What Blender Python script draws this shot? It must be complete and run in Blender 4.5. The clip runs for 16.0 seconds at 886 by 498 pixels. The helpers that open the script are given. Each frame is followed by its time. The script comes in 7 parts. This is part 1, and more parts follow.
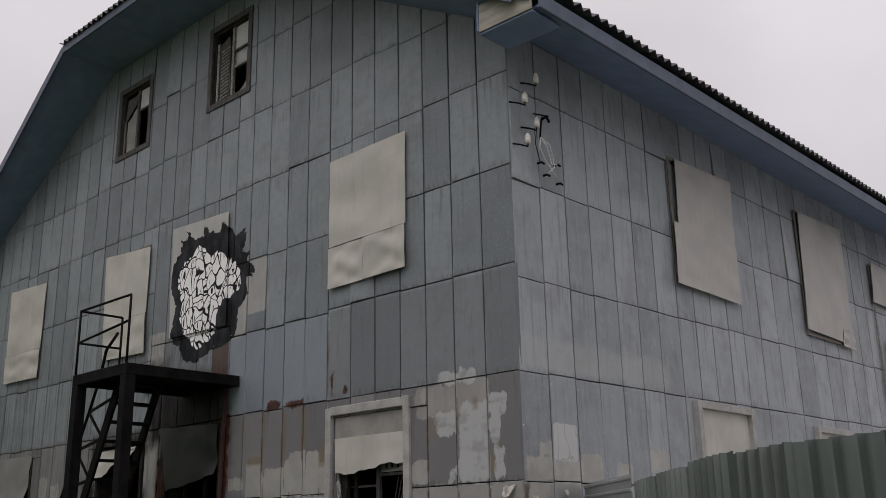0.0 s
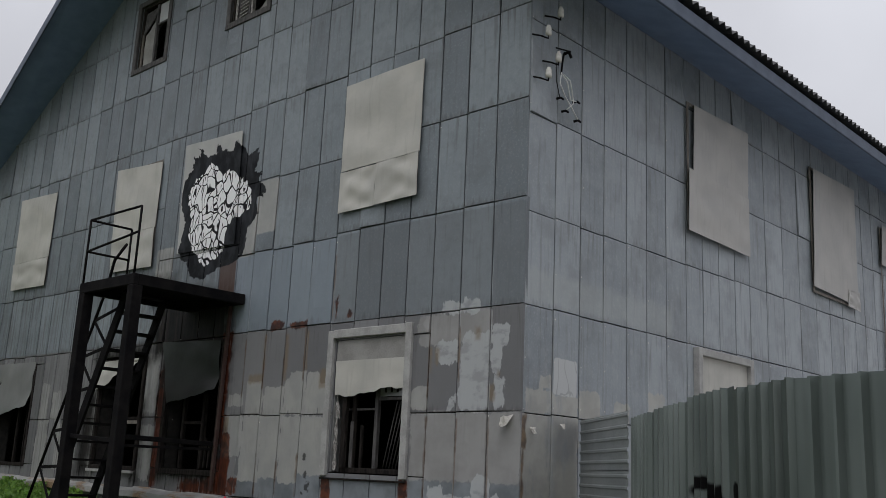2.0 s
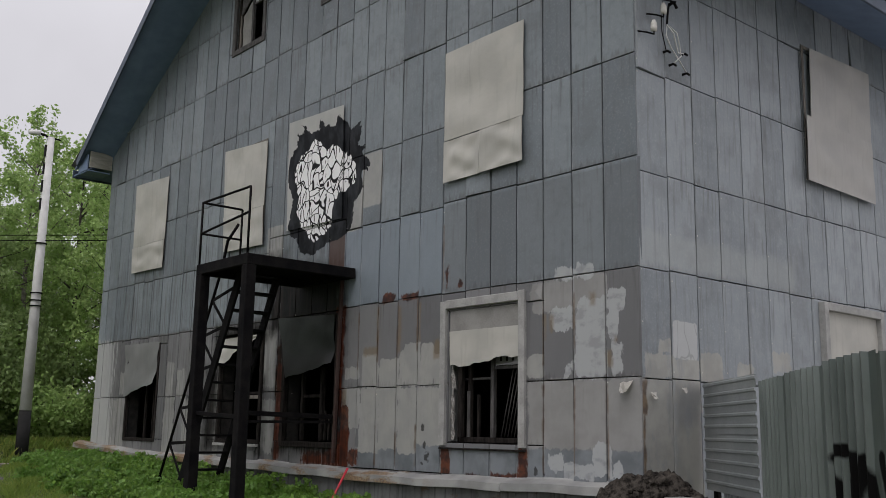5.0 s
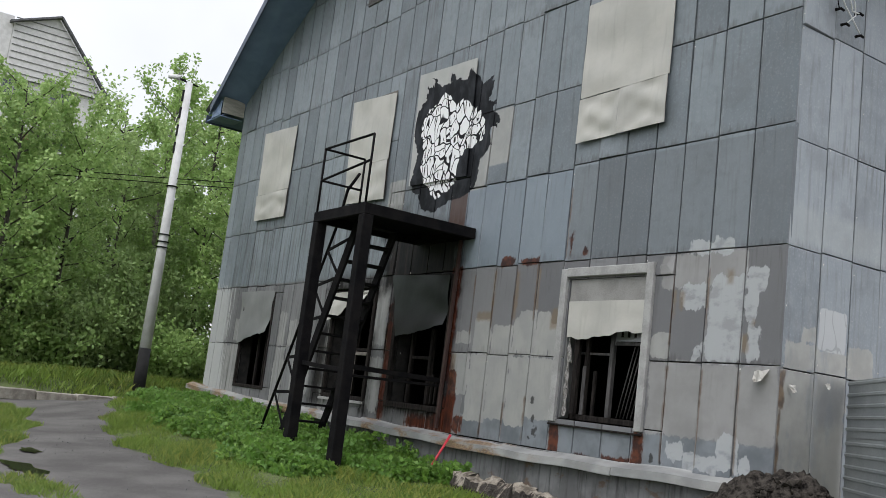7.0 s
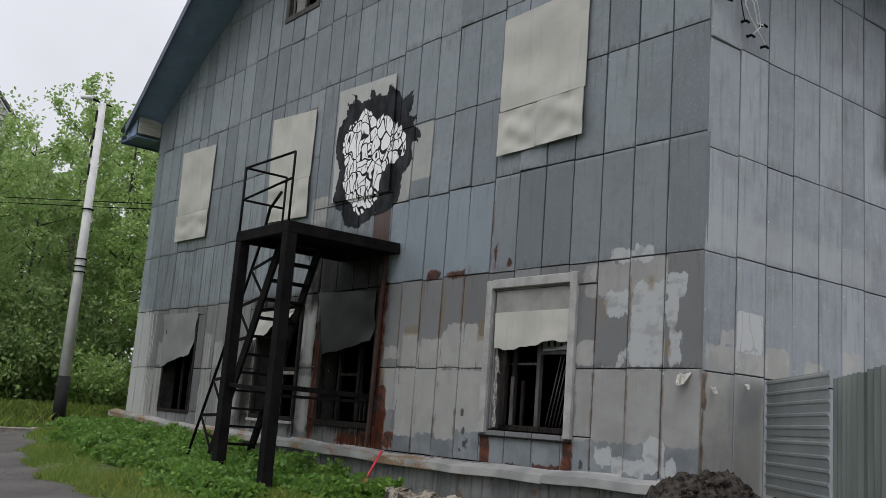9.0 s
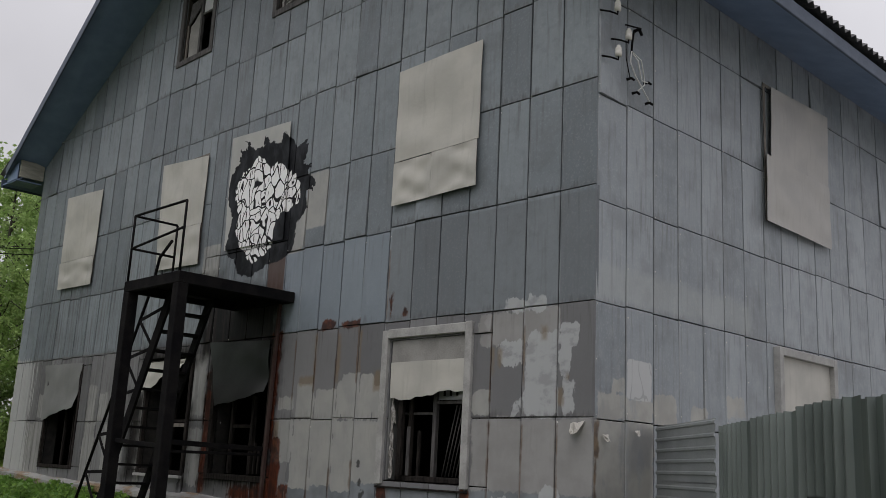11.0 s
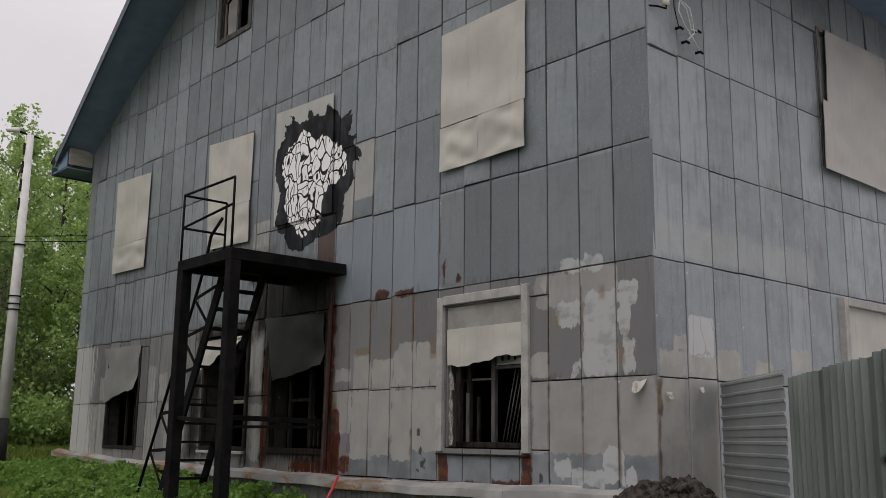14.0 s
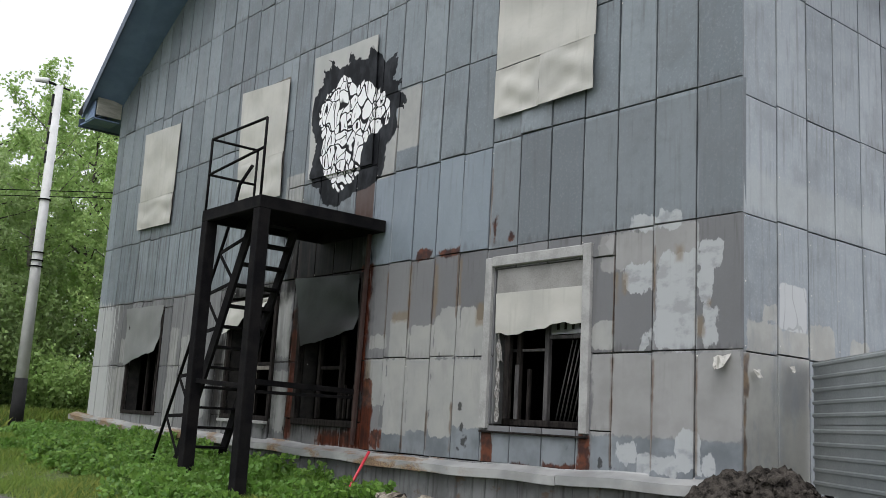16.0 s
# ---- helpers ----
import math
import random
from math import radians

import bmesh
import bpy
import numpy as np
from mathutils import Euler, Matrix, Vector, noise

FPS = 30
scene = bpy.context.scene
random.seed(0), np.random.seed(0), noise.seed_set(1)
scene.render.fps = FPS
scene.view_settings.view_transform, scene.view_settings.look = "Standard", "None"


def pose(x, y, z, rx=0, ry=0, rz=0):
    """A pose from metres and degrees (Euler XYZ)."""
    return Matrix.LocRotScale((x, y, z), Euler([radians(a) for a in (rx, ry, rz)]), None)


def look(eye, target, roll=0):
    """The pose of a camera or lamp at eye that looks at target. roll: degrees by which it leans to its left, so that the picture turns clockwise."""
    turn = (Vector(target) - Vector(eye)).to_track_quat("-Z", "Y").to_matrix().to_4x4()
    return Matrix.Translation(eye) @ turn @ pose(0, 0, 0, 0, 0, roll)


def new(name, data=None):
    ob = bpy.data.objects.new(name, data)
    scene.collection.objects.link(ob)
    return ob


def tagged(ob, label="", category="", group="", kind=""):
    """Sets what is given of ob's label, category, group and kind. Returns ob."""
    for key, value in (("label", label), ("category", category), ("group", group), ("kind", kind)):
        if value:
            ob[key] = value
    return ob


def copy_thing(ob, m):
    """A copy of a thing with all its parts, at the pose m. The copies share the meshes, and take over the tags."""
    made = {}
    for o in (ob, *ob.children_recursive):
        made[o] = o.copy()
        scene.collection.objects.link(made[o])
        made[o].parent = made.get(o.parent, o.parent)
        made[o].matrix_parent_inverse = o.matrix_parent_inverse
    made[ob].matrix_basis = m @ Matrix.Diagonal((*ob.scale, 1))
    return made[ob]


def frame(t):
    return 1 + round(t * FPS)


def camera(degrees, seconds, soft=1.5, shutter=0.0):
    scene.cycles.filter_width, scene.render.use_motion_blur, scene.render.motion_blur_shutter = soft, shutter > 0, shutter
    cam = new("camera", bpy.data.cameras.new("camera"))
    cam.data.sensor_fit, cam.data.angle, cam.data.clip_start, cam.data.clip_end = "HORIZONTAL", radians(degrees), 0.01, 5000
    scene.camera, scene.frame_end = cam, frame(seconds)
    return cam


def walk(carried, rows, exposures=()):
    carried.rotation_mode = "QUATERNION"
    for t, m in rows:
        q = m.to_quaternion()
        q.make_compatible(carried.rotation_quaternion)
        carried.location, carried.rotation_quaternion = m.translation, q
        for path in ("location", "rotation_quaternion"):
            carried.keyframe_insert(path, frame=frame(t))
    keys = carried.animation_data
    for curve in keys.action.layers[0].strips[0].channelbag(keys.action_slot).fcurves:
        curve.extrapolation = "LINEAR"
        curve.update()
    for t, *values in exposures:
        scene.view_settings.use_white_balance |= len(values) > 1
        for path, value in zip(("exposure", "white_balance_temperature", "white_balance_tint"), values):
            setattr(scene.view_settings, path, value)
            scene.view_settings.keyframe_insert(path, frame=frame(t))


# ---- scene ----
cam = camera(49.0, 16.0, 0.55)
PATH = [
    (0, (7.024, -8.859, 1.565), (5.721, -7.452, 2.13), -1.2),
    (0.5, (7.006, -8.85, 1.548), (5.55, -7.576, 2.055), 1.4),
    (1, (6.997, -8.858, 1.552), (5.42, -7.701, 1.968), 2.8),
    (1.5, (6.956, -8.813, 1.417), (5.452, -7.545, 1.78), 3.7),
    (2, (6.957, -8.846, 1.401), (5.623, -7.426, 1.853), 2.6),
    (2.5, (6.988, -8.894, 1.562), (5.725, -7.426, 2.063), 1.1),
    (3, (7.01, -8.928, 1.542), (5.731, -7.48, 2.058), -0.2),
    (3.5, (7.0, -8.912, 1.537), (5.612, -7.557, 2.02), 0.6),
    (4, (7.023, -8.954, 1.547), (5.574, -7.649, 1.988), -0.2),
    (4.2, (7.015, -8.949, 1.55), (5.545, -7.659, 1.968), -0.1),
    (6.3, (6.383, -8.456, 1.442), (4.853, -7.198, 1.717), 3.8),
    (6.4, (6.36, -8.43, 1.45), (4.796, -7.207, 1.696), 3.6),
    (6.5, (6.302, -8.392, 1.442), (4.731, -7.177, 1.68), 4.3),
    (7, (6.225, -8.291, 1.391), (4.574, -7.205, 1.7), 6.9),
    (7.5, (6.235, -8.289, 1.37), (4.601, -7.182, 1.696), 5.3),
    (8, (6.242, -8.27, 1.388), (4.65, -7.108, 1.73), 4.3),
    (8.5, (6.252, -8.319, 1.417), (4.694, -7.114, 1.761), 3.6),
    (9, (6.251, -8.331, 1.41), (4.694, -7.124, 1.76), 4.3),
    (9.2, (6.261, -8.326, 1.406), (4.722, -7.1, 1.764), 4.1),
    (11.3, (6.281, -8.41, 1.538), (4.882, -7.052, 1.983), 2.8),
    (11.5, (6.297, -8.417, 1.526), (4.814, -7.166, 2.014), 3.1),
    (12, (6.266, -8.384, 1.478), (4.705, -7.23, 1.957), 2.8),
    (12.5, (6.223, -8.349, 1.47), (4.751, -7.098, 1.989), 1.6),
    (13, (6.259, -8.408, 1.541), (4.823, -7.16, 2.158), 0.6),
    (13.5, (6.255, -8.481, 1.483), (4.794, -7.233, 2.039), 0.3),
    (14, (6.116, -8.338, 1.469), (4.642, -7.043, 1.853), 0.7),
    (14.3, (5.966, -8.148, 1.472), (4.528, -6.813, 1.859), 1.9),
    (14.5, (5.881, -8.087, 1.502), (4.383, -6.814, 1.869), 4.3),
    (15, (5.585, -7.997, 1.429), (4.108, -6.694, 1.775), 1.7),
    (15.5, (5.293, -7.903, 1.338), (3.796, -6.606, 1.616), 2.2),
    (16, (4.96, -7.594, 1.353), (3.438, -6.345, 1.705), 3.2),
]

# exposure follows the phone's own metering
EXPO = [(0.0, 0.04, 6700, 17), (1.0, 0.05, 6750, 15), (1.5, 0.10, 6550, 13), (2.0, 0.04, 6300, 12), (2.5, -0.06, 6450, 15), (4.2, 0.08, 6600, 16),
        (6.3, 0.64, 6250, 11), (7.0, 0.82, 6250, 11), (8.5, 0.50, 6300, 12), (9.2, 0.46, 6300, 12), (11.3, 0.06, 6550, 14), (13.0, 0.12, 6750, 15), (14.0, 0.28, 6750, 16), (14.5, 0.38, 6600, 14),
        (15.0, 0.76, 6350, 12), (16.0, 0.92, 6250, 11)]

walk(cam, [(t, look(eye, target, roll)) for t, eye, target, roll in PATH], EXPO)

# ---------------------------------------------------------------- world and light
world = bpy.data.worlds.new("overcast_sky")
scene.world = world
world.use_nodes = True
wn, wl = world.node_tree.nodes, world.node_tree.links
wn.clear()
w_out = wn.new("ShaderNodeOutputWorld")
w_bg = wn.new("ShaderNodeBackground")
w_sky = wn.new("ShaderNodeTexSky")
w_sky.sky_type, w_sky.sun_disc = "NISHITA", False
w_sky.sun_elevation, w_sky.sun_rotation = radians(48), radians(150)
w_sky.air_density, w_sky.dust_density = 1.0, 3.0
w_hsv = wn.new("ShaderNodeHueSaturation")
w_hsv.inputs["Saturation"].default_value = 0.35
w_hsv.inputs["Value"].default_value = 0.10
w_tc = wn.new("ShaderNodeTexCoord")
w_noise = wn.new("ShaderNodeTexNoise")
w_noise.inputs["Scale"].default_value, w_noise.inputs["Detail"].default_value = 2.2, 5
w_ramp = wn.new("ShaderNodeValToRGB")
w_ramp.color_ramp.elements[0].position, w_ramp.color_ramp.elements[0].color = 0.3, (0.60, 0.60, 0.62, 1)
w_ramp.color_ramp.elements[1].position, w_ramp.color_ramp.elements[1].color = 0.75, (0.84, 0.85, 0.88, 1)
w_mix = wn.new("ShaderNodeMix")
w_mix.data_type = "RGBA"
w_mix.inputs["Factor"].default_value = 0.85
wl.new(w_sky.outputs[0], w_hsv.inputs["Color"])
wl.new(w_tc.outputs["Generated"], w_noise.inputs["Vector"])
wl.new(w_noise.outputs["Fac"], w_ramp.inputs["Fac"])
wl.new(w_hsv.outputs[0], w_mix.inputs["A"])
wl.new(w_ramp.outputs[0], w_mix.inputs["B"])
w_sep = wn.new("ShaderNodeSeparateXYZ")
wl.new(w_tc.outputs["Generated"], w_sep.inputs[0])
w_up = wn.new("ShaderNodeMapRange")
for key, val in (("From Min", -0.05), ("From Max", 0.9), ("To Min", 0.78), ("To Max", 1.48)):
    w_up.inputs[key].default_value = val
wl.new(w_sep.outputs["Z"], w_up.inputs["Value"])
w_mul = wn.new("ShaderNodeVectorMath")
w_mul.operation = "SCALE"
wl.new(w_mix.outputs["Result"], w_mul.inputs[0])
wl.new(w_up.outputs[0], w_mul.inputs["Scale"])
wl.new(w_mul.outputs[0], w_bg.inputs["Color"])
w_bg.inputs["Strength"].default_value = 0.84
wl.new(w_bg.outputs[0], w_out.inputs[0])
sun_data = bpy.data.lights.new("sun", "SUN")
sun_data.energy, sun_data.angle, sun_data.color = 0.85, radians(40), (1.0, 0.97, 0.93)
sun = new("sun", sun_data)
sun.matrix_world = look((14, -24, 40), (0, 0, 0))


# ---------------------------------------------------------------- material helpers
class Mat:
    """A principled material with a few short-hands for its nodes."""

    def __init__(self, name, rough=0.6, metal=0.0):
        self.m = bpy.data.materials.new(name)
        self.m.use_nodes = True
        self.nt = self.m.node_tree
        self.b = self.nt.nodes["Principled BSDF"]
        self.b.inputs["Roughness"].default_value = rough
        self.b.inputs["Metallic"].default_value = metal
        g = self.nt.nodes.new("ShaderNodeNewGeometry")
        self.pos = g.outputs["Position"]
        self.island = g.outputs["Random Per Island"]
        self.rand = self.nt.nodes.new("ShaderNodeObjectInfo").outputs["Random"]
        s = self.nt.nodes.new("ShaderNodeSeparateXYZ")
        self.link(self.pos, s.inputs[0])
        self.x, self.y, self.z = s.outputs

    def panel(self):
        """Place on a sheet: 0 to 1 across, 0 to 1 up."""
        s = self.nt.nodes.new("ShaderNodeSeparateXYZ")
        self.link(self.nt.nodes.new("ShaderNodeUVMap").outputs[0], s.inputs[0])
        return s.outputs[0], s.outputs[1]

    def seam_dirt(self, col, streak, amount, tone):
        """Grime held in the folded joints, runs below the upper joint, a highlight painted along one lip."""
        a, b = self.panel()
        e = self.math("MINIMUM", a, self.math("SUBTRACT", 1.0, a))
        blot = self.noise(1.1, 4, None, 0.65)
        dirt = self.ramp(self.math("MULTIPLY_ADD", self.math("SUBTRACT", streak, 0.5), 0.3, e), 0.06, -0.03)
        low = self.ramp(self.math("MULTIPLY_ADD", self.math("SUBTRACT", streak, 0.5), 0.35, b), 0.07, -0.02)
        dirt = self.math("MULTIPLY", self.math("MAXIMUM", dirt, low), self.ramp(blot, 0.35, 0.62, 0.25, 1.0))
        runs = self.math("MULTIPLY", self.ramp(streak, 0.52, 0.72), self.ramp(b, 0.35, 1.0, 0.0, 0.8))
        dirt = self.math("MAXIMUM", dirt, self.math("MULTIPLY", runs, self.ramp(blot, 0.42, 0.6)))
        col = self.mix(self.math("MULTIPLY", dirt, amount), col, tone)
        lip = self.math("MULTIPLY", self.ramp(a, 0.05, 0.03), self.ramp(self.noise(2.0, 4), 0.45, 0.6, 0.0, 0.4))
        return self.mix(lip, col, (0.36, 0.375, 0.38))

    def link(self, a, b):
        self.nt.links.new(a, b)

    def put(self, sock, v):
        if isinstance(v, bpy.types.NodeSocket):
            self.link(v, sock)
        elif isinstance(v, tuple):
            sock.default_value = (*v, 1) if len(v) == 3 else v
        else:
            sock.default_value = v

    def math(self, op, a, b=0.0, c=0.0, clamp=False):
        n = self.nt.nodes.new("ShaderNodeMath")
        n.operation, n.use_clamp = op, clamp
        for i, v in enumerate((a, b, c)):
            self.put(n.inputs[i], v)
        return n.outputs[0]

    def noise(self, scale, detail=3.0, stretch=None, rough=0.55, distort=0.0):
        n = self.nt.nodes.new("ShaderNodeTexNoise")
        n.inputs["Scale"].default_value, n.inputs["Detail"].default_value = scale, detail
        n.inputs["Roughness"].default_value, n.inputs["Distortion"].default_value = rough, distort
        v = self.pos
        if stretch:
            mp = self.nt.nodes.new("ShaderNodeMapping")
            mp.inputs["Scale"].default_value = stretch
            self.link(v, mp.inputs["Vector"])
            v = mp.outputs[0]
        self.link(v, n.inputs["Vector"])
        return n.outputs["Fac"]

    def ramp(self, v, lo, hi, a=0.0, b=1.0):
        n = self.nt.nodes.new("ShaderNodeMapRange")
        n.interpolation_type = "SMOOTHSTEP"
        for key, val in (("Value", v), ("From Min", lo), ("From Max", hi), ("To Min", a), ("To Max", b)):
            self.put(n.inputs[key], val)
        return n.outputs[0]

    def mix(self, f, a, b, blend="MIX"):
        n = self.nt.nodes.new("ShaderNodeMix")
        n.data_type, n.blend_type = "RGBA", blend
        self.put(n.inputs["Factor"], f)
        self.put(n.inputs["A"], a)
        self.put(n.inputs["B"], b)
        return n.outputs["Result"]

    def patch(self, u, w, box, wob, jitter, soft=0.015):
        """Mask of a patch u0, w0, u1, w1 with a ragged edge."""
        u0, w0, u1, w1 = box
        du = self.math("SUBTRACT", self.math("ABSOLUTE", self.math("SUBTRACT", u, (u0 + u1) / 2)), (u1 - u0) / 2)
        dw = self.math("SUBTRACT", self.math("ABSOLUTE", self.math("SUBTRACT", w, (w0 + w1) / 2)), (w1 - w0) / 2)
        d = self.math("SMOOTH_MAX", du, dw, 0.08)
        d = self.math("MULTIPLY_ADD", self.math("SUBTRACT", wob, 0.5), jitter, d)
        return self.ramp(d, soft, -soft)

    def any_patch(self, u, w, boxes, wob, jitter, soft=0.015):
        out = None
        for bx in boxes:
            p = self.patch(u, w, bx, wob, jitter, soft)
            out = p if out is None else self.math("MAXIMUM", out, p)
        return out

    def bump(self, h, strength=0.3, dist=0.02):
        n = self.nt.nodes.new("ShaderNodeBump")
        n.inputs["Strength"].default_value, n.inputs["Distance"].default_value = strength, dist
        self.link(h, n.inputs["Height"])
        self.link(n.outputs[0], self.b.inputs["Normal"])

    def done(self, color, rough=None):
        self.put(self.b.inputs["Base Color"], color)
        if rough is not None:
            self.put(self.b.inputs["Roughness"], rough)
        return self.m


def simple(name, c1, c2, scale=6.0, rough=0.6, metal=0.0, bump=0.2, stretch=None, fine=60.0):
    """Two tones, mixed by a coarse and a fine noise."""
    m = Mat(name, rough, metal)
    a, b = m.noise(scale, 4, stretch), m.noise(fine, 3, stretch)
    f = m.math("ADD", m.math("MULTIPLY", a, 0.7), m.math("MULTIPLY", b, 0.3))
    col = m.mix(m.ramp(f, 0.35, 0.65), c1, c2)
    m.bump(b, bump, 0.01)
    return m.done(col)


RUST1, RUST2 = (0.034, 0.012, 0.008), (0.115, 0.034, 0.013)
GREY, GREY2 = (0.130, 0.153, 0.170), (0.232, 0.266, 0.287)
PALE = (0.325, 0.325, 0.305)


# outlines of the painted figure about its centre: part of a full turn, reach in metres
BLACK_EDGE = [(0.017, 1.05), (0.051, 0.86), (0.067, 1.00), (0.088, 0.82), (0.132, 1.15), (0.157, 0.90), (0.202, 1.01), (0.224, 1.10), (0.238, 0.91), (0.262, 0.93),
              (0.288, 1.06), (0.298, 1.22), (0.311, 1.02), (0.336, 1.10), (0.350, 1.24), (0.360, 1.54), (0.368, 1.30), (0.381, 1.52), (0.399, 1.33), (0.428, 1.44),
              (0.475, 1.34), (0.518, 1.14), (0.586, 1.47), (0.606, 1.32), (0.642, 1.43), (0.690, 1.28), (0.736, 1.05), (0.847, 1.08), (0.892, 0.80), (0.953, 0.93), (0.981, 0.83)]
WHITE_EDGE = [(0.012, 0.80), (0.060, 0.79), (0.090, 0.75), (0.103, 0.66), (0.163, 0.69), (0.212, 0.67), (0.245, 0.58), (0.269, 0.65), (0.293, 0.83), (0.319, 0.97),
              (0.351, 0.92), (0.387, 1.03), (0.414, 1.07), (0.445, 1.01), (0.474, 0.87), (0.514, 0.81), (0.564, 0.91), (0.617, 0.88), (0.655, 0.91), (0.694, 0.94),
              (0.722, 0.84), (0.750, 0.78), (0.776, 0.68), (0.811, 0.59), (0.840, 0.45), (0.869, 0.37), (0.924, 0.39), (0.965, 0.57), (0.985, 0.76)]


def mural(m, base):
    """Black paint with flame tips round a white field of winding cells, laid over a base colour."""
    warp = m.math("MULTIPLY", m.math("SUBTRACT", m.noise(7.0, 2, (1.0, 0.0, 1.0)), 0.5), 0.10)

    def reach(cu, cw, edge, twist=0.0):
        """How far a place lies within a star-shaped outline, in metres."""
        du, dw = m.math("SUBTRACT", m.x, cu), m.math("SUBTRACT", m.z, cw)
        ang = m.math("DIVIDE", m.math("ARCTAN2", dw, du), math.tau)
        ang = m.math("FRACT", m.math("ADD", m.math("MULTIPLY_ADD", warp, twist, ang), 1.0))
        n = m.nt.nodes.new("ShaderNodeValToRGB")
        el = n.color_ramp.elements
        el[0].position, el[1].position = edge[0][0], edge[-1][0]
        for pos, _ in edge[1:-1]:
            el.new(pos)
        for e, (_, v) in zip(el, edge):
            e.color = (v / 2, v / 2, v / 2, 1)
        m.link(ang, n.inputs[0])
        d = m.math("SQRT", m.math("ADD", m.math("POWER", du, 2.0), m.math("POWER", dw, 2.0)))
        return m.math("SUBTRACT", m.math("MULTIPLY", n.outputs[0], 2.0), d)

    black = m.ramp(m.math("ADD", reach(-6.28, 5.58, BLACK_EDGE, 0.5), m.math("MULTIPLY", warp, 0.5)), -0.012, 0.012)
    sweep = m.noise(2.4, 4, (1.6, 0.0, 0.9))
    tone = m.mix(m.ramp(sweep, 0.42, 0.68), (0.010, 0.011, 0.013), (0.034, 0.037, 0.042))
    col = m.mix(black, base, tone)
    field = reach(-6.42, 5.49, WHITE_EDGE)
    # rounded cells with bent outlines, short strokes inside
    mp = m.nt.nodes.new("ShaderNodeMapping")
    mp.inputs["Scale"].default_value = (1.0, 0.0, 0.80)
    bent = m.nt.nodes.new("ShaderNodeVectorMath")
    bent.operation = "ADD"
    curl = m.nt.nodes.new("ShaderNodeTexNoise")
    curl.inputs["Scale"].default_value, curl.inputs["Detail"].default_value = 3.4, 0.5
    shift = m.nt.nodes.new("ShaderNodeVectorMath")
    shift.operation = "MULTIPLY_ADD"
    shift.inputs[1].default_value, shift.inputs[2].default_value = (0.42, 0.42, 0.42), (-0.21, -0.21, -0.21)
    m.link(m.pos, mp.inputs["Vector"])
    m.link(mp.outputs[0], curl.inputs["Vector"])
    m.link(curl.outputs["Color"], shift.inputs[0])
    m.link(shift.outputs[0], bent.inputs[0])
    m.link(mp.outputs[0], bent.inputs[1])
    vor = m.nt.nodes.new("ShaderNodeTexVoronoi")
    vor.feature, vor.inputs["Scale"].default_value, vor.inputs["Randomness"].default_value = "DISTANCE_TO_EDGE", 5.4, 0.95
    flat = m.nt.nodes.new("ShaderNodeVectorMath")
    flat.operation = "MULTIPLY"
    flat.inputs[1].default_value = (1.0, 0.0, 1.0)
    m.link(bent.outputs[0], flat.inputs[0])
    m.link(flat.outputs[0], vor.inputs["Vector"])
    ink = m.ramp(vor.outputs["Distance"], 0.062, 0.040)
    dash = m.math("MULTIPLY", m.ramp(m.noise(11.0, 0.0, (1.9, 0.0, 0.42)), 0.63, 0.66), m.ramp(vor.outputs["Distance"], 0.10, 0.16))
    ink = m.math("MAXIMUM", ink, dash)
    wcol = m.mix(ink, (0.80, 0.80, 0.80), (0.012, 0.012, 0.014))
    scallop = m.math("MULTIPLY_ADD", vor.outputs["Distance"], 0.18, field)
    return m.mix(m.ramp(scallop, -0.005, 0.015), col, wcol), black


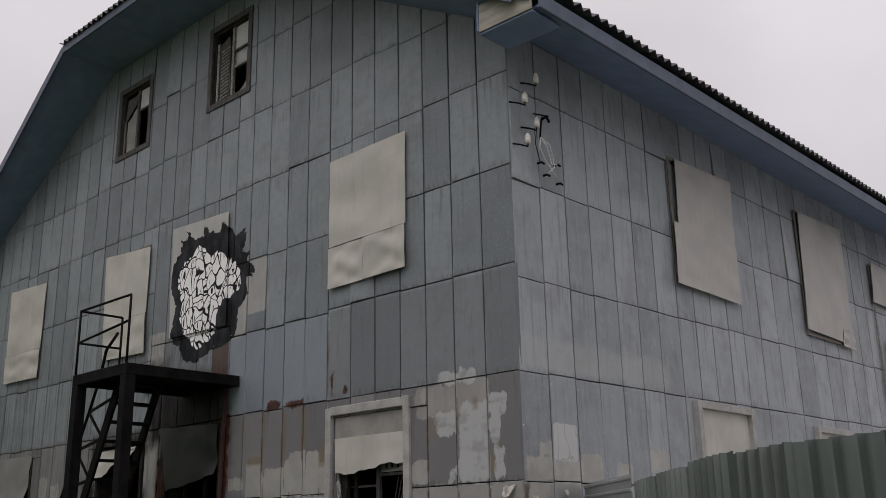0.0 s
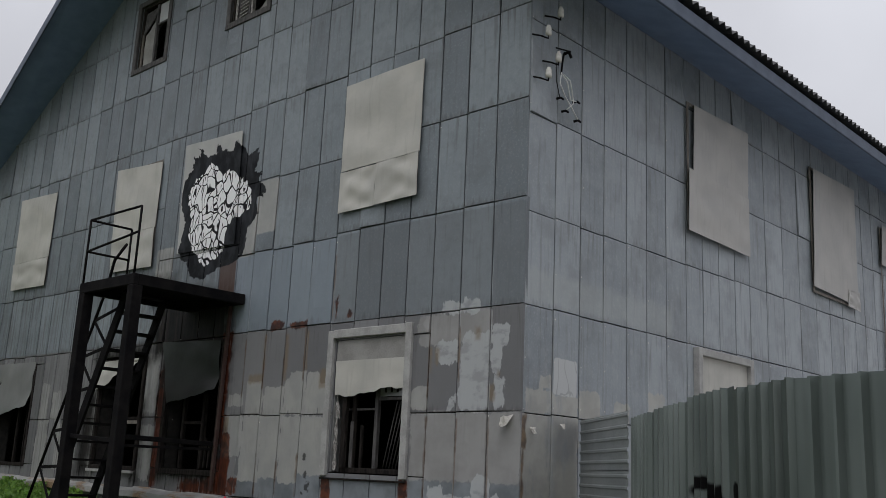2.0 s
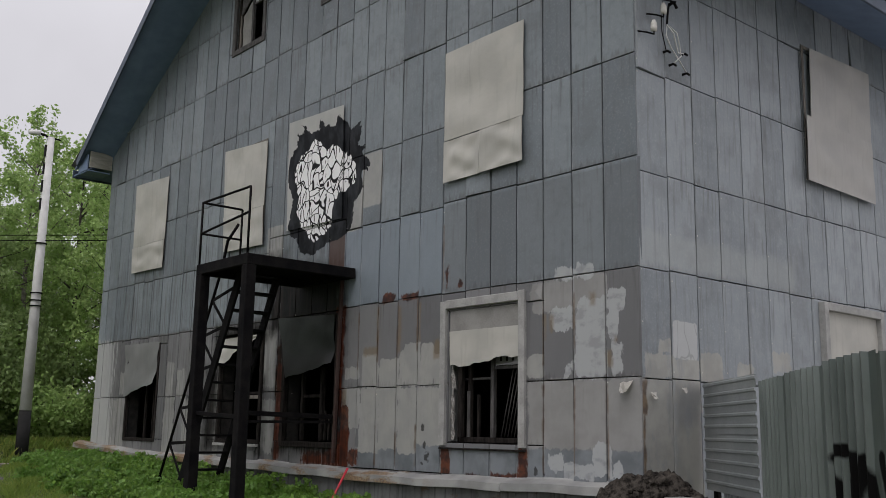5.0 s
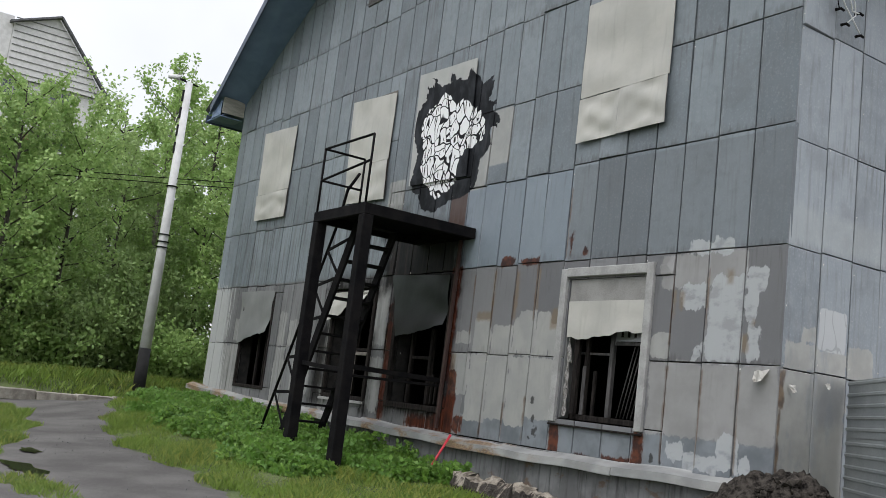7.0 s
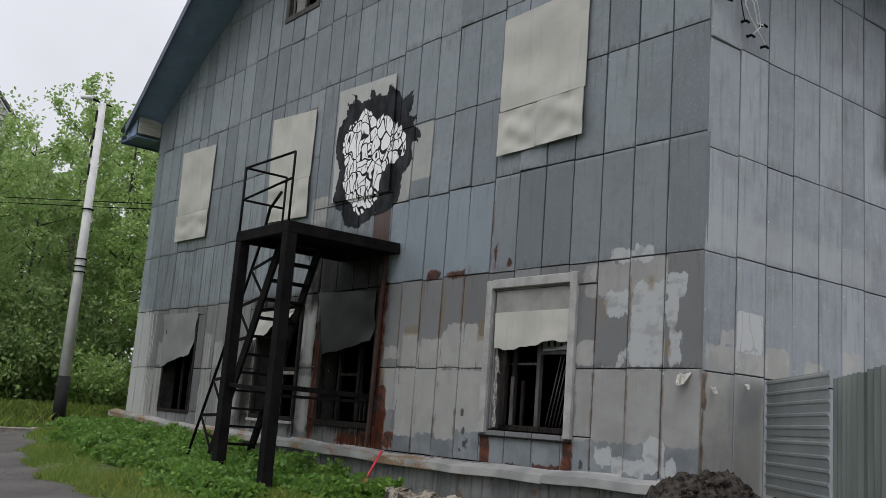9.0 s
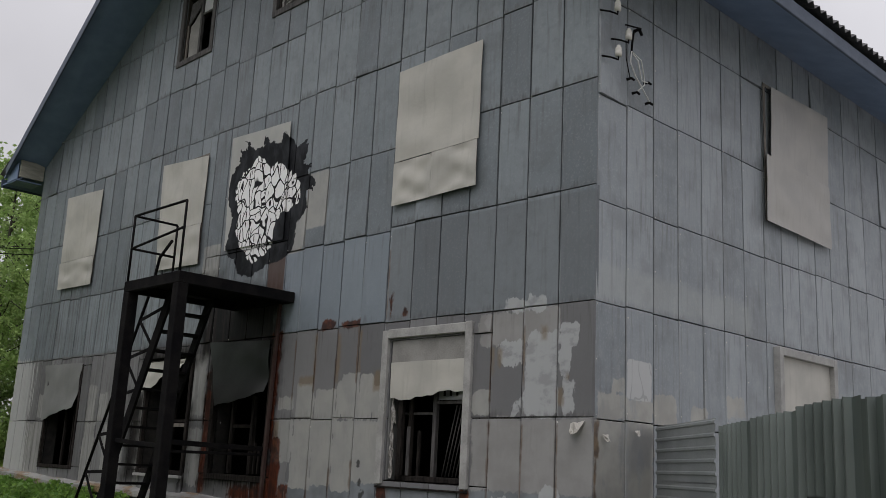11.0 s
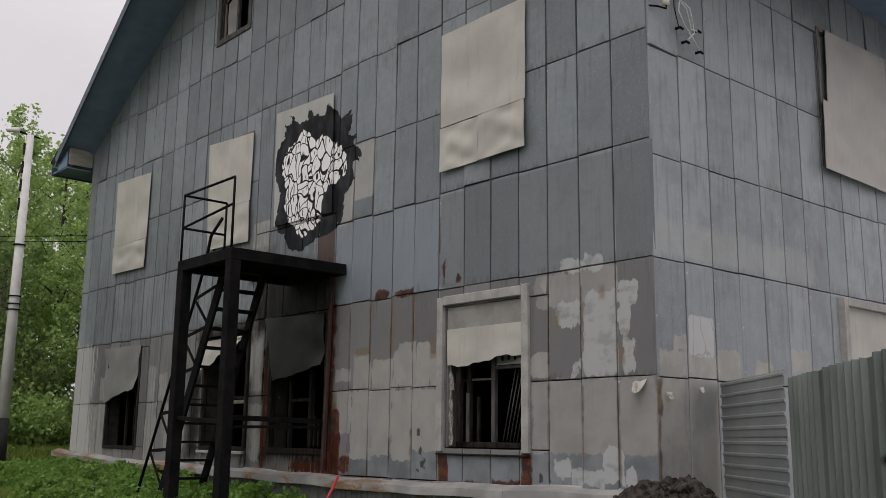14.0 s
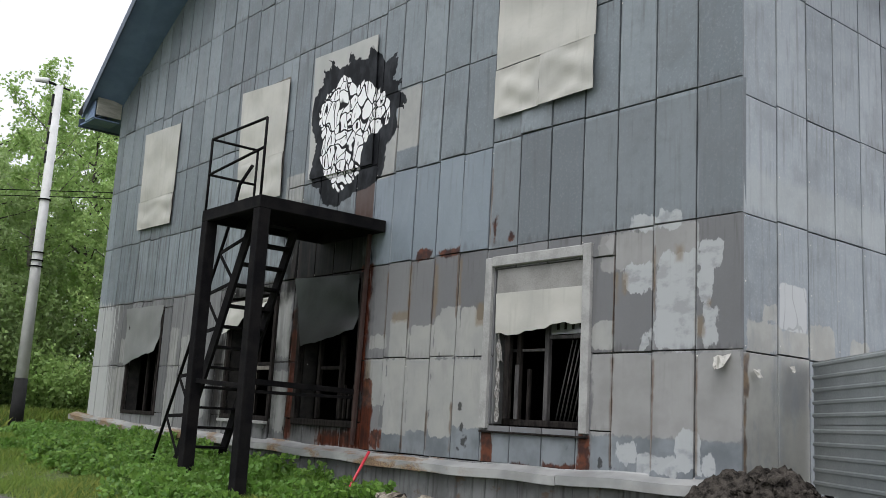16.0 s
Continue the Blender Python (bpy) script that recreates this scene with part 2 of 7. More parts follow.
def gable_metal():
    m = Mat("gable_metal", 0.5, 0.0)
    u, w = m.x, m.z
    big, mid, fine = m.noise(0.55, 3), m.noise(2.3, 4), m.noise(45.0, 3)
    streak = m.noise(3.0, 4, (6.0, 6.0, 0.35))
    f = m.math("ADD", m.math("MULTIPLY", m.rand, 0.55), m.math("MULTIPLY", big, 0.5))
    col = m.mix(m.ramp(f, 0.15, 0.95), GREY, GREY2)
    col = m.mix(m.ramp(m.noise(9.0, 4), 0.45, 0.75, 0.0, 0.35), col, (0.12, 0.14, 0.152))
    col = m.mix(m.ramp(m.noise(38.0, 4, None, 0.7), 0.5, 0.72, 0.0, 0.40), col, (0.30, 0.32, 0.335))
    col = m.mix(m.ramp(m.noise(1.4, 5, None, 0.65), 0.48, 0.66, 0.0, 0.35), col, (0.115, 0.122, 0.128))
    col = m.mix(m.ramp(streak, 0.5, 0.72, 0.0, 0.26), col, (0.10, 0.102, 0.104))
    col = m.mix(m.ramp(w, 3.405, 3.395, 0.0, 0.85), col, m.mix(m.ramp(f, 0.2, 0.9), (0.120, 0.118, 0.120), (0.185, 0.182, 0.183)))
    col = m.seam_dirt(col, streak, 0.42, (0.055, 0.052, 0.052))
    blue = m.any_patch(u, w, [(-5.9, 3.41, -3.42, 4.66)], mid, 0.0, 0.01)
    col = m.mix(m.math("MULTIPLY", blue, 0.6), col, (0.205, 0.245, 0.285))
    wob = m.noise(2.6, 4)
    fine_w = m.noise(8.0, 3)
    rag = m.math("ADD", m.math("MULTIPLY", wob, 0.6), m.math("MULTIPLY", fine_w, 0.4))
    # darker, newer sheets over the ground floor
    dark = m.any_patch(u, w, [(-3.4, 3.42, 0.0, 4.66)], rag, 0.0, 0.01)
    col = m.mix(m.math("MULTIPLY", dark, 0.4), col, (0.10, 0.108, 0.116))
    brush = m.math("ADD", m.math("MULTIPLY", m.noise(5.0, 3, (1.6, 1.6, 0.8)), 0.78), m.math("MULTIPLY", m.noise(22.0, 3, (1.5, 1.5, 0.8)), 0.22))
    # bare bluish zinc along the foot
    bare = m.any_patch(u, w, [(-4.82, 0.85, -3.41, 1.43), (-5.4, 0.85, -4.8, 1.25), (-3.22, 0.9, -1.9, 1.29), (-1.76, 0.89, 0.0, 1.33)], brush, 0.25, 0.02)
    col = m.mix(m.math("MULTIPLY", bare, 0.8), col, m.mix(m.ramp(mid, 0.35, 0.65), (0.105, 0.122, 0.135), (0.20, 0.225, 0.245)))
    # pale over-painting of the ground floor, rolled on in blocks
    pale_col = m.mix(m.ramp(mid, 0.3, 0.7), PALE, (0.275, 0.28, 0.27))
    lower = [(-5.72, 1.53, -5.3, 2.14), (-5.30, 1.19, -4.83, 2.13), (-4.84, 1.24, -4.38, 2.13), (-4.38, 1.19, -3.94, 2.12), (-3.95, 1.31, -3.40, 2.11), (-5.71, 2.28, -5.33, 2.46),
             (-5.28, 2.13, -4.87, 2.63), (-4.83, 2.13, -4.36, 2.55), (-4.37, 2.13, -4.23, 2.65), (-4.26, 2.13, -3.88, 2.75), (-3.88, 2.13, -3.59, 2.73), (-3.6, 2.13, -3.43, 2.57), (-1.78, 2.18, -1.49, 2.47)]
    beyond = [(-12.05, 0.9, -11.6, 2.1), (-12.05, 2.1, -11.7, 2.8), (-11.55, 2.1, -11.2, 2.65), (-9.9, 1.0, -9.7, 2.9), (-8.25, 1.1, -7.75, 2.0), (-8.2, 2.2, -7.8, 3.2), (-11.2, 1.2, -10.4, 2.05),
              (-14.35, 2.2, -13.95, 2.65), (-15.8, 0.95, -14.0, 2.1)]
    pale = m.math("MAXIMUM", m.any_patch(u, w, lower, brush, 0.16, 0.008), m.math("MULTIPLY", m.any_patch(u, w, beyond, brush, 0.3, 0.01), 0.85))
    upper = m.any_patch(u, w, [(-5.42, 4.95, -4.91, 5.82), (-5.8, 4.62, -5.40, 5.35), (-8.28, 4.35, -7.75, 5.05)], brush, 0.06)
    thin = m.ramp(m.noise(2.2, 5, (2.5, 2.5, 1.0), 0.65), 0.3, 0.5, 0.78, 0.97)
    col = m.mix(m.math("MULTIPLY", m.math("MAXIMUM", pale, upper), thin), col, pale_col)
    # mid grey coats with light smears beside the corner
    blot = m.any_patch(u, w, [(-1.76, 1.33, 0.0, 2.14), (-1.7, 2.98, -0.47, 3.37)], brush, 0.22, 0.012)
    col = m.mix(m.math("MULTIPLY", blot, 0.85), col, m.mix(m.ramp(mid, 0.35, 0.65), (0.235, 0.232, 0.224), (0.30, 0.298, 0.29)))
    smear = m.any_patch(u, w, [(-1.37, 2.74, -1.01, 3.02), (-0.97, 2.16, -0.49, 3.1), (-0.49, 2.9, -0.21, 3.17), (-0.49, 2.59, -0.31, 2.93), (-0.42, 2.17, -0.26, 2.56), (-1.14, 2.17, -1.01, 2.36),
                               (-1.41, 1.07, -1.17, 1.26), (-1.17, 0.98, -0.7, 1.16), (-0.7, 1.03, -0.44, 1.4), (-0.43, 1.02, -0.29, 1.19), (-1.3, 3.36, -1.0, 3.53), (-0.93, 3.34, -0.69, 3.53)], brush, 0.26, 0.008)
    smear = m.math("MULTIPLY", smear, m.ramp(m.noise(4.0, 5, (1.0, 1.0, 1.6), 0.6), 0.36, 0.52, 0.5, 0.92))
    col = m.mix(smear, col, (0.375, 0.39, 0.395))
    brown_spot = m.any_patch(u, w, [(-0.75, 3.0, -0.65, 3.17), (-0.5, 2.27, -0.41, 2.47), (-1.49, 2.62, -1.45, 2.97), (-1.39, 2.72, -1.32, 2.95), (-0.37, 2.55, -0.32, 2.62), (-1.01, 2.73, -0.98, 3.14),
                                    (-5.24, 2.62, -4.9, 2.74), (-4.41, 2.61, -4.35, 3.31), (-3.6, 2.5, -3.45, 2.77), (-4.93, 2.81, -4.88, 3.33), (-3.94, 2.76, -3.9, 3.32), (-5.78, 1.64, -5.67, 2.12)], brush, 0.12, 0.03)
    col = m.mix(m.math("MULTIPLY", brown_spot, 0.6), col, (0.17, 0.12, 0.06))
    # whitewashed columns at the far corner
    white = m.any_patch(u, w, [(-15.9, 0.9, -14.75, 3.39)], streak, 0.9)
    col = m.mix(m.math("MULTIPLY", white, 0.85), col, (0.42, 0.43, 0.42))
    # dirt washed down over the part round the stair
    grime = m.math("MULTIPLY", m.any_patch(u, w, [(-15.0, 1.0, -6.0, 5.2)], m.noise(0.9, 4), 2.2, 0.5), m.ramp(streak, 0.40, 0.66))
    col = m.mix(m.math("MULTIPLY", grime, 0.42), col, (0.045, 0.042, 0.04))
    # rust and soot, the soot laid wider and blacker to paint in dimness here
    rr = m.math("ADD", m.math("MULTIPLY", m.noise(4.0, 5), 0.5), m.math("MULTIPLY", streak, 0.5))
    spots = [(-3.42, 0.89, -3.23, 1.29), (-2.92, 0.9, -2.59, 0.98), (-2.41, 0.89, -1.77, 1.0), (-1.92, 0.94, -1.77, 1.32), (-4.83, 3.38, -4.49, 3.53), (-4.37, 3.38, -3.94, 3.48),
             (-3.36, 3.42, -3.30, 3.81), (-3.1, 3.45, -3.0, 3.57), (-6.03, 2.45, -5.77, 3.42), (-5.98, 1.8, -5.79, 2.46), (-5.85, 0.89, -5.58, 1.88), (-5.58, 0.98, -5.30, 1.22)]
    rust = m.math("MAXIMUM", m.any_patch(u, w, spots, brush, 0.2, 0.015), m.any_patch(u, w, [(-6.9, 0.95, -5.62, 1.18), (-7.75, 0.95, -7.6, 2.9)], rr, 0.7, 0.03))
    col = m.mix(m.math("MULTIPLY", rust, 0.9), col, m.mix(m.ramp(fine_w, 0.35, 0.65), RUST1, RUST2))
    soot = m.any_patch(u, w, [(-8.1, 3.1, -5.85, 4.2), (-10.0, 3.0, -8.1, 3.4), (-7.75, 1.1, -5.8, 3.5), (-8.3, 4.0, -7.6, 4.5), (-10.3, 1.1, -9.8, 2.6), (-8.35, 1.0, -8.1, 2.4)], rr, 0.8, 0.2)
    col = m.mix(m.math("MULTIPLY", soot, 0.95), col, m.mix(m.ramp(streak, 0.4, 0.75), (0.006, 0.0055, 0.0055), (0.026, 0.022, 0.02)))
    late = m.any_patch(u, w, [(-6.03, 2.3, -5.76, 3.42), (-6.0, 1.7, -5.78, 2.46), (-6.1, 0.89, -5.56, 1.5), (-7.72, 1.0, -7.56, 2.6), (-6.8, 0.95, -6.2, 1.08)], brush, 0.22, 0.02)
    col = m.mix(m.math("MULTIPLY", late, 0.9), col, m.mix(m.ramp(rr, 0.36, 0.62), (0.026, 0.010, 0.008), (0.085, 0.024, 0.012)))
    seams = [(u0 - 0.012, w0, u0 + 0.012, w1) for u0, w0, w1 in ((-4.9, 2.5, 3.4), (-4.42, 2.5, 3.4), (-3.97, 2.6, 3.4), (-5.4, 2.4, 3.3), (-1.5, 1.0, 2.1),
             (-0.99, 1.0, 2.1), (-0.49, 1.0, 2.1), (-1.5, 2.3, 3.2), (-0.99, 2.5, 3.2), (-3.42, 3.4, 4.4), (-4.42, 1.0, 1.5), (-4.9, 1.0, 1.6), (-3.97, 1.0, 1.6))]
    run = m.any_patch(u, w, seams, rr, 0.12, 0.015)
    col = m.mix(m.math("MULTIPLY", run, 0.75), col, m.mix(fine_w, RUST1, (0.16, 0.085, 0.03)))
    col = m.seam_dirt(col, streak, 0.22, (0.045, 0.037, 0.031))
    brown = m.any_patch(u, w, [(-6.3, 4.0, -5.85, 4.72)], rr, 0.05)
    col = m.mix(brown, col, (0.07, 0.045, 0.038))
    ink = m.any_patch(u, w, [(-3.76, 1.1, -3.66, 1.22), (-3.79, 1.28, -3.74, 1.40), (-3.82, 1.04, -3.78, 1.08), (-1.66, 0.98, -1.62, 1.12), (-1.5, 0.98, -1.46, 1.06),
                             (-3.83, 1.52, -3.77, 1.6)], m.noise(14.0, 3), 0.16)
    col = m.mix(m.math("MULTIPLY", ink, 0.9), col, (0.02, 0.02, 0.02))
    col, painted = mural(m, col)
    m.put(m.b.inputs["Specular IOR Level"], m.math("MULTIPLY_ADD", m.math("MAXIMUM", painted, m.math("MAXIMUM", soot, rust)), -0.42, 0.5))
    m.bump(m.math("ADD", m.math("MULTIPLY", mid, 1.0), m.math("MULTIPLY", fine, 0.12)), 0.25, 0.02)
    return m.done(col, m.ramp(mid, 0.3, 0.7, 0.42, 0.62))


def side_metal():
    m = Mat("side_metal", 0.45, 0.0)
    u, w = m.y, m.z
    big, mid, fine = m.noise(0.6, 3), m.noise(2.6, 4), m.noise(45.0, 3)
    f = m.math("ADD", m.math("MULTIPLY", m.rand, 0.55), m.math("MULTIPLY", big, 0.5))
    # base tones raised above the gable's so this side comes out brighter lit
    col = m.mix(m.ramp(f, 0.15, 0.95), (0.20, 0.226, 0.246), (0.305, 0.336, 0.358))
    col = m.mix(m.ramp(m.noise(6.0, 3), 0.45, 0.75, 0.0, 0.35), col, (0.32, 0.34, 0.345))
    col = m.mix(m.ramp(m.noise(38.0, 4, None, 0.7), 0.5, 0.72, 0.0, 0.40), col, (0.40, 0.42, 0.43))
    col = m.mix(m.ramp(m.noise(3.0, 4, (5.0, 5.0, 0.4)), 0.5, 0.75, 0.0, 0.5), col, (0.12, 0.125, 0.128))
    col = m.mix(m.ramp(m.noise(1.3, 5, None, 0.65), 0.48, 0.66, 0.0, 0.35), col, (0.15, 0.158, 0.162))
    rag = m.math("ADD", m.math("MULTIPLY", m.noise(2.6, 4), 0.6), m.math("MULTIPLY", m.noise(8.0, 3), 0.4))
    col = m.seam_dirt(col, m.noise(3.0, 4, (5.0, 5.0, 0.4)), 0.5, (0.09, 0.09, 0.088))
    band = m.any_patch(u, w, [(-0.1, 3.45, 3.4, 3.85)], rag, 0.25, 0.08)
    col = m.mix(m.math("MULTIPLY", band, 0.4), col, (0.36, 0.38, 0.37))
    thin = m.ramp(m.noise(2.0, 5, (2.2, 2.2, 1.0), 0.65), 0.33, 0.52, 0.5, 0.95)
    brush = m.math("ADD", m.math("MULTIPLY", m.noise(5.0, 3, (1.6, 1.6, 0.8)), 0.78), m.math("MULTIPLY", m.noise(22.0, 3, (1.5, 1.5, 0.8)), 0.22))
    pale = m.any_patch(u, w, [(-0.05, 0.6, 1.12, 2.16), (0.06, 2.14, 0.56, 2.43), (0.31, 2.44, 0.56, 2.59), (1.12, 2.14, 1.56, 2.49), (0.57, 2.14, 1.1, 2.39), (1.9, 2.0, 2.25, 2.4), (2.75, 2.35, 3.2, 2.6)], brush, 0.2, 0.01)
    col = m.mix(m.math("MULTIPLY", pale, thin), col, m.mix(m.ramp(mid, 0.35, 0.65), (0.37, 0.365, 0.335), (0.30, 0.298, 0.275)))
    tag = m.any_patch(u, w, [(0.60, 2.39, 1.08, 2.83)], brush, 0.05, 0.008)
    col = m.mix(m.math("MULTIPLY", tag, 0.9), col, (0.45, 0.46, 0.46))
    dull = m.any_patch(u, w, [(0.66, 1.65, 1.09, 2.04)], brush, 0.3, 0.1)
    col = m.mix(m.math("MULTIPLY", dull, 0.5), col, (0.17, 0.18, 0.20))
    sq = m.noise(4.5, 0.5, (1.0, 1.0, 0.5))
    ink = m.ramp(m.math("ABSOLUTE", m.math("SUBTRACT", m.math("FRACT", m.math("MULTIPLY", sq, 2.5)), 0.5)), 0.05, 0.025)
    col = m.mix(m.math("MULTIPLY", m.math("MULTIPLY", ink, tag), 0.5), col, (0.2, 0.21, 0.2))
    rust = m.any_patch(u, w, [(-0.02, 1.72, 0.09, 2.14), (0.01, 0.9, 0.05, 1.75)], brush, 0.14, 0.02)
    col = m.mix(m.math("MULTIPLY", rust, 0.85), col, m.mix(m.ramp(m.noise(9.0, 4), 0.35, 0.65), (0.06, 0.03, 0.016), (0.17, 0.11, 0.055)))
    m.bump(m.math("ADD", mid, m.math("MULTIPLY", fine, 0.12)), 0.25, 0.02)
    return m.done(col, m.ramp(mid, 0.3, 0.7, 0.36, 0.55))


def sheet_metal(name, c1, c2, soot=0.0):
    m = Mat(name, 0.5)
    a, b, st = m.noise(1.6, 4), m.noise(30, 3), m.noise(2.5, 4, (5.0, 5.0, 0.4))
    col = m.mix(m.ramp(a, 0.3, 0.7), c1, c2)
    col = m.mix(m.ramp(st, 0.5, 0.8, 0.0, 0.3), col, (0.03, 0.028, 0.025) if soot else (0.24, 0.235, 0.21))
    if soot:
        m.b.inputs["Specular IOR Level"].default_value = 0.22
        g = m.math("ADD", m.math("MULTIPLY", m.z, -1.0), m.math("MULTIPLY", a, 1.2))
        col = m.mix(m.ramp(g, -2.35, -1.95, 0.0, soot), col, (0.02, 0.02, 0.02))
    m.bump(m.math("ADD", a, m.math("MULTIPLY", b, 0.1)), 0.3, 0.03)
    return m.done(col)


M_GABLE, M_SIDE = gable_metal(), side_metal()
M_COVER = sheet_metal("cover_sheet_metal", (0.475, 0.463, 0.42), (0.385, 0.378, 0.345))
M_COVER2 = sheet_metal("grey_cover_metal", (0.40, 0.388, 0.365), (0.34, 0.333, 0.318))
M_BENT = sheet_metal("dull_grey_sheet", (0.20, 0.205, 0.20), (0.155, 0.16, 0.158))
M_BURNT = sheet_metal("scorched_cover_metal", (0.022, 0.026, 0.024), (0.043, 0.050, 0.047), 0.95)


def mural_metal():
    m = Mat("painted_board", 0.55)
    a = m.noise(1.6, 4)
    col, painted = mural(m, m.mix(m.ramp(a, 0.3, 0.7), (0.42, 0.42, 0.40), (0.34, 0.345, 0.33)))
    m.put(m.b.inputs["Specular IOR Level"], m.math("MULTIPLY_ADD", painted, -0.42, 0.5))
    m.bump(a, 0.3, 0.03)
    return m.done(col)


M_MURAL = mural_metal()
M_BACK = simple("sheathing_boards", (0.02, 0.02, 0.02), (0.04, 0.038, 0.035))
M_INSIDE = simple("near_black_plaster", (0.006, 0.006, 0.006), (0.02, 0.018, 0.017), 1.5)
M_WHITE = simple("weathered_white_paint", (0.37, 0.368, 0.355), (0.26, 0.26, 0.25), 5)
M_CHAR = simple("charred_wood", (0.009, 0.008, 0.008), (0.032, 0.028, 0.025), 8, 0.8, 0, 0.6, (3, 3, 0.6))
M_FRAME = simple("bare_grey_wood", (0.09, 0.08, 0.07), (0.20, 0.18, 0.155), 6, 0.75, 0, 0.5, (4, 4, 0.7))
M_DARKWOOD = simple("dark_window_wood", (0.018, 0.016, 0.014), (0.05, 0.044, 0.038), 6, 0.75, 0, 0.5, (4, 4, 0.7))
M_PEEL = simple("peeling_white_wood", (0.07, 0.062, 0.055), (0.40, 0.39, 0.37), 16, 0.8, 0, 0.6, (3, 3, 1))
M_ATTIC = simple("weathered_window_wood", (0.030, 0.029, 0.029), (0.095, 0.09, 0.088), 7, 0.75, 0, 0.5, (4, 4, 0.7))
M_DULLB = simple("pale_dusty_board", (0.20, 0.195, 0.185), (0.29, 0.285, 0.27), 3, 0.8, 0, 0.3)
M_CHARRED_BOARD = simple("half_burnt_board", (0.03, 0.028, 0.026), (0.22, 0.22, 0.215), 3.5, 0.75, 0, 0.4, (1, 1, 0.6))
# white base colour stands in for the sky mirrored in the panes
M_SKY_PANE = simple("sky_white_pane", (0.62, 0.63, 0.64), (0.52, 0.53, 0.54), 2, 0.15, 0, 0.05)
M_STEEL = simple("black_painted_steel", (0.005, 0.005, 0.006), (0.013, 0.012, 0.012), 5, 0.75, 0.0, 0.3)
M_RUSTY = simple("rusty_steel", RUST1, (0.05, 0.03, 0.025), 5, 0.8)
M_SOFFIT = simple("blue_painted_boards", (0.135, 0.195, 0.31), (0.175, 0.245, 0.38), 3, 0.5, 0, 0.3)
M_FASCIA = simple("faded_blue_fascia", (0.05, 0.07, 0.105), (0.08, 0.105, 0.15), 3, 0.55)
M_PALEWOOD = simple("pale_plywood", (0.24, 0.235, 0.20), (0.36, 0.345, 0.30), 3, 0.7, 0, 0.3, (1, 1, 5))
M_SLATE = simple("grey_corrugated_slate", (0.07, 0.07, 0.075), (0.13, 0.13, 0.135), 4, 0.85)


def zinc():
    m = Mat("zinc_flashing", 0.4, 0.2)
    a, b = m.noise(2.2, 4), m.noise(50, 3)
    col = m.mix(m.ramp(a, 0.35, 0.65), (0.37, 0.37, 0.36), (0.25, 0.255, 0.25))
    st = m.noise(1.6, 5, (1.0, 3.0, 3.0), 0.65)
    rusty = m.math("MULTIPLY", m.ramp(st, 0.47, 0.60), m.ramp(m.x, -3.2, -4.4, 0.05, 0.85))
    col = m.mix(rusty, col, m.mix(m.ramp(b, 0.4, 0.6), (0.30, 0.20, 0.09), (0.13, 0.06, 0.025)))
    m.bump(a, 0.25, 0.02)
    return m.done(col)


M_ZINC = zinc()
M_CONC = simple("concrete", (0.13, 0.132, 0.13), (0.21, 0.208, 0.20), 2, 0.9, 0, 0.6)
M_GALV = simple("galvanised_fence", (0.26, 0.285, 0.29), (0.40, 0.425, 0.43), 1.2, 0.38, 0.5, 0.1)


def fence_metal():
    """Zinc sheet, darkened in colour for dark surroundings it would mirror, with strokes of black spray paint that run
    over the ribs.
    """
    m = Mat("darkened_fence_sheet", 0.34, 0.6)
    a, b = m.noise(1.0, 4, (1, 1, 0.4)), m.noise(60, 3, (1, 1, 0.4))
    st = m.noise(2.0, 4, (7.0, 7.0, 0.3))
    col = m.mix(m.ramp(a, 0.35, 0.65), (0.10, 0.122, 0.112), (0.185, 0.215, 0.202))
    col = m.mix(m.ramp(st, 0.5, 0.75, 0.0, 0.5), col, (0.10, 0.115, 0.105))
    s = m.math("ADD", m.math("MULTIPLY", m.math("SUBTRACT", m.x, 1.53), 0.7224), m.math("MULTIPLY", m.math("ADD", m.y, 0.2), -0.6915))
    strokes = [[(2.46, 1.37), (2.55, 1.42), (2.75, 1.43), (2.92, 1.38), (2.97, 1.27), (2.90, 1.12), (2.78, 1.02)], [(2.46, 1.37), (2.52, 1.26), (2.6, 1.15), (2.66, 0.95)],
               [(3.02, 1.0), (3.08, 1.25), (3.13, 1.37), (3.22, 1.31), (3.33, 1.05)], [(3.41, 1.39), (3.45, 1.25), (3.52, 1.02)]]
    near = None
    for line in strokes:
        for (x0, z0), (x1, z1) in zip(line, line[1:]):
            dx, dz = x1 - x0, z1 - z0
            px, pz = m.math("SUBTRACT", s, x0), m.math("SUBTRACT", m.z, z0)
            t = m.math("DIVIDE", m.math("ADD", m.math("MULTIPLY", px, dx), m.math("MULTIPLY", pz, dz)), dx * dx + dz * dz, clamp=True)
            ex = m.math("SUBTRACT", px, m.math("MULTIPLY", t, dx))
            ez = m.math("SUBTRACT", pz, m.math("MULTIPLY", t, dz))
            d = m.math("SQRT", m.math("ADD", m.math("MULTIPLY", ex, ex), m.math("MULTIPLY", ez, ez)))
            near = d if near is None else m.math("MINIMUM", near, d)
    ink = m.ramp(m.math("MULTIPLY_ADD", m.math("SUBTRACT", m.noise(9.0, 3), 0.5), 0.04, near), 0.065, 0.035)
    m.bump(a, 0.15, 0.02)
    m.put(m.b.inputs["Metallic"], m.math("MULTIPLY_ADD", ink, -0.5, 0.5))
    m.put(m.b.inputs["Specular IOR Level"], m.math("MULTIPLY_ADD", ink, -0.45, 0.5))
    return m.done(m.mix(ink, col, (0.006, 0.006, 0.006)), m.math("MULTIPLY_ADD", ink, 0.5, 0.32))


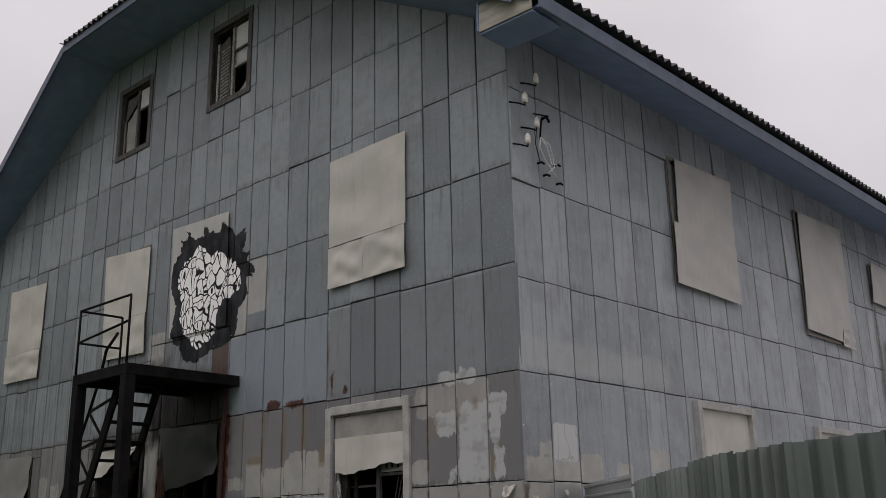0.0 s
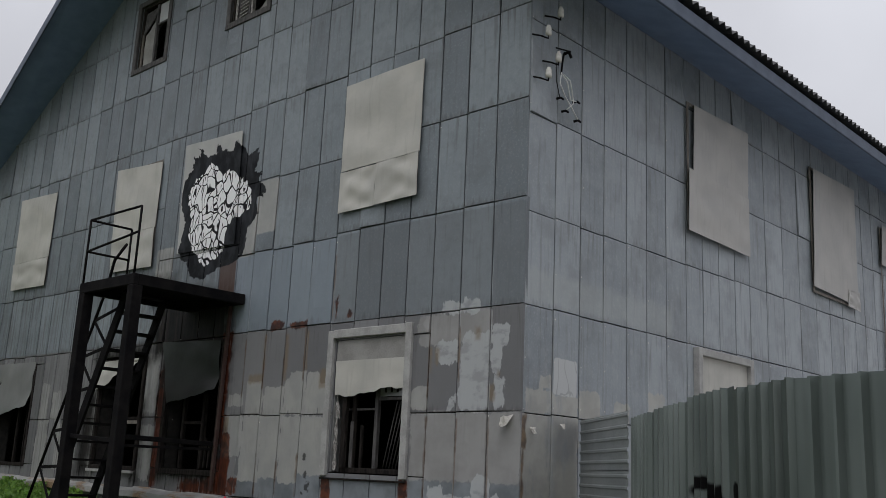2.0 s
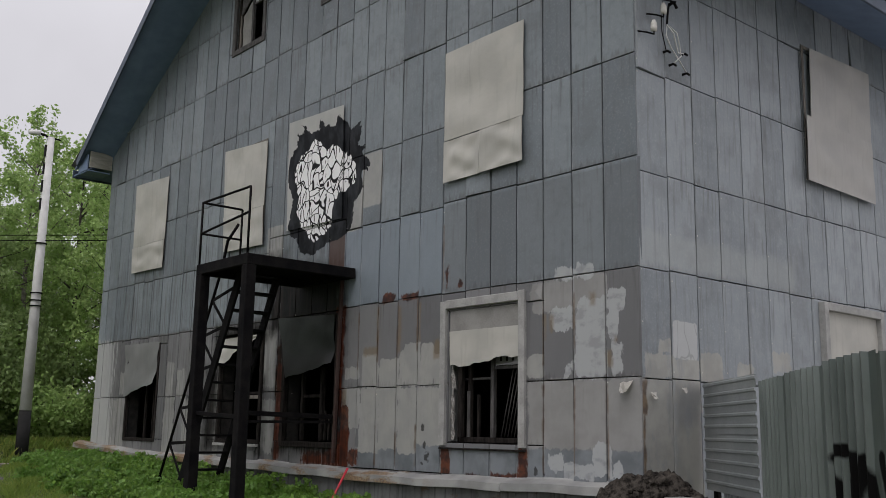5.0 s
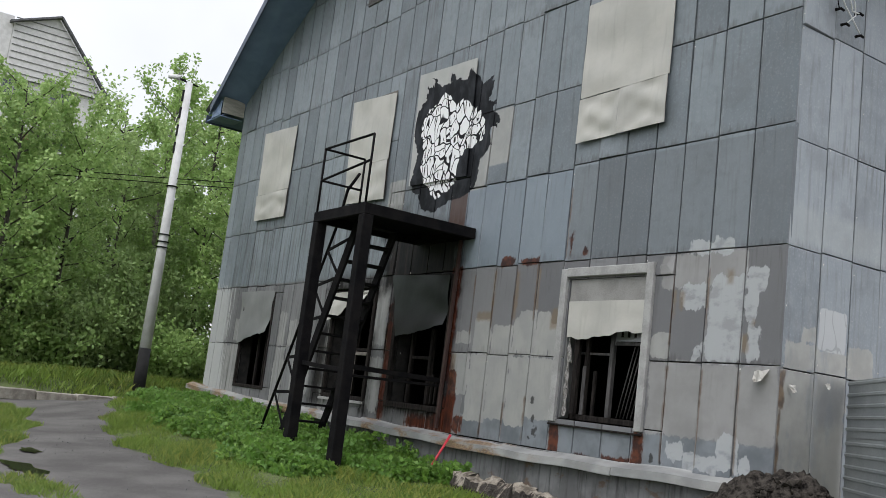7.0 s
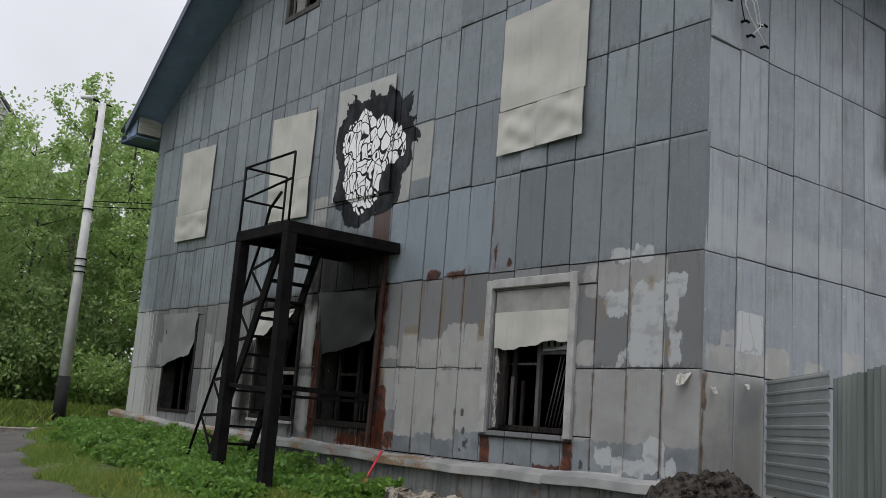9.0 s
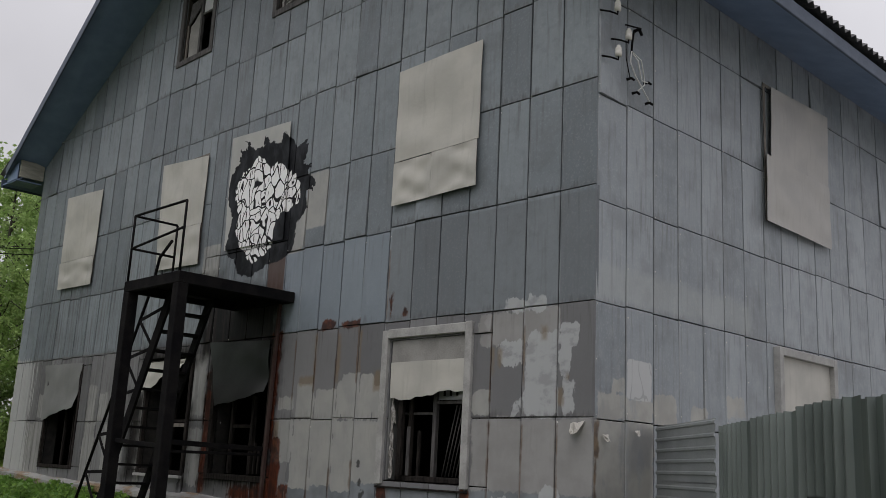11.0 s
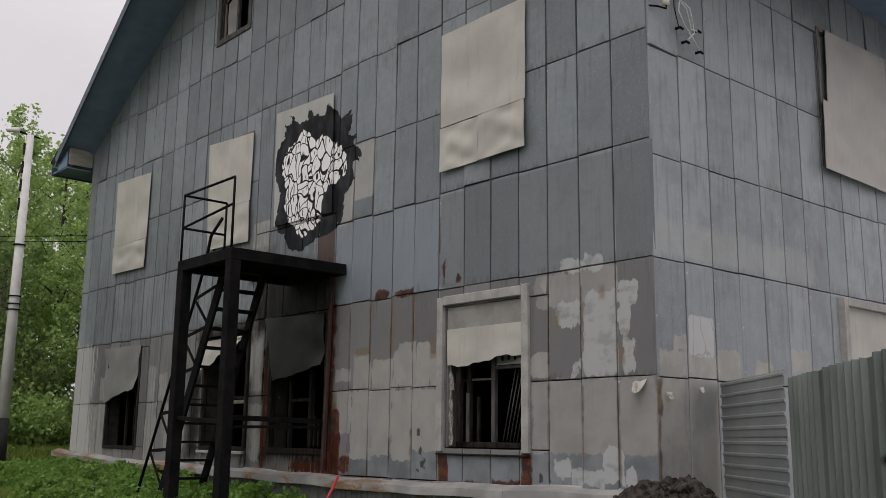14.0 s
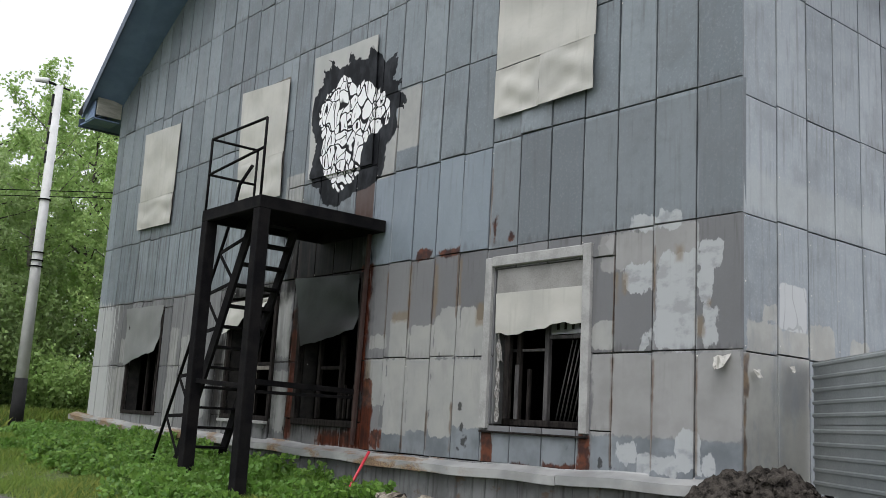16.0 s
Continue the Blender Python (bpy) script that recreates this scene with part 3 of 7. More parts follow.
M_GALVD = fence_metal()
M_SOIL = simple("dug_soil", (0.009, 0.008, 0.0075), (0.075, 0.066, 0.057), 14, 0.95, 0, 1.0)
M_STONE = simple("broken_pale_slab", (0.22, 0.20, 0.17), (0.42, 0.39, 0.33), 5, 0.9, 0, 0.8)


def slab_mat():
    """Pale crumbling top, soil stuck to the sides."""
    m = Mat("crumbling_slab", 0.9)
    g = m.nt.nodes.new("ShaderNodeNewGeometry")
    s = m.nt.nodes.new("ShaderNodeSeparateXYZ")
    m.link(g.outputs["Normal"], s.inputs[0])
    a, b = m.noise(7.0, 5), m.noise(40.0, 4)
    col = m.mix(m.ramp(a, 0.35, 0.65), (0.10, 0.082, 0.06), (0.33, 0.295, 0.24))
    soil = m.ramp(m.math("MULTIPLY_ADD", m.math("SUBTRACT", a, 0.5), 1.6, s.outputs[2]), 0.55, 0.25)
    col = m.mix(m.math("MULTIPLY", soil, 0.93), col, m.mix(b, (0.012, 0.011, 0.01), (0.06, 0.05, 0.042)))
    m.bump(m.math("ADD", a, b), 0.9, 0.03)
    return m.done(col)


M_SLAB = slab_mat()
M_WATER = simple("muddy_water", (0.012, 0.010, 0.008), (0.022, 0.019, 0.016), 2, 0.12, 0, 0.02)
M_PORC = simple("white_porcelain", (0.62, 0.60, 0.55), (0.72, 0.70, 0.66), 5, 0.2)
M_WIRE = simple("pale_cable", (0.66, 0.66, 0.64), (0.74, 0.74, 0.72), 5, 0.5)
M_RED = simple("red_plastic", (0.55, 0.03, 0.05), (0.42, 0.025, 0.04), 8, 0.45)
M_ASPHALT = simple("wet_asphalt", (0.065, 0.060, 0.056), (0.125, 0.118, 0.11), 1.1, 0.9, 0, 1.0, None, 40)


def plinth_mat():
    """Grey sheet over the base, with dark runs, damp blotches and rust."""
    m = Mat("stained_plinth_sheet", 0.6)
    a, b = m.noise(1.6, 5, None, 0.65), m.noise(3.0, 4, (5.0, 5.0, 0.5))
    col = m.mix(m.ramp(a, 0.35, 0.65), (0.115, 0.115, 0.117), (0.21, 0.212, 0.215))
    col = m.mix(m.ramp(b, 0.48, 0.7, 0.0, 0.75), col, (0.045, 0.043, 0.042))
    col = m.mix(m.ramp(m.noise(2.3, 5, (1, 1, 1.6), 0.6), 0.58, 0.66, 0.0, 0.8), col, (0.12, 0.07, 0.04))
    m.bump(a, 0.4, 0.03)
    return m.done(col)


M_PLINTH = plinth_mat()
M_POLE = simple("pale_concrete_pole", (0.66, 0.66, 0.65), (0.54, 0.54, 0.53), 3, 0.8)
M_TAR = simple("black_tar_paint", (0.008, 0.008, 0.008), (0.016, 0.016, 0.016), 5, 0.9)


for dull in (M_STEEL, M_CHAR, M_INSIDE, M_DARKWOOD, M_SOIL, M_BACK):
    dull.node_tree.nodes["Principled BSDF"].inputs["Specular IOR Level"].default_value = 0.06


def glass():
    m = Mat("old_glass", 0.05)
    m.b.inputs["Transmission Weight"].default_value = 0.6
    m.b.inputs["IOR"].default_value = 1.5
    return m.done((0.55, 0.57, 0.58))


M_GLASS = glass()


def ground_mat():
    m = Mat("grassy_soil", 0.95)
    a, b = m.noise(0.8, 4), m.noise(14, 4)
    col = m.mix(m.ramp(a, 0.35, 0.65), (0.06, 0.085, 0.025), (0.10, 0.13, 0.04))
    col = m.mix(m.ramp(b, 0.5, 0.75, 0, 0.7), col, (0.07, 0.055, 0.035))
    # unseen pale ground added behind the fence to bounce light onto the eaves
    bounce_ground = m.math("MULTIPLY", m.math("MULTIPLY", m.ramp(m.x, 0.3, 1.8), m.ramp(m.y, -3.3, -2.6)), m.ramp(m.math("ADD", m.y, m.math("MULTIPLY", m.x, 0.95)), 1.7, 2.6))
    col = m.mix(bounce_ground, col, m.mix(m.ramp(b, 0.35, 0.65), (0.27, 0.265, 0.25), (0.42, 0.41, 0.39)))
    m.bump(b, 0.8, 0.05)
    return m.done(col)


def leaf_mat(name, c1, c2, c3):
    m = Mat(name, 0.5)
    t = m.mix(m.ramp(m.island, 0.0, 1.0), c1, c2)
    t = m.mix(m.ramp(m.noise(0.7, 3), 0.4, 0.65), t, c3)
    tr = m.nt.nodes.new("ShaderNodeBsdfTranslucent")
    m.put(tr.inputs["Color"], m.mix(0.5, t, (0.40, 0.52, 0.22)))
    mx = m.nt.nodes.new("ShaderNodeMixShader")
    mx.inputs[0].default_value = 0.40
    m.link(m.b.outputs[0], mx.inputs[1])
    m.link(tr.outputs[0], mx.inputs[2])
    m.link(mx.outputs[0], m.nt.nodes["Material Output"].inputs[0])
    return m.done(t)


M_GROUND = ground_mat()
M_LEAF = leaf_mat("birch_leaves", (0.20, 0.33, 0.09), (0.43, 0.56, 0.20), (0.31, 0.46, 0.135))
M_LEAF2 = leaf_mat("shrub_leaves", (0.19, 0.29, 0.10), (0.34, 0.44, 0.18), (0.26, 0.37, 0.12))
M_WEED = leaf_mat("weed_leaves", (0.05, 0.14, 0.015), (0.19, 0.33, 0.045), (0.11, 0.24, 0.028))
M_GRASS = leaf_mat("grass_blades", (0.085, 0.17, 0.022), (0.31, 0.33, 0.065), (0.17, 0.26, 0.032))
M_BARK = simple("birch_bark", (0.10, 0.09, 0.075), (0.30, 0.28, 0.25), 2.5, 0.85, 0, 0.6, (1, 1, 3))
M_BARKD = simple("dark_bark", (0.035, 0.03, 0.025), (0.09, 0.08, 0.065), 4, 0.9, 0, 0.7, (2, 2, 0.7))


# ---------------------------------------------------------------- mesh helpers
def mesh(name, verts, faces, mat, smooth=False):
    me = bpy.data.meshes.new(name)
    me.from_pydata([tuple(map(float, v)) for v in verts], [], faces)
    if mat:
        me.materials.append(mat)
    if smooth:
        me.shade_smooth()
    me.update()
    return me


def part(name, bm, material, parent=None, label=""):
    """Link a bmesh, or a finished mesh, as one object under a thing."""
    if isinstance(bm, bmesh.types.BMesh):
        me = bpy.data.meshes.new(name)
        bm.to_mesh(me)
        bm.free()
        me.materials.append(material)
    else:
        me = bm
    ob = new(name, me)
    if parent:
        ob.parent = parent
        ob.matrix_parent_inverse = parent.matrix_basis.inverted()
    if label:
        ob["label"] = label
    return ob


def box_bm(x0, y0, z0, x1, y1, z1, bevel=0.0, bm=None):
    own = bm is None
    bm = bm or bmesh.new()
    r = bmesh.ops.create_cube(bm, size=1.0, matrix=Matrix.Translation(((x0 + x1) / 2, (y0 + y1) / 2, (z0 + z1) / 2))
                              @ Matrix.Diagonal((x1 - x0, y1 - y0, z1 - z0, 1)))
    if bevel:
        es = list({e for v in r["verts"] for e in v.link_edges})
        bmesh.ops.bevel(bm, geom=es, offset=bevel, segments=1, affect="EDGES")
    return bm


def bar_bm(a, b, w, h, bevel=0.004, bm=None, up=(0, 0, 1)):
    """A rectangular bar from a to b, w wide and h high."""
    a, b = Vector(a), Vector(b)
    bm = bm or bmesh.new()
    d = (b - a)
    zx = d.normalized()
    side = zx.cross(Vector(up))
    if side.length < 1e-3:
        side = Vector((1, 0, 0))
    side.normalize()
    top = side.cross(zx).normalized()
    rot = Matrix((zx, side, top)).transposed().to_4x4()
    r = bmesh.ops.create_cube(bm, size=1.0, matrix=Matrix.Translation((a + b) / 2) @ rot @ Matrix.Diagonal((d.length, w, h, 1)))
    if bevel:
        es = list({e for v in r["verts"] for e in v.link_edges})
        bmesh.ops.bevel(bm, geom=es, offset=min(bevel, w / 4, h / 4), segments=1, affect="EDGES")
    return bm


def tube_bm(pts, r0, r1=None, n=8, bm=None):
    """A round, tapering tube through points."""
    r1 = r0 if r1 is None else r1
    bm = bm or bmesh.new()
    rings = []
    pts = [Vector(p) for p in pts]
    for i, p in enumerate(pts):
        d = (pts[min(i + 1, len(pts) - 1)] - pts[max(i - 1, 0)]).normalized()
        s = d.cross(Vector((0.31, 0.17, 0.93)))
        s.normalize()
        t = d.cross(s)
        r = r0 + (r1 - r0) * i / (len(pts) - 1)
        rings.append([bm.verts.new(p + (s * math.cos(k * math.tau / n) + t * math.sin(k * math.tau / n)) * r) for k in range(n)])
    for a, b in zip(rings, rings[1:]):
        for k in range(n):
            f = bm.faces.new((a[k], a[(k + 1) % n], b[(k + 1) % n], b[k]))
            f.smooth = True
    bm.faces.new(rings[0][::-1])
    bm.faces.new(rings[-1])
    bmesh.ops.recalc_face_normals(bm, faces=bm.faces[:])
    return bm


def empty(name, x=0, y=0, z=0):
    e = new(name)
    e.empty_display_size = 0.2
    e.matrix_world = pose(x, y, z)
    e.matrix_basis = pose(x, y, z)
    return e


rng = np.random.default_rng(7)


def smooth01(t):
    t = np.clip(t, 0, 1)
    return t * t * (3 - 2 * t)


def gz(x, y):
    """Height of the ground."""
    z = 0.05 + 0.24 * smooth01((y + 6.5) / 5.5) * smooth01((2.5 - x) / 3)
    z = z + 0.30 * smooth01((-x - 6) / 9) * smooth01((y + 4.2) / 3.2) * smooth01((x + 17.6) / 2.2)
    z = z + 0.10 * smooth01((-x - 10) / 8)
    z = z + 0.5 * smooth01((-x - 18.75 - (y + 1) * 0.378) / 1.6) * (np.abs(y) < 60)
    return z


# ---------------------------------------------------------------- ground
def ground_sheet():
    xs = np.unique(np.concatenate([np.linspace(-600, -60, 10), np.linspace(-60, -24, 25), np.linspace(-24, 10, 120), np.linspace(10, 60, 14), np.linspace(60, 600, 10)]))
    ys = np.unique(np.concatenate([np.linspace(-600, -40, 10), np.linspace(-40, -12, 15), np.linspace(-12, 4, 60), np.linspace(4, 60, 20), np.linspace(60, 600, 10)]))
    X, Y = np.meshgrid(xs, ys)
    Z = gz(X, Y) + 0.02 * np.sin(X * 2.1 + Y) * np.sin(Y * 1.7 - X * 0.6) * (np.abs(X) < 40)
    inside = (X > -15.6) & (X < -0.2) & (Y > 0.3) & (Y < 19)
    Z = np.where(inside, -0.2, Z)
    nx, ny = len(xs), len(ys)
    f = [(j * nx + i, j * nx + i + 1, (j + 1) * nx + i + 1, (j + 1) * nx + i) for j in range(ny - 1) for i in range(nx - 1)]
    ob = new("ground", mesh("ground", np.stack([X, Y, Z], -1).reshape(-1, 3), f, M_GROUND, True))
    tagged(ob, "rough grassy ground with bare soil around the house", "ground", kind="structure")


ground_sheet()

PATH_X = [-18.6, -15.8, -12.0, -8.2, -6.0, -3.8, 0.0, 5.0, 14.0]
PATH_R = [1.2, -1.9, -3.1, -3.8, -3.75, -3.95, -4.9, -5.6, -6.0]
PATH_L = [-5.6, -4.0, -4.35, -5.5, -6.4, -7.4, -10.0, -13.0, -14.0]


def path_right(x):
    return np.interp(x, PATH_X, PATH_R)


def path_left(x):
    return np.interp(x, PATH_X, PATH_L)


def asphalt_path():
    xs = np.linspace(-18.3, 14, 140)
    vs, fs, n = [], [], 14
    for i, x in enumerate(xs):
        r = path_right(x) + 0.10 * math.sin(x * 3.1) + 0.06 * math.sin(x * 7.7 + 1)
        l = path_left(x) + 0.10 * math.sin(x * 2.7 + 2) + 0.06 * math.sin(x * 6.3)
        for k in range(n):
            y = r + (l - r) * k / (n - 1)
            edge = min(k, n - 1 - k)
            vs.append((x, y, gz(x, y) + (0.035 if edge else -0.03) + 0.003 * math.sin(x * 1.3 + y * 2)))
    for i in range(len(xs) - 1):
        for k in range(n - 1):
            fs.append((i * n + k, (i + 1) * n + k, (i + 1) * n + k + 1, i * n + k + 1)[::-1])
    ob = new("path", mesh("path", vs, fs, M_ASPHALT, True))
    tagged(ob, "worn grey asphalt path, damp and uneven", "path", kind="structure")


asphalt_path()


def kerb():
    root = empty("kerb", -18.6, -1, 0.4)
    tagged(root, "pale concrete kerb between asphalt and grass verge", "kerb", kind="structure")
    a, b = Vector((-16.9, -5.2, 0)), Vector((-20.6, 4.6, 0))
    n = 10
    for i in range(n):
        p, q = a.lerp(b, i / n + 0.002), a.lerp(b, (i + 1) / n - 0.002)
        zz = 0.50 + 0.015 * math.sin(i * 2.1)
        part("kerb_stone", bar_bm((p.x, p.y, zz - 0.08), (q.x, q.y, zz - 0.08), 0.16, 0.26, 0.02), M_STONE, root)


kerb()

# ---------------------------------------------------------------- house walls
W, L_SIDE = 15.8, 18.0
EAVE_Z, HIP_Z, RAKE = 7.55, 10.97, 0.57
RAKE_Z = 7.93
BASE_Z = 0.92


def clip(poly, nx, nz, d):
    """Keep the part of a convex polygon where nx*u + nz*w <= d."""
    out = []
    for i, p in enumerate(poly):
        q = poly[(i + 1) % len(poly)]
        a, b = nx * p[0] + nz * p[1] - d, nx * q[0] + nz * q[1] - d
        if a <= 0:
            out.append(p)
        if a * b < 0:
            t = a / (a - b)
            out.append((p[0] + (q[0] - p[0]) * t, p[1] + (q[1] - p[1]) * t))
    return out


def cut_rect(rects, hole):
    """Take a hole out of a list of rectangles u0, w0, u1, w1."""
    h0, k0, h1, k1 = hole
    out = []
    for (a, b, c, d) in rects:
        if h1 <= a or h0 >= c or k1 <= b or k0 >= d:
            out.append((a, b, c, d))
            continue
        if b < k0:
            out.append((a, b, c, k0))
        if d > k1:
            out.append((a, k1, c, d))
        lo, hi = max(b, k0), min(d, k1)
        if a < h0:
            out.append((a, lo, h0, hi))
        if c > h1:
            out.append((h1, lo, c, hi))
    return out


def gable_poly(rect):
    a, b, c, d = rect
    p = [(a, b), (c, b), (c, d), (a, d)]
    p = clip(p, -RAKE, 1, RAKE_Z + RAKE * W)
    p = clip(p, RAKE, 1, RAKE_Z)
    return clip(p, 0, 1, HIP_Z)


# openings: u0, w0, u1, w1 on the gable
GABLE_HOLES = {"w1": (-13.95, 1.25, -12.45, 3.2), "w2": (-9.75, 1.28, -8.25, 3.2), "w3": (-7.45, 1.3, -5.95, 3.25),
               "w4": (-3.28, 1.36, -1.92, 3.14), "a1": (-9.9, 8.88, -8.85, 10.25), "a2": (-6.72, 8.93, -5.65, 10.4)}


def solid(polys, place, d0, d1, name, mat):
    vs, fs = [], []
    for p in polys:
        if len(p) < 3:
            continue
        k, n = len(vs), len(p)
        vs += [place(u, d0, w) for u, w in p] + [place(u, d1, w) for u, w in p]
        fs.append(tuple(range(k, k + n)))
        fs.append(tuple(range(k + 2 * n - 1, k + n - 1, -1)))
        fs += [(k + i, k + n + i, k + n + (i + 1) % n, k + (i + 1) % n) for i in range(n)]
    me = mesh(name, vs, fs, mat)
    b = bmesh.new()
    b.from_mesh(me)
    bmesh.ops.recalc_face_normals(b, faces=b.faces[:])
    b.to_mesh(me)
    b.free()
    return me


def on_gable(u, d, w):
    return (u, -d, w)


def on_side(u, d, w):
    return (d, u, w)


def build_walls():
    r = [(-W + 0.02, -0.3, -0.10, HIP_Z)]
    for h in GABLE_HOLES.values():
        r = cut_rect(r, h)
    me = solid([gable_poly(q) for q in r], on_gable, -0.28, -0.055, "wall_gable", M_BACK)
    g = tagged(new("wall_gable", me), "gable wall clad in grey metal sheets, patched and stained", "wall", kind="structure")
    me = solid([[(0.07, -0.3), (L_SIDE, -0.3), (L_SIDE, EAVE_Z + 0.30), (0.07, EAVE_Z + 0.30)]], on_side, -0.30, -0.075, "wall_side", M_BACK)
    s = tagged(new("wall_side", me), "long side wall clad in grey metal sheets", "wall", kind="structure")
    for nm, bx in (("wall_far", (-W + 0.02, 0.3, -0.3, -W + 0.3, L_SIDE, EAVE_Z)), ("wall_back", (-W + 0.3, L_SIDE - 0.3, -0.3, -0.31, L_SIDE, EAVE_Z))):
        tagged(part(nm, box_bm(*bx), M_BACK), "plain dark rear wall of the house", "wall", kind="structure")
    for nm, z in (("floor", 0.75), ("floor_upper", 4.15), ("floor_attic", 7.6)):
        tagged(part(nm, box_bm(-W + 0.31, 0.29, z, -0.31, L_SIDE - 0.31, z + 0.12), M_INSIDE), "near-black floor inside the burnt house", "floor", kind="structure")
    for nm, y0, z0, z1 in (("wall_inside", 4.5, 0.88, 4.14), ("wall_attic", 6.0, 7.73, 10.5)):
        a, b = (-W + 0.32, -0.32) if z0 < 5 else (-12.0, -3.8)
        tagged(part(nm, box_bm(a, y0, z0, b, y0 + 0.15, z1), M_INSIDE), "near-black inner wall", "wall", kind="structure")
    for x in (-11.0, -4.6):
        tagged(part("wall_partition", box_bm(x, 0.3, 0.88, x + 0.12, 4.48, 4.14), M_INSIDE), "near-black partition wall", "wall", kind="structure")
    return g, s


wall_gable, wall_side = build_walls()


def foundation():
    root = empty("foundation", -W / 2, 0, 0)
    tagged(root, "grey sheet-covered plinth, stained and rusty, under the cladding", "foundation", kind="structure")
    xs = np.linspace(-W - 0.0, 0.0, 25)
    for a, b in zip(xs, xs[1:]):
        part("plinth_block", box_bm(a + 0.003, -0.02, -0.4, b - 0.003, 0.28, BASE_Z + 0.02, 0.004), M_PLINTH, root)
    part("plinth_side", box_bm(-0.28, 0.285, -0.4, -0.02, L_SIDE, BASE_Z + 0.02, 0.004), M_PLINTH, root)


foundation()


def flashing():
    """Bent zinc drip edge in lengths, the far end loose and lifted."""
    root = empty("drip_flashing", -8, -0.1, 0.9)
    tagged(root, "bent zinc drip flashing along the base of the wall", "flashing", kind="structure")
    segs = [(-16.45, -13.0, 1.07, 0.93), (-13.05, -11.2, 0.93, 0.91), (-11.2, -8.9, 0.92, 0.89), (-8.95, -6.6, 0.90, 0.86), (-6.6, -4.3, 0.865, 0.83),
            (-4.32, -2.1, 0.84, 0.86), (-2.1, -0.22, 0.87, 0.90)]
    for a, b, za, zb in segs:
        n = 8
        prof = [(0.0, 0.10), (-0.01, 0.085), (-0.15, 0.03), (-0.155, -0.065), (-0.14, -0.07), (-0.145, 0.02), (-0.01, 0.075)]
        vs, fs, k = [], [], len(prof)
        for i in range(n + 1):
            t = i / n
            x, z = a + (b - a) * t, za + (zb - za) * t + 0.008 * math.sin(t * 9 + a)
            for (y, dz) in prof:
                vs.append((x, y - 0.008 + 0.005 * math.sin(t * 7 + a * 2), z + dz))
        for i in range(n):
            for j in range(k):
                fs.append((i * k + j, i * k + (j + 1) % k, (i + 1) * k + (j + 1) % k, (i + 1) * k + j))
        fs += [tuple(range(k)), tuple(range((n + 1) * k - 1, n * k - 1, -1))]
        part("flashing_length", mesh("flashing_length", vs, fs, M_ZINC), None, root)


flashing()


# ---------------------------------------------------------------- roof
EX, RY0, RY1 = 1.0, -0.62, -1.12      # eave overhang; front edge at eave and at hip
RIDGE_X, R_END = -W / 2, L_SIDE + 0.8
HL, HR = -10.36, -5.35                # ends of the short hip eave


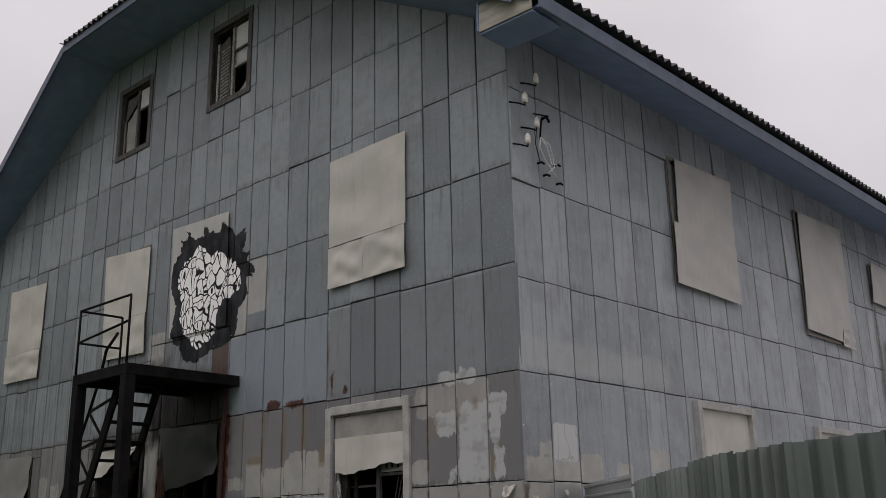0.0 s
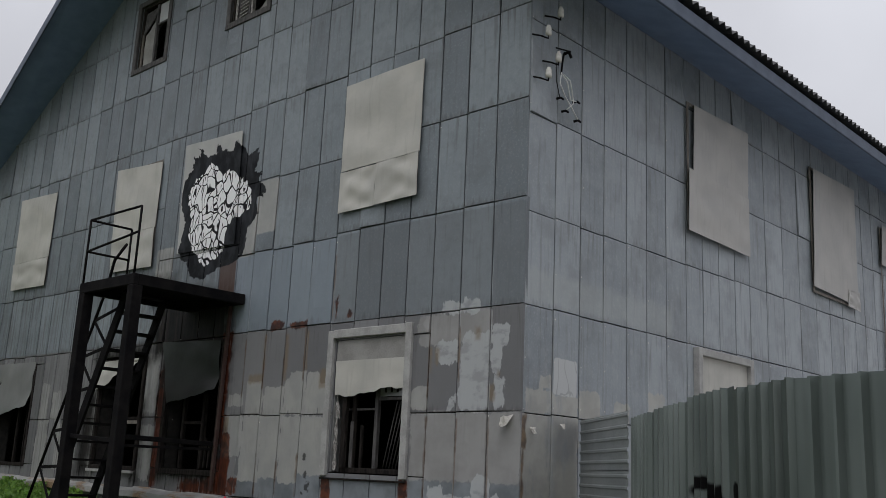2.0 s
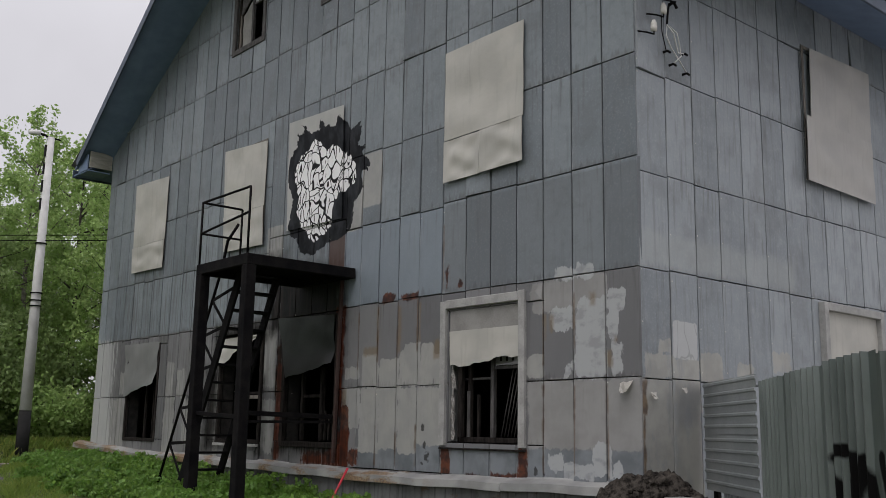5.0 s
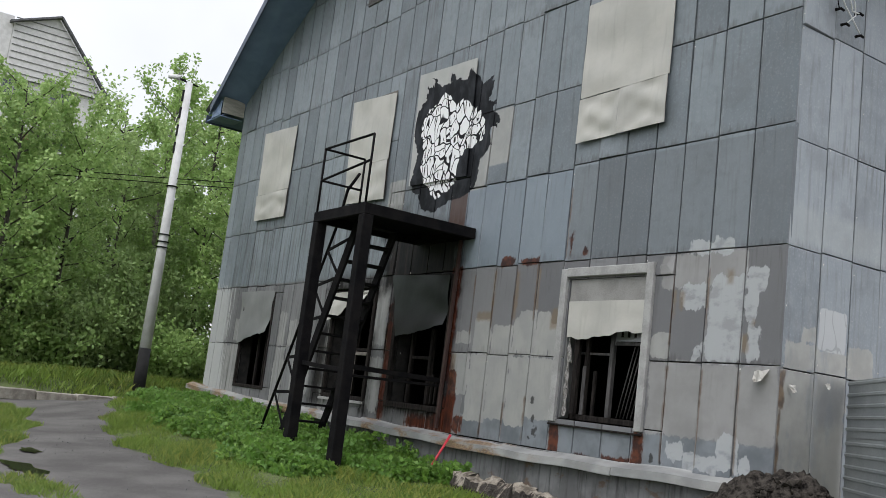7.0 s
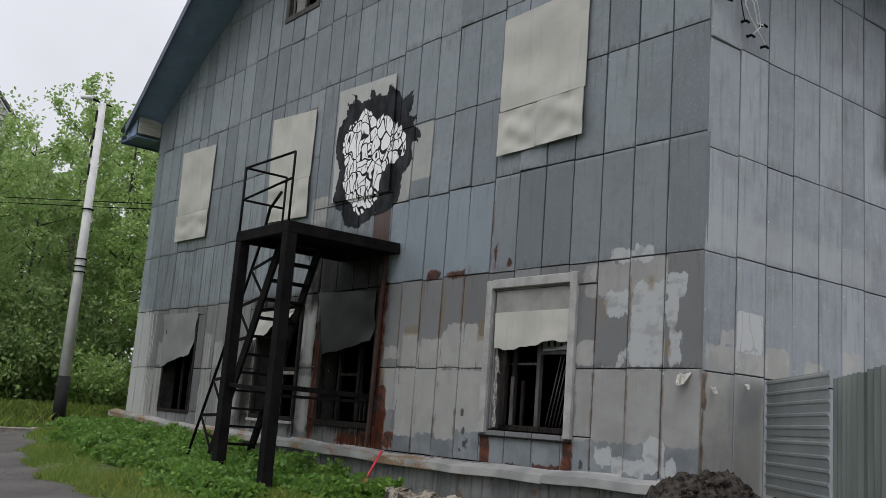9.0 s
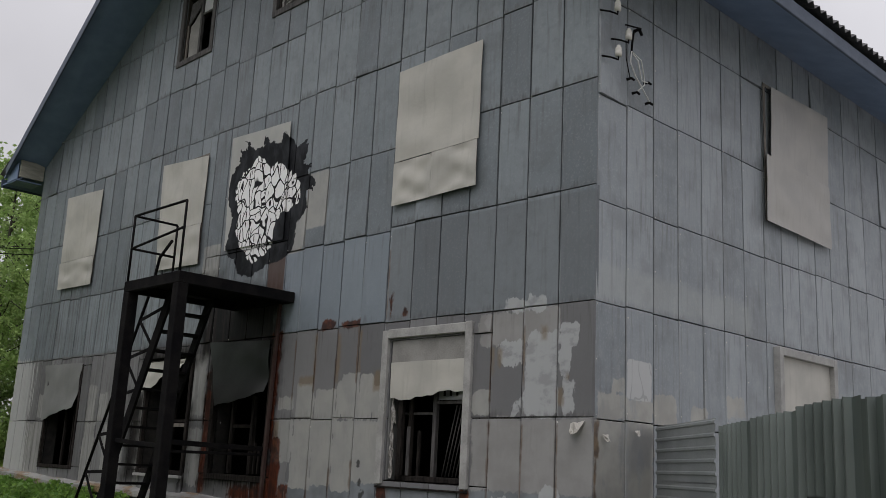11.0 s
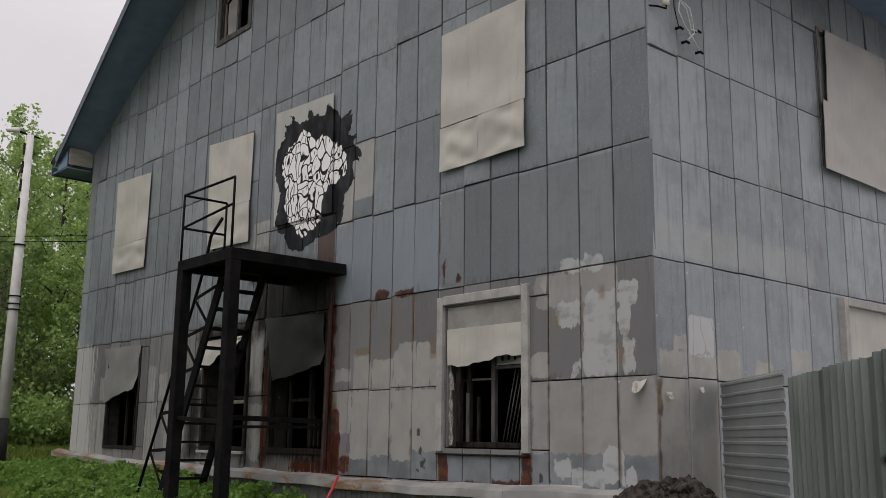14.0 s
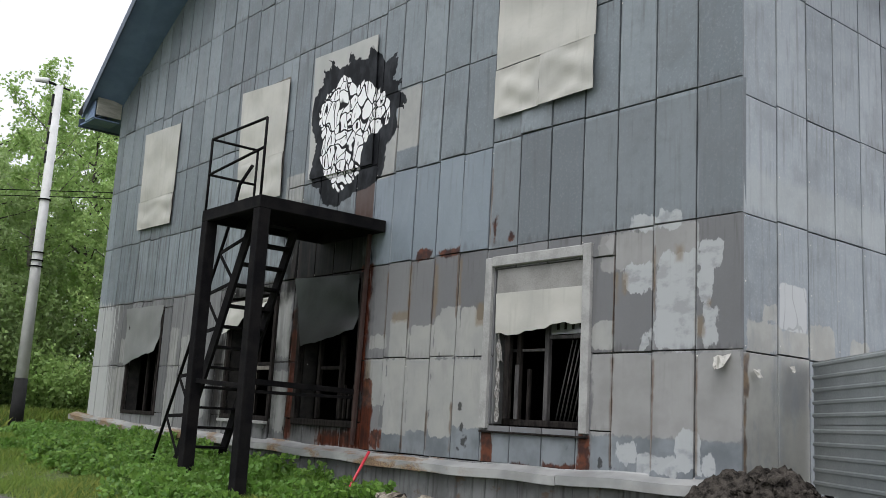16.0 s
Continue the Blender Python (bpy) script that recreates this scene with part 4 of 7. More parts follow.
def roof():
    root = empty("roof", RIDGE_X, 8, 7.5)
    tagged(root, "half-hipped roof of grey corrugated slate with blue painted eaves", "roof", kind="structure")
    ez, hz = 7.72, 11.08
    top_z = hz + (RIDGE_X - HL) * 0.56
    ridge_y = RY1 + (top_z - hz) / 0.9

    def corr(name, o, ux, uy, nu, pitch_pts, clipf=None, amp=0.034):
        """Corrugated sheet: o origin on the eave, ux along the eave, uy up the slope."""
        o, ux, uy = Vector(o), Vector(ux), Vector(uy)
        nrm = ux.cross(uy).normalized()
        if nrm.z < 0:
            nrm = -nrm
        vs, fs, m = [], [], 5
        n = int(ux.length / 0.19) * pitch_pts
        for i in range(n + 1):
            t = i / n
            wv = amp * math.cos(i / pitch_pts * math.tau)
            jut = 0.02 * math.sin(math.floor(i / (pitch_pts * 6.5)) * 12.9)
            for j in range(m):
                s0, s1 = clipf(t) if clipf else (0.0, 1.0)
                s = s0 + (s1 - s0) * j / (m - 1)
                p = o + ux * t + uy * s + nrm * (wv + 0.03) - uy.normalized() * (jut if j == 0 else 0)
                vs.append(p)
        k = len(vs)
        vs += [v - nrm * 0.010 for v in vs]
        for i in range(n):
            for j in range(m - 1):
                a, b, c, d = i * m + j, (i + 1) * m + j, (i + 1) * m + j + 1, i * m + j + 1
                fs.append((a, b, c, d))
                fs.append((k + d, k + c, k + b, k + a))
            fs.append((i * m, k + i * m, k + (i + 1) * m, (i + 1) * m))
        return part(name, mesh(name, vs, fs, M_SLATE), None, root)

    for sgn, ex, hx in ((1, EX, HR), (-1, -W - EX, HL)):
        run = Vector((RIDGE_X - ex, 0, top_z - ez))
        length = R_END - RY0

        def upto(t, length=length, run=run):
            y = RY0 + length * t
            frac_h = (hz - ez) / (top_z - ez)
            lim = 1.0 if y > ridge_y else frac_h + (1 - frac_h) * max(0.0, (y - RY1) / (ridge_y - RY1))
            return 0.0, min(1.0, lim)

        corr("slate_slope", (ex + 0.06 * sgn, RY0, ez + 0.045), (0, length, 0), run, 0, 4, upto)
        # underside: eave soffit, fascia, rake soffit
        s0, s1 = (-0.0, EX) if sgn > 0 else (-W - EX, -W)
        # boards under the rafters, rising from the fascia to the wall
        wall_x, edge_x = (0.0, EX - 0.022) if sgn > 0 else (-W, -W - EX + 0.022)
        sv = [(x, y, z + dz) for dz in (0.0, 0.035) for x, y, z in ((wall_x - 0.08 * sgn, 0.0, EAVE_Z + 0.335), (wall_x - 0.08 * sgn, R_END, EAVE_Z + 0.335), (edge_x, R_END, EAVE_Z - 0.02), (edge_x, RY0 + 0.05, EAVE_Z - 0.02))]
        part("eave_soffit", mesh("eave_soffit", sv, [(0, 1, 2, 3), (7, 6, 5, 4), (0, 4, 5, 1), (1, 5, 6, 2), (2, 6, 7, 3), (3, 7, 4, 0)], M_SOFFIT), None, root)
        fx = EX if sgn > 0 else -W - EX
        part("fascia_board", box_bm(fx - 0.02, RY0 + 0.02, EAVE_Z - 0.06, fx + 0.02, R_END, EAVE_Z + 0.14, 0.006), M_FASCIA, root)
        # rake: a slab from eave to hip, flaring forward
        a0, a1 = Vector((ex + (0.0 if sgn > 0 else 0.10), RY0, ez - 0.10)), Vector((hx, RY1, hz - 0.03))
        b0, b1 = Vector((ex, 0.02, ez - 0.32)), Vector((hx, 0.02, hz - 0.12))
        b0 = b0.lerp(b1, 0.15)
        a0 = a0.lerp(a1, 0.02)
        dn = Vector((0, 0, -0.05))
        vs = [a0, a1, b1, b0, a0 + dn, a1 + dn, b1 + dn, b0 + dn]
        fs = [(0, 1, 2, 3), (7, 6, 5, 4), (0, 4, 5, 1), (2, 6, 7, 3), (0, 3, 7, 4), (1, 5, 6, 2)]
        part("rake_soffit", mesh("rake_soffit", vs, fs, M_SOFFIT), None, root)
        part("barge_board", bar_bm(a0.lerp(a1, 0.03) + Vector((0, -0.02, -0.03)), a1 + Vector((0, -0.02, -0.03)), 0.03, 0.20, 0.005), M_FASCIA, root)
        # boxed end of the eave, pale bare board in front
        bx0, bx1 = (0.06, EX - 0.12) if sgn > 0 else (-W - 0.62, -W - 0.06)
        part("eave_box", box_bm(min(bx0, bx1), RY0 + 0.04, EAVE_Z - 0.05, max(bx0, bx1), -0.03, EAVE_Z - 0.022, 0.004), M_SOFFIT, root)
        part("eave_box_end", box_bm(min(bx0, bx1), RY0 + 0.02, EAVE_Z - 0.02, max(bx0, bx1), RY0 + 0.045, EAVE_Z + 0.36, 0.004), M_PALEWOOD if sgn > 0 else M_SOFFIT, root)
        part("eave_box_side", box_bm(s0 if sgn > 0 else s1 - 0.03, RY0 + 0.05, EAVE_Z + 0.03, (s0 + 0.03) if sgn > 0 else s1 + 0.02, -0.03, EAVE_Z + 0.42), M_SOFFIT if sgn > 0 else M_PALEWOOD, root)
    # the short hip above the gable
    vs = [(HL, RY1, hz - 0.04), (HR, RY1, hz - 0.04), (HR, 0.02, hz - 0.10), (HL, 0.02, hz - 0.10)]
    vs += [(x, y, z - 0.06) for x, y, z in vs]
    part("hip_soffit", mesh("hip_soffit", vs, [(0, 1, 2, 3), (7, 6, 5, 4), (0, 4, 5, 1), (2, 6, 7, 3), (0, 3, 7, 4), (1, 5, 6, 2)], M_SOFFIT), None, root)
    part("hip_fascia", box_bm(HL, RY1 - 0.04, hz - 0.14, HR, RY1 - 0.005, hz + 0.03, 0.005), M_FASCIA, root)
    hl = HR - HL
    part_up = Vector((0, ridge_y - RY1, top_z - hz))

    def hip_lim(t):
        return 0.0, max(0.02, 1 - abs(2 * t - 1))

    corr("slate_hip", (HL, RY1 - 0.07, hz + 0.01), (hl, 0, 0), part_up, 0, 4, hip_lim)
    # splintered sheet edges on the eave
    for i, y in enumerate((1.75, 2.0, 2.35, 2.75, 3.3)):
        b = bmesh.new()
        pts = [(EX - 0.02, y, ez + 0.07), (EX - 0.25, y + 0.05, ez + 0.21), (EX - 0.22, y + 0.2, ez + 0.19), (EX + 0.03, y + 0.22, ez + 0.10 + 0.012 * (i % 3))]
        lo = [b.verts.new(p) for p in pts]
        hi = [b.verts.new((p[0], p[1], p[2] + 0.012)) for p in pts]
        b.faces.new(lo[::-1])
        b.faces.new(hi)
        for q in range(4):
            b.faces.new((lo[q], lo[(q + 1) % 4], hi[(q + 1) % 4], hi[q]))
        part("broken_slate", b, M_SLATE, root)


roof()


# ---------------------------------------------------------------- cover sheets over the upper openings
def sheet_me(name, corners, place, proud, thick, mat, seed=0, ragged=0.0, nu=14, nw=16, dent=0.018, curl=0.0):
    """A dented sheet between four corners bl, br, tr, tl, its lower edge torn if ragged."""
    r = np.random.default_rng(seed)
    bl, br, tr, tl = [np.array(c, float) for c in corners]
    ph = r.uniform(0, 6, 8)
    front = []
    for j in range(nw + 1):
        for i in range(nu + 1):
            s, t = i / nu, j / nw
            p = (bl * (1 - s) + br * s) * (1 - t) + (tl * (1 - s) + tr * s) * t
            w = p[1]
            if ragged and j == 0:
                w += ragged * (math.sin(s * 7 + ph[0]) + 0.6 * math.sin(s * 17 + ph[1]) + 0.3 * math.sin(s * 41 + ph[2]))
            d = proud + thick + dent * (math.sin(s * 5 + t * 3 + ph[3]) * math.sin(t * 6 - s * 2 + ph[4]) + 0.5 * math.sin(s * 9 + ph[5]) * math.sin(t * 11 + ph[6]))
            if not ragged and dent > 0.01:
                d -= (d - proud - thick) * (1 - min(1.0, 9 * s * (1 - s)) * min(1.0, 9 * t * (1 - t))) * 0.8
            d += curl * max(0, 0.25 - t) * 4 * (0.4 + 0.6 * s)
            front.append((p[0], d, w))
    n = len(front)
    vs = [place(*p) for p in front] + [place(u, d - thick, w) for u, d, w in front]
    fs, q = [], nu + 1
    for j in range(nw):
        for i in range(nu):
            a, b, c, e = j * q + i, j * q + i + 1, (j + 1) * q + i + 1, (j + 1) * q + i
            fs += [(a, b, c, e), (n + e, n + c, n + b, n + a)]
    rim = [i for i in range(q)] + [j * q + nu for j in range(1, nw + 1)] + [nw * q + i for i in range(nu - 1, -1, -1)] + [j * q for j in range(nw - 1, 0, -1)]
    for a, b in zip(rim, rim[1:] + rim[:1]):
        fs.append((b, a, n + a, n + b))
    me = mesh(name, vs, fs, mat)
    b = bmesh.new()
    b.from_mesh(me)
    bmesh.ops.recalc_face_normals(b, faces=b.faces[:])
    for f in b.faces:
        f.smooth = True
    for e in b.edges:
        if len(e.link_faces) == 2 and e.calc_face_angle(0) > 0.6:
            e.smooth = False
    b.to_mesh(me)
    b.free()
    return me


def battens(root, u0, w0, u1, w1, place, d=0.045):
    """The wooden frame on which a cover sheet is nailed."""
    for nm, bx in (("batten", (u0, w0, u0 + 0.06, w1)), ("batten", (u1 - 0.06, w0, u1, w1)), ("batten", (u0 + 0.062, w0, u1 - 0.062, w0 + 0.05)), ("batten", (u0 + 0.062, w1 - 0.05, u1 - 0.062, w1))):
        a, b = place(bx[0], 0.02, bx[1]), place(bx[2], d, bx[3])
        lo, hi = [min(p, q) for p, q in zip(a, b)], [max(p, q) for p, q in zip(a, b)]
        part(nm, box_bm(*lo, *hi), M_FRAME, root)


def cover(name, pieces, place, label, mat, seed, group="cover sheets on the upper windows", proud=0.05):
    """One boarded window: battens and the sheets nailed over them. pieces: corner quads."""
    us = [c[0] for p in pieces for c in p]
    ws = [c[1] for p in pieces for c in p]
    o = place((min(us) + max(us)) / 2, 0.03, min(ws))
    root = empty(name, *o)
    tagged(root, label, "cover sheet", group)
    battens(root, min(us) + 0.06, min(ws) + 0.05, max(us) - 0.06, max(ws) - 0.05, place, proud - 0.032)
    for k, p in enumerate(pieces):
        part("sheet", sheet_me("sheet", p, place, proud + 0.016 * k, 0.008, mat, seed + k, dent=0.021), None, root)


cover("window_cover", [[(-3.39, 5.60), (-1.81, 5.62), (-1.81, 6.96), (-3.39, 6.93)], [(-3.385, 4.975), (-2.645, 4.985), (-2.645, 5.585), (-3.385, 5.582)],
                       [(-2.622, 4.985), (-1.805, 4.998), (-1.805, 5.602), (-2.622, 5.587)]], on_gable, "dented cream metal cover over a wide upper window", M_COVER, 11)
cover("window_cover", [[(-9.90, 5.50), (-8.40, 5.50), (-8.37, 6.71), (-9.98, 6.83)], [(-9.80, 4.80), (-8.36, 4.76), (-8.40, 5.488), (-9.88, 5.488)]],
      on_gable, "creased cream metal cover behind the stair landing", M_COVER, 21)
cover("window_cover", [[(-14.08, 5.44), (-12.49, 5.44), (-12.48, 6.815), (-14.15, 6.896)], [(-14.05, 4.857), (-12.49, 4.828), (-12.49, 5.427), (-14.09, 5.427)]],
      on_gable, "wavy cream metal cover near the far corner", M_COVER, 31)
cover("window_cover", [[(3.95, 6.02), (5.76, 6.0), (5.84, 7.2), (4.01, 7.13)], [(3.77, 5.09), (5.77, 5.06), (5.76, 6.03), (3.80, 6.06)]],
      on_side, "two overlapping grey sheets over a side window", M_COVER2, 41, proud=0.06)
cover("window_cover", [[(8.36, 5.03), (10.49, 4.97), (10.55, 7.38), (8.51, 7.3)], [(9.92, 4.90), (10.55, 4.88), (10.53, 5.26), (9.98, 5.24)]], on_side, "tall grey sheet over a side window, corner torn", M_COVER2, 51, proud=0.07)
cover("window_cover", [[(11.98, 6.11), (14.2, 6.09), (14.4, 6.92), (12.12, 7.0)], [(12.25, 3.9), (14.0, 4.0), (14.4, 5.3), (12.5, 5.35)]],
      on_side, "two separate grey sheets over a side window", M_COVER2, 61, proud=0.06)


def painted_door_board():
    root = empty("painted_board", -6.8, -0.04, 4.88)
    tagged(root, "metal board over the landing door, painted black and white", "board")
    battens(root, -7.58, 4.95, -6.02, 6.75, on_gable, 0.028)
    part("sheet", sheet_me("sheet", [(-7.60, 4.90), (-5.92, 4.87), (-5.97, 6.80), (-7.65, 6.87)], on_gable, 0.035, 0.010, M_MURAL, 71, dent=0.006), None, root)


painted_door_board()


# ---------------------------------------------------------------- windows
def window_frame_parts(root, u0, w0, u1, w1, place, d0, d1, t, mat, name="window_frame"):
    for bx in ((u0, w0, u0 + t, w1), (u1 - t, w0, u1, w1), (u0 + t, w0, u1 - t, w0 + t), (u0 + t, w1 - t, u1 - t, w1)):
        a, b = place(bx[0], d0, bx[1]), place(bx[2], d1, bx[3])
        lo, hi = [min(p, q) for p, q in zip(a, b)], [max(p, q) for p, q in zip(a, b)]
        part(name, box_bm(*lo, *hi, 0.006), mat, root)


def bars(root, name, lst, place, mat):
    for (u0, w0, u1, w1, d0, d1) in lst:
        a, b = place(u0, d0, w0), place(u1, d1, w1)
        lo, hi = [min(p, q) for p, q in zip(a, b)], [max(p, q) for p, q in zip(a, b)]
        part(name, box_bm(*lo, *hi, 0.004), mat, root)


def win(name, label, u, w, place=on_gable):
    root = empty(name, *place(u, 0.0, w))
    return tagged(root, label, "window", kind="structure")


# ground floor, the wide window beside the corner
w4 = win("window_1", "burnt-out window in a white frame, torn sheet hanging over it", -2.6, 1.3)
for bx in ((-3.42, 1.32, -3.31, 3.28), (-1.90, 1.32, -1.79, 3.30), (-3.309, 3.17, -1.901, 3.29)):
    part("window_frame", box_bm(bx[0], -0.06, bx[1], bx[2], 0.02, bx[3], 0.008), M_WHITE, w4, "weathered white frame board")
for bx in ((-3.305, 1.38, -3.275, 3.16), (-1.935, 1.38, -1.905, 3.16)):
    part("jamb_lining", box_bm(bx[0], 0.021, bx[1], bx[2], 0.24, bx[3]), M_BENT if bx[0] < -3 else M_CHARRED_BOARD, w4)
window_frame_parts(w4, -3.27, 1.37, -1.94, 3.13, on_gable, -0.24, -0.16, 0.07, M_CHAR, "inner_frame")
bars(w4, "mullion", [(-2.62, 1.44, -2.56, 2.75, -0.22, -0.16), (-2.555, 2.33, -2.0, 2.37, -0.22, -0.17), (-3.19, 2.2, -2.63, 2.23, -0.22, -0.18)], on_gable, M_ATTIC)
bars(w4, "casement", [(-3.16, 1.44, -3.08, 2.7, -0.12, -0.06), (-3.05, 1.44, -2.99, 2.6, -0.20, -0.15), (-2.88, 1.44, -2.84, 2.0, -0.2, -0.16)], on_gable, M_CHAR)
bars(w4, "plank", [(-3.06, 1.44, -3.0, 2.05, -0.17, -0.14), (-2.14, 1.46, -2.08, 2.05, -0.34, -0.30)], on_gable, M_ATTIC)
for k in range(3):
    part("jamb_shred", sheet_me("jamb_shred", [(-3.27, 1.42 + 0.34 * k), (-3.20 + 0.02 * k, 1.40 + 0.34 * k), (-3.215 - 0.015 * k, 1.74 + 0.34 * k), (-3.27, 1.75 + 0.34 * k)], on_gable, -0.05, 0.006, M_PEEL, 85 + k, 0.01, 8, 8, 0.012), None, w4, "scorched peeling jamb lining")
for k in range(9):
    x = -2.5 + 0.06 * k
    part("grille_bar", tube_bm([(x, 0.25, 1.45), (x + 0.22, 0.25, 2.32)], 0.008, n=6), M_ATTIC, w4)
part("pane", box_bm(-2.55, 0.185, 2.38, -2.0, 0.19, 2.7), M_GLASS, w4)
for k in range(4):
    part("mark", box_bm(-2.46 + 0.11 * k, 0.178, 2.43, -2.425 + 0.11 * k, 0.183, 2.60 - 0.03 * (k % 2)), M_CHAR, w4)
part("sill", box_bm(-3.42, -0.05, 1.275, -1.80, -0.005, 1.298, 0.004), M_CHAR, w4)
part("torn_sheet", sheet_me("torn_sheet", [(-3.25, 2.38), (-1.94, 2.47), (-1.94, 2.86), (-3.27, 2.86)], on_gable, 0.0, 0.008, M_COVER, 81, 0.02, 40, 8, 0.003), None, w4, "cream sheet with a burnt ragged lower edge")
part("top_sheet", sheet_me("top_sheet", [(-3.27, 2.85), (-1.94, 2.85), (-1.94, 3.14), (-3.27, 3.14)], on_gable, -0.012, 0.008, M_DULLB, 83, 0.0, 10, 4, 0.002), None, w4)

# ground floor, beside the stair
w3 = win("window_2", "burnt window with a scorched sheet hanging from its top", -6.7, 1.25)
window_frame_parts(w3, -7.53, 1.22, -5.88, 3.33, on_gable, -0.03, 0.05, 0.09, M_CHAR)
bars(w3, "mullion", [(-6.62, 1.32, -6.55, 2.5, -0.2, -0.13), (-7.2, 1.32, -7.14, 2.5, -0.2, -0.14), (-6.2, 1.32, -6.14, 2.4, -0.2, -0.14), (-7.13, 2.02, -6.63, 2.07, -0.2, -0.15)], on_gable, M_CHAR)
part("hanging_sheet", sheet_me("hanging_sheet", [(-7.38, 2.34), (-5.96, 2.53), (-6.0, 3.31), (-7.66, 3.37)], on_gable, 0.06, 0.008, M_BURNT, 91, 0.012, 36, 14, 0.014, 0.05), None, w3, "scorched grey-green sheet")
for k in range(5):
    part("grille_bar", box_bm(-6.5 + 0.11 * k, 0.08, 1.34, -6.47 + 0.11 * k, 0.11, 1.75 + 0.05 * (k % 2)), M_CHAR, w3)

w2 = win("window_3", "burnt-out dark window behind the steel stair", -9.0, 1.25)
window_frame_parts(w2, -9.78, 1.24, -8.22, 3.15, on_gable, -0.03, 0.04, 0.07, M_CHAR)
bars(w2, "mullion", [(-9.05, 1.3, -8.99, 3.1, -0.2, -0.14), (-8.98, 2.1, -8.3, 2.15, -0.2, -0.14)], on_gable, M_CHAR)
bars(w2, "casement", [(-8.95, 1.34, -8.89, 2.1, -0.1, -0.06), (-8.36, 1.34, -8.30, 2.1, -0.1, -0.06), (-8.89, 2.02, -8.36, 2.08, -0.1, -0.06)], on_gable, M_FRAME)
part("hanging_sheet", sheet_me("hanging_sheet", [(-9.85, 2.62), (-8.5, 3.02), (-8.35, 3.14), (-9.85, 3.12)], on_gable, 0.05, 0.008, M_COVER, 95, 0.03, 24, 6, 0.02, 0.05), None, w2, "shred of pale sheet")
part("sill", box_bm(-9.75, -0.1, 1.19, -8.2, -0.045, 1.235, 0.004), M_WHITE, w2)

w1 = win("window_4", "dark window half covered by a bent grey sheet", -13.2, 1.2)
window_frame_parts(w1, -13.98, 1.2, -12.40, 3.22, on_gable, -0.03, 0.03, 0.07, M_CHAR)
bars(w1, "mullion", [(-13.35, 1.27, -13.3, 2.5, -0.2, -0.15), (-12.95, 1.27, -12.92, 2.5, -0.2, -0.15)], on_gable, M_CHAR)
part("hanging_sheet", sheet_me("hanging_sheet", [(-14.02, 2.14), (-12.50, 2.40), (-12.42, 3.25), (-14.13, 3.26)], on_gable, 0.04, 0.008, M_BENT, 97, 0.015, 24, 14, 0.015, 0.045), None, w1, "bent grey sheet")


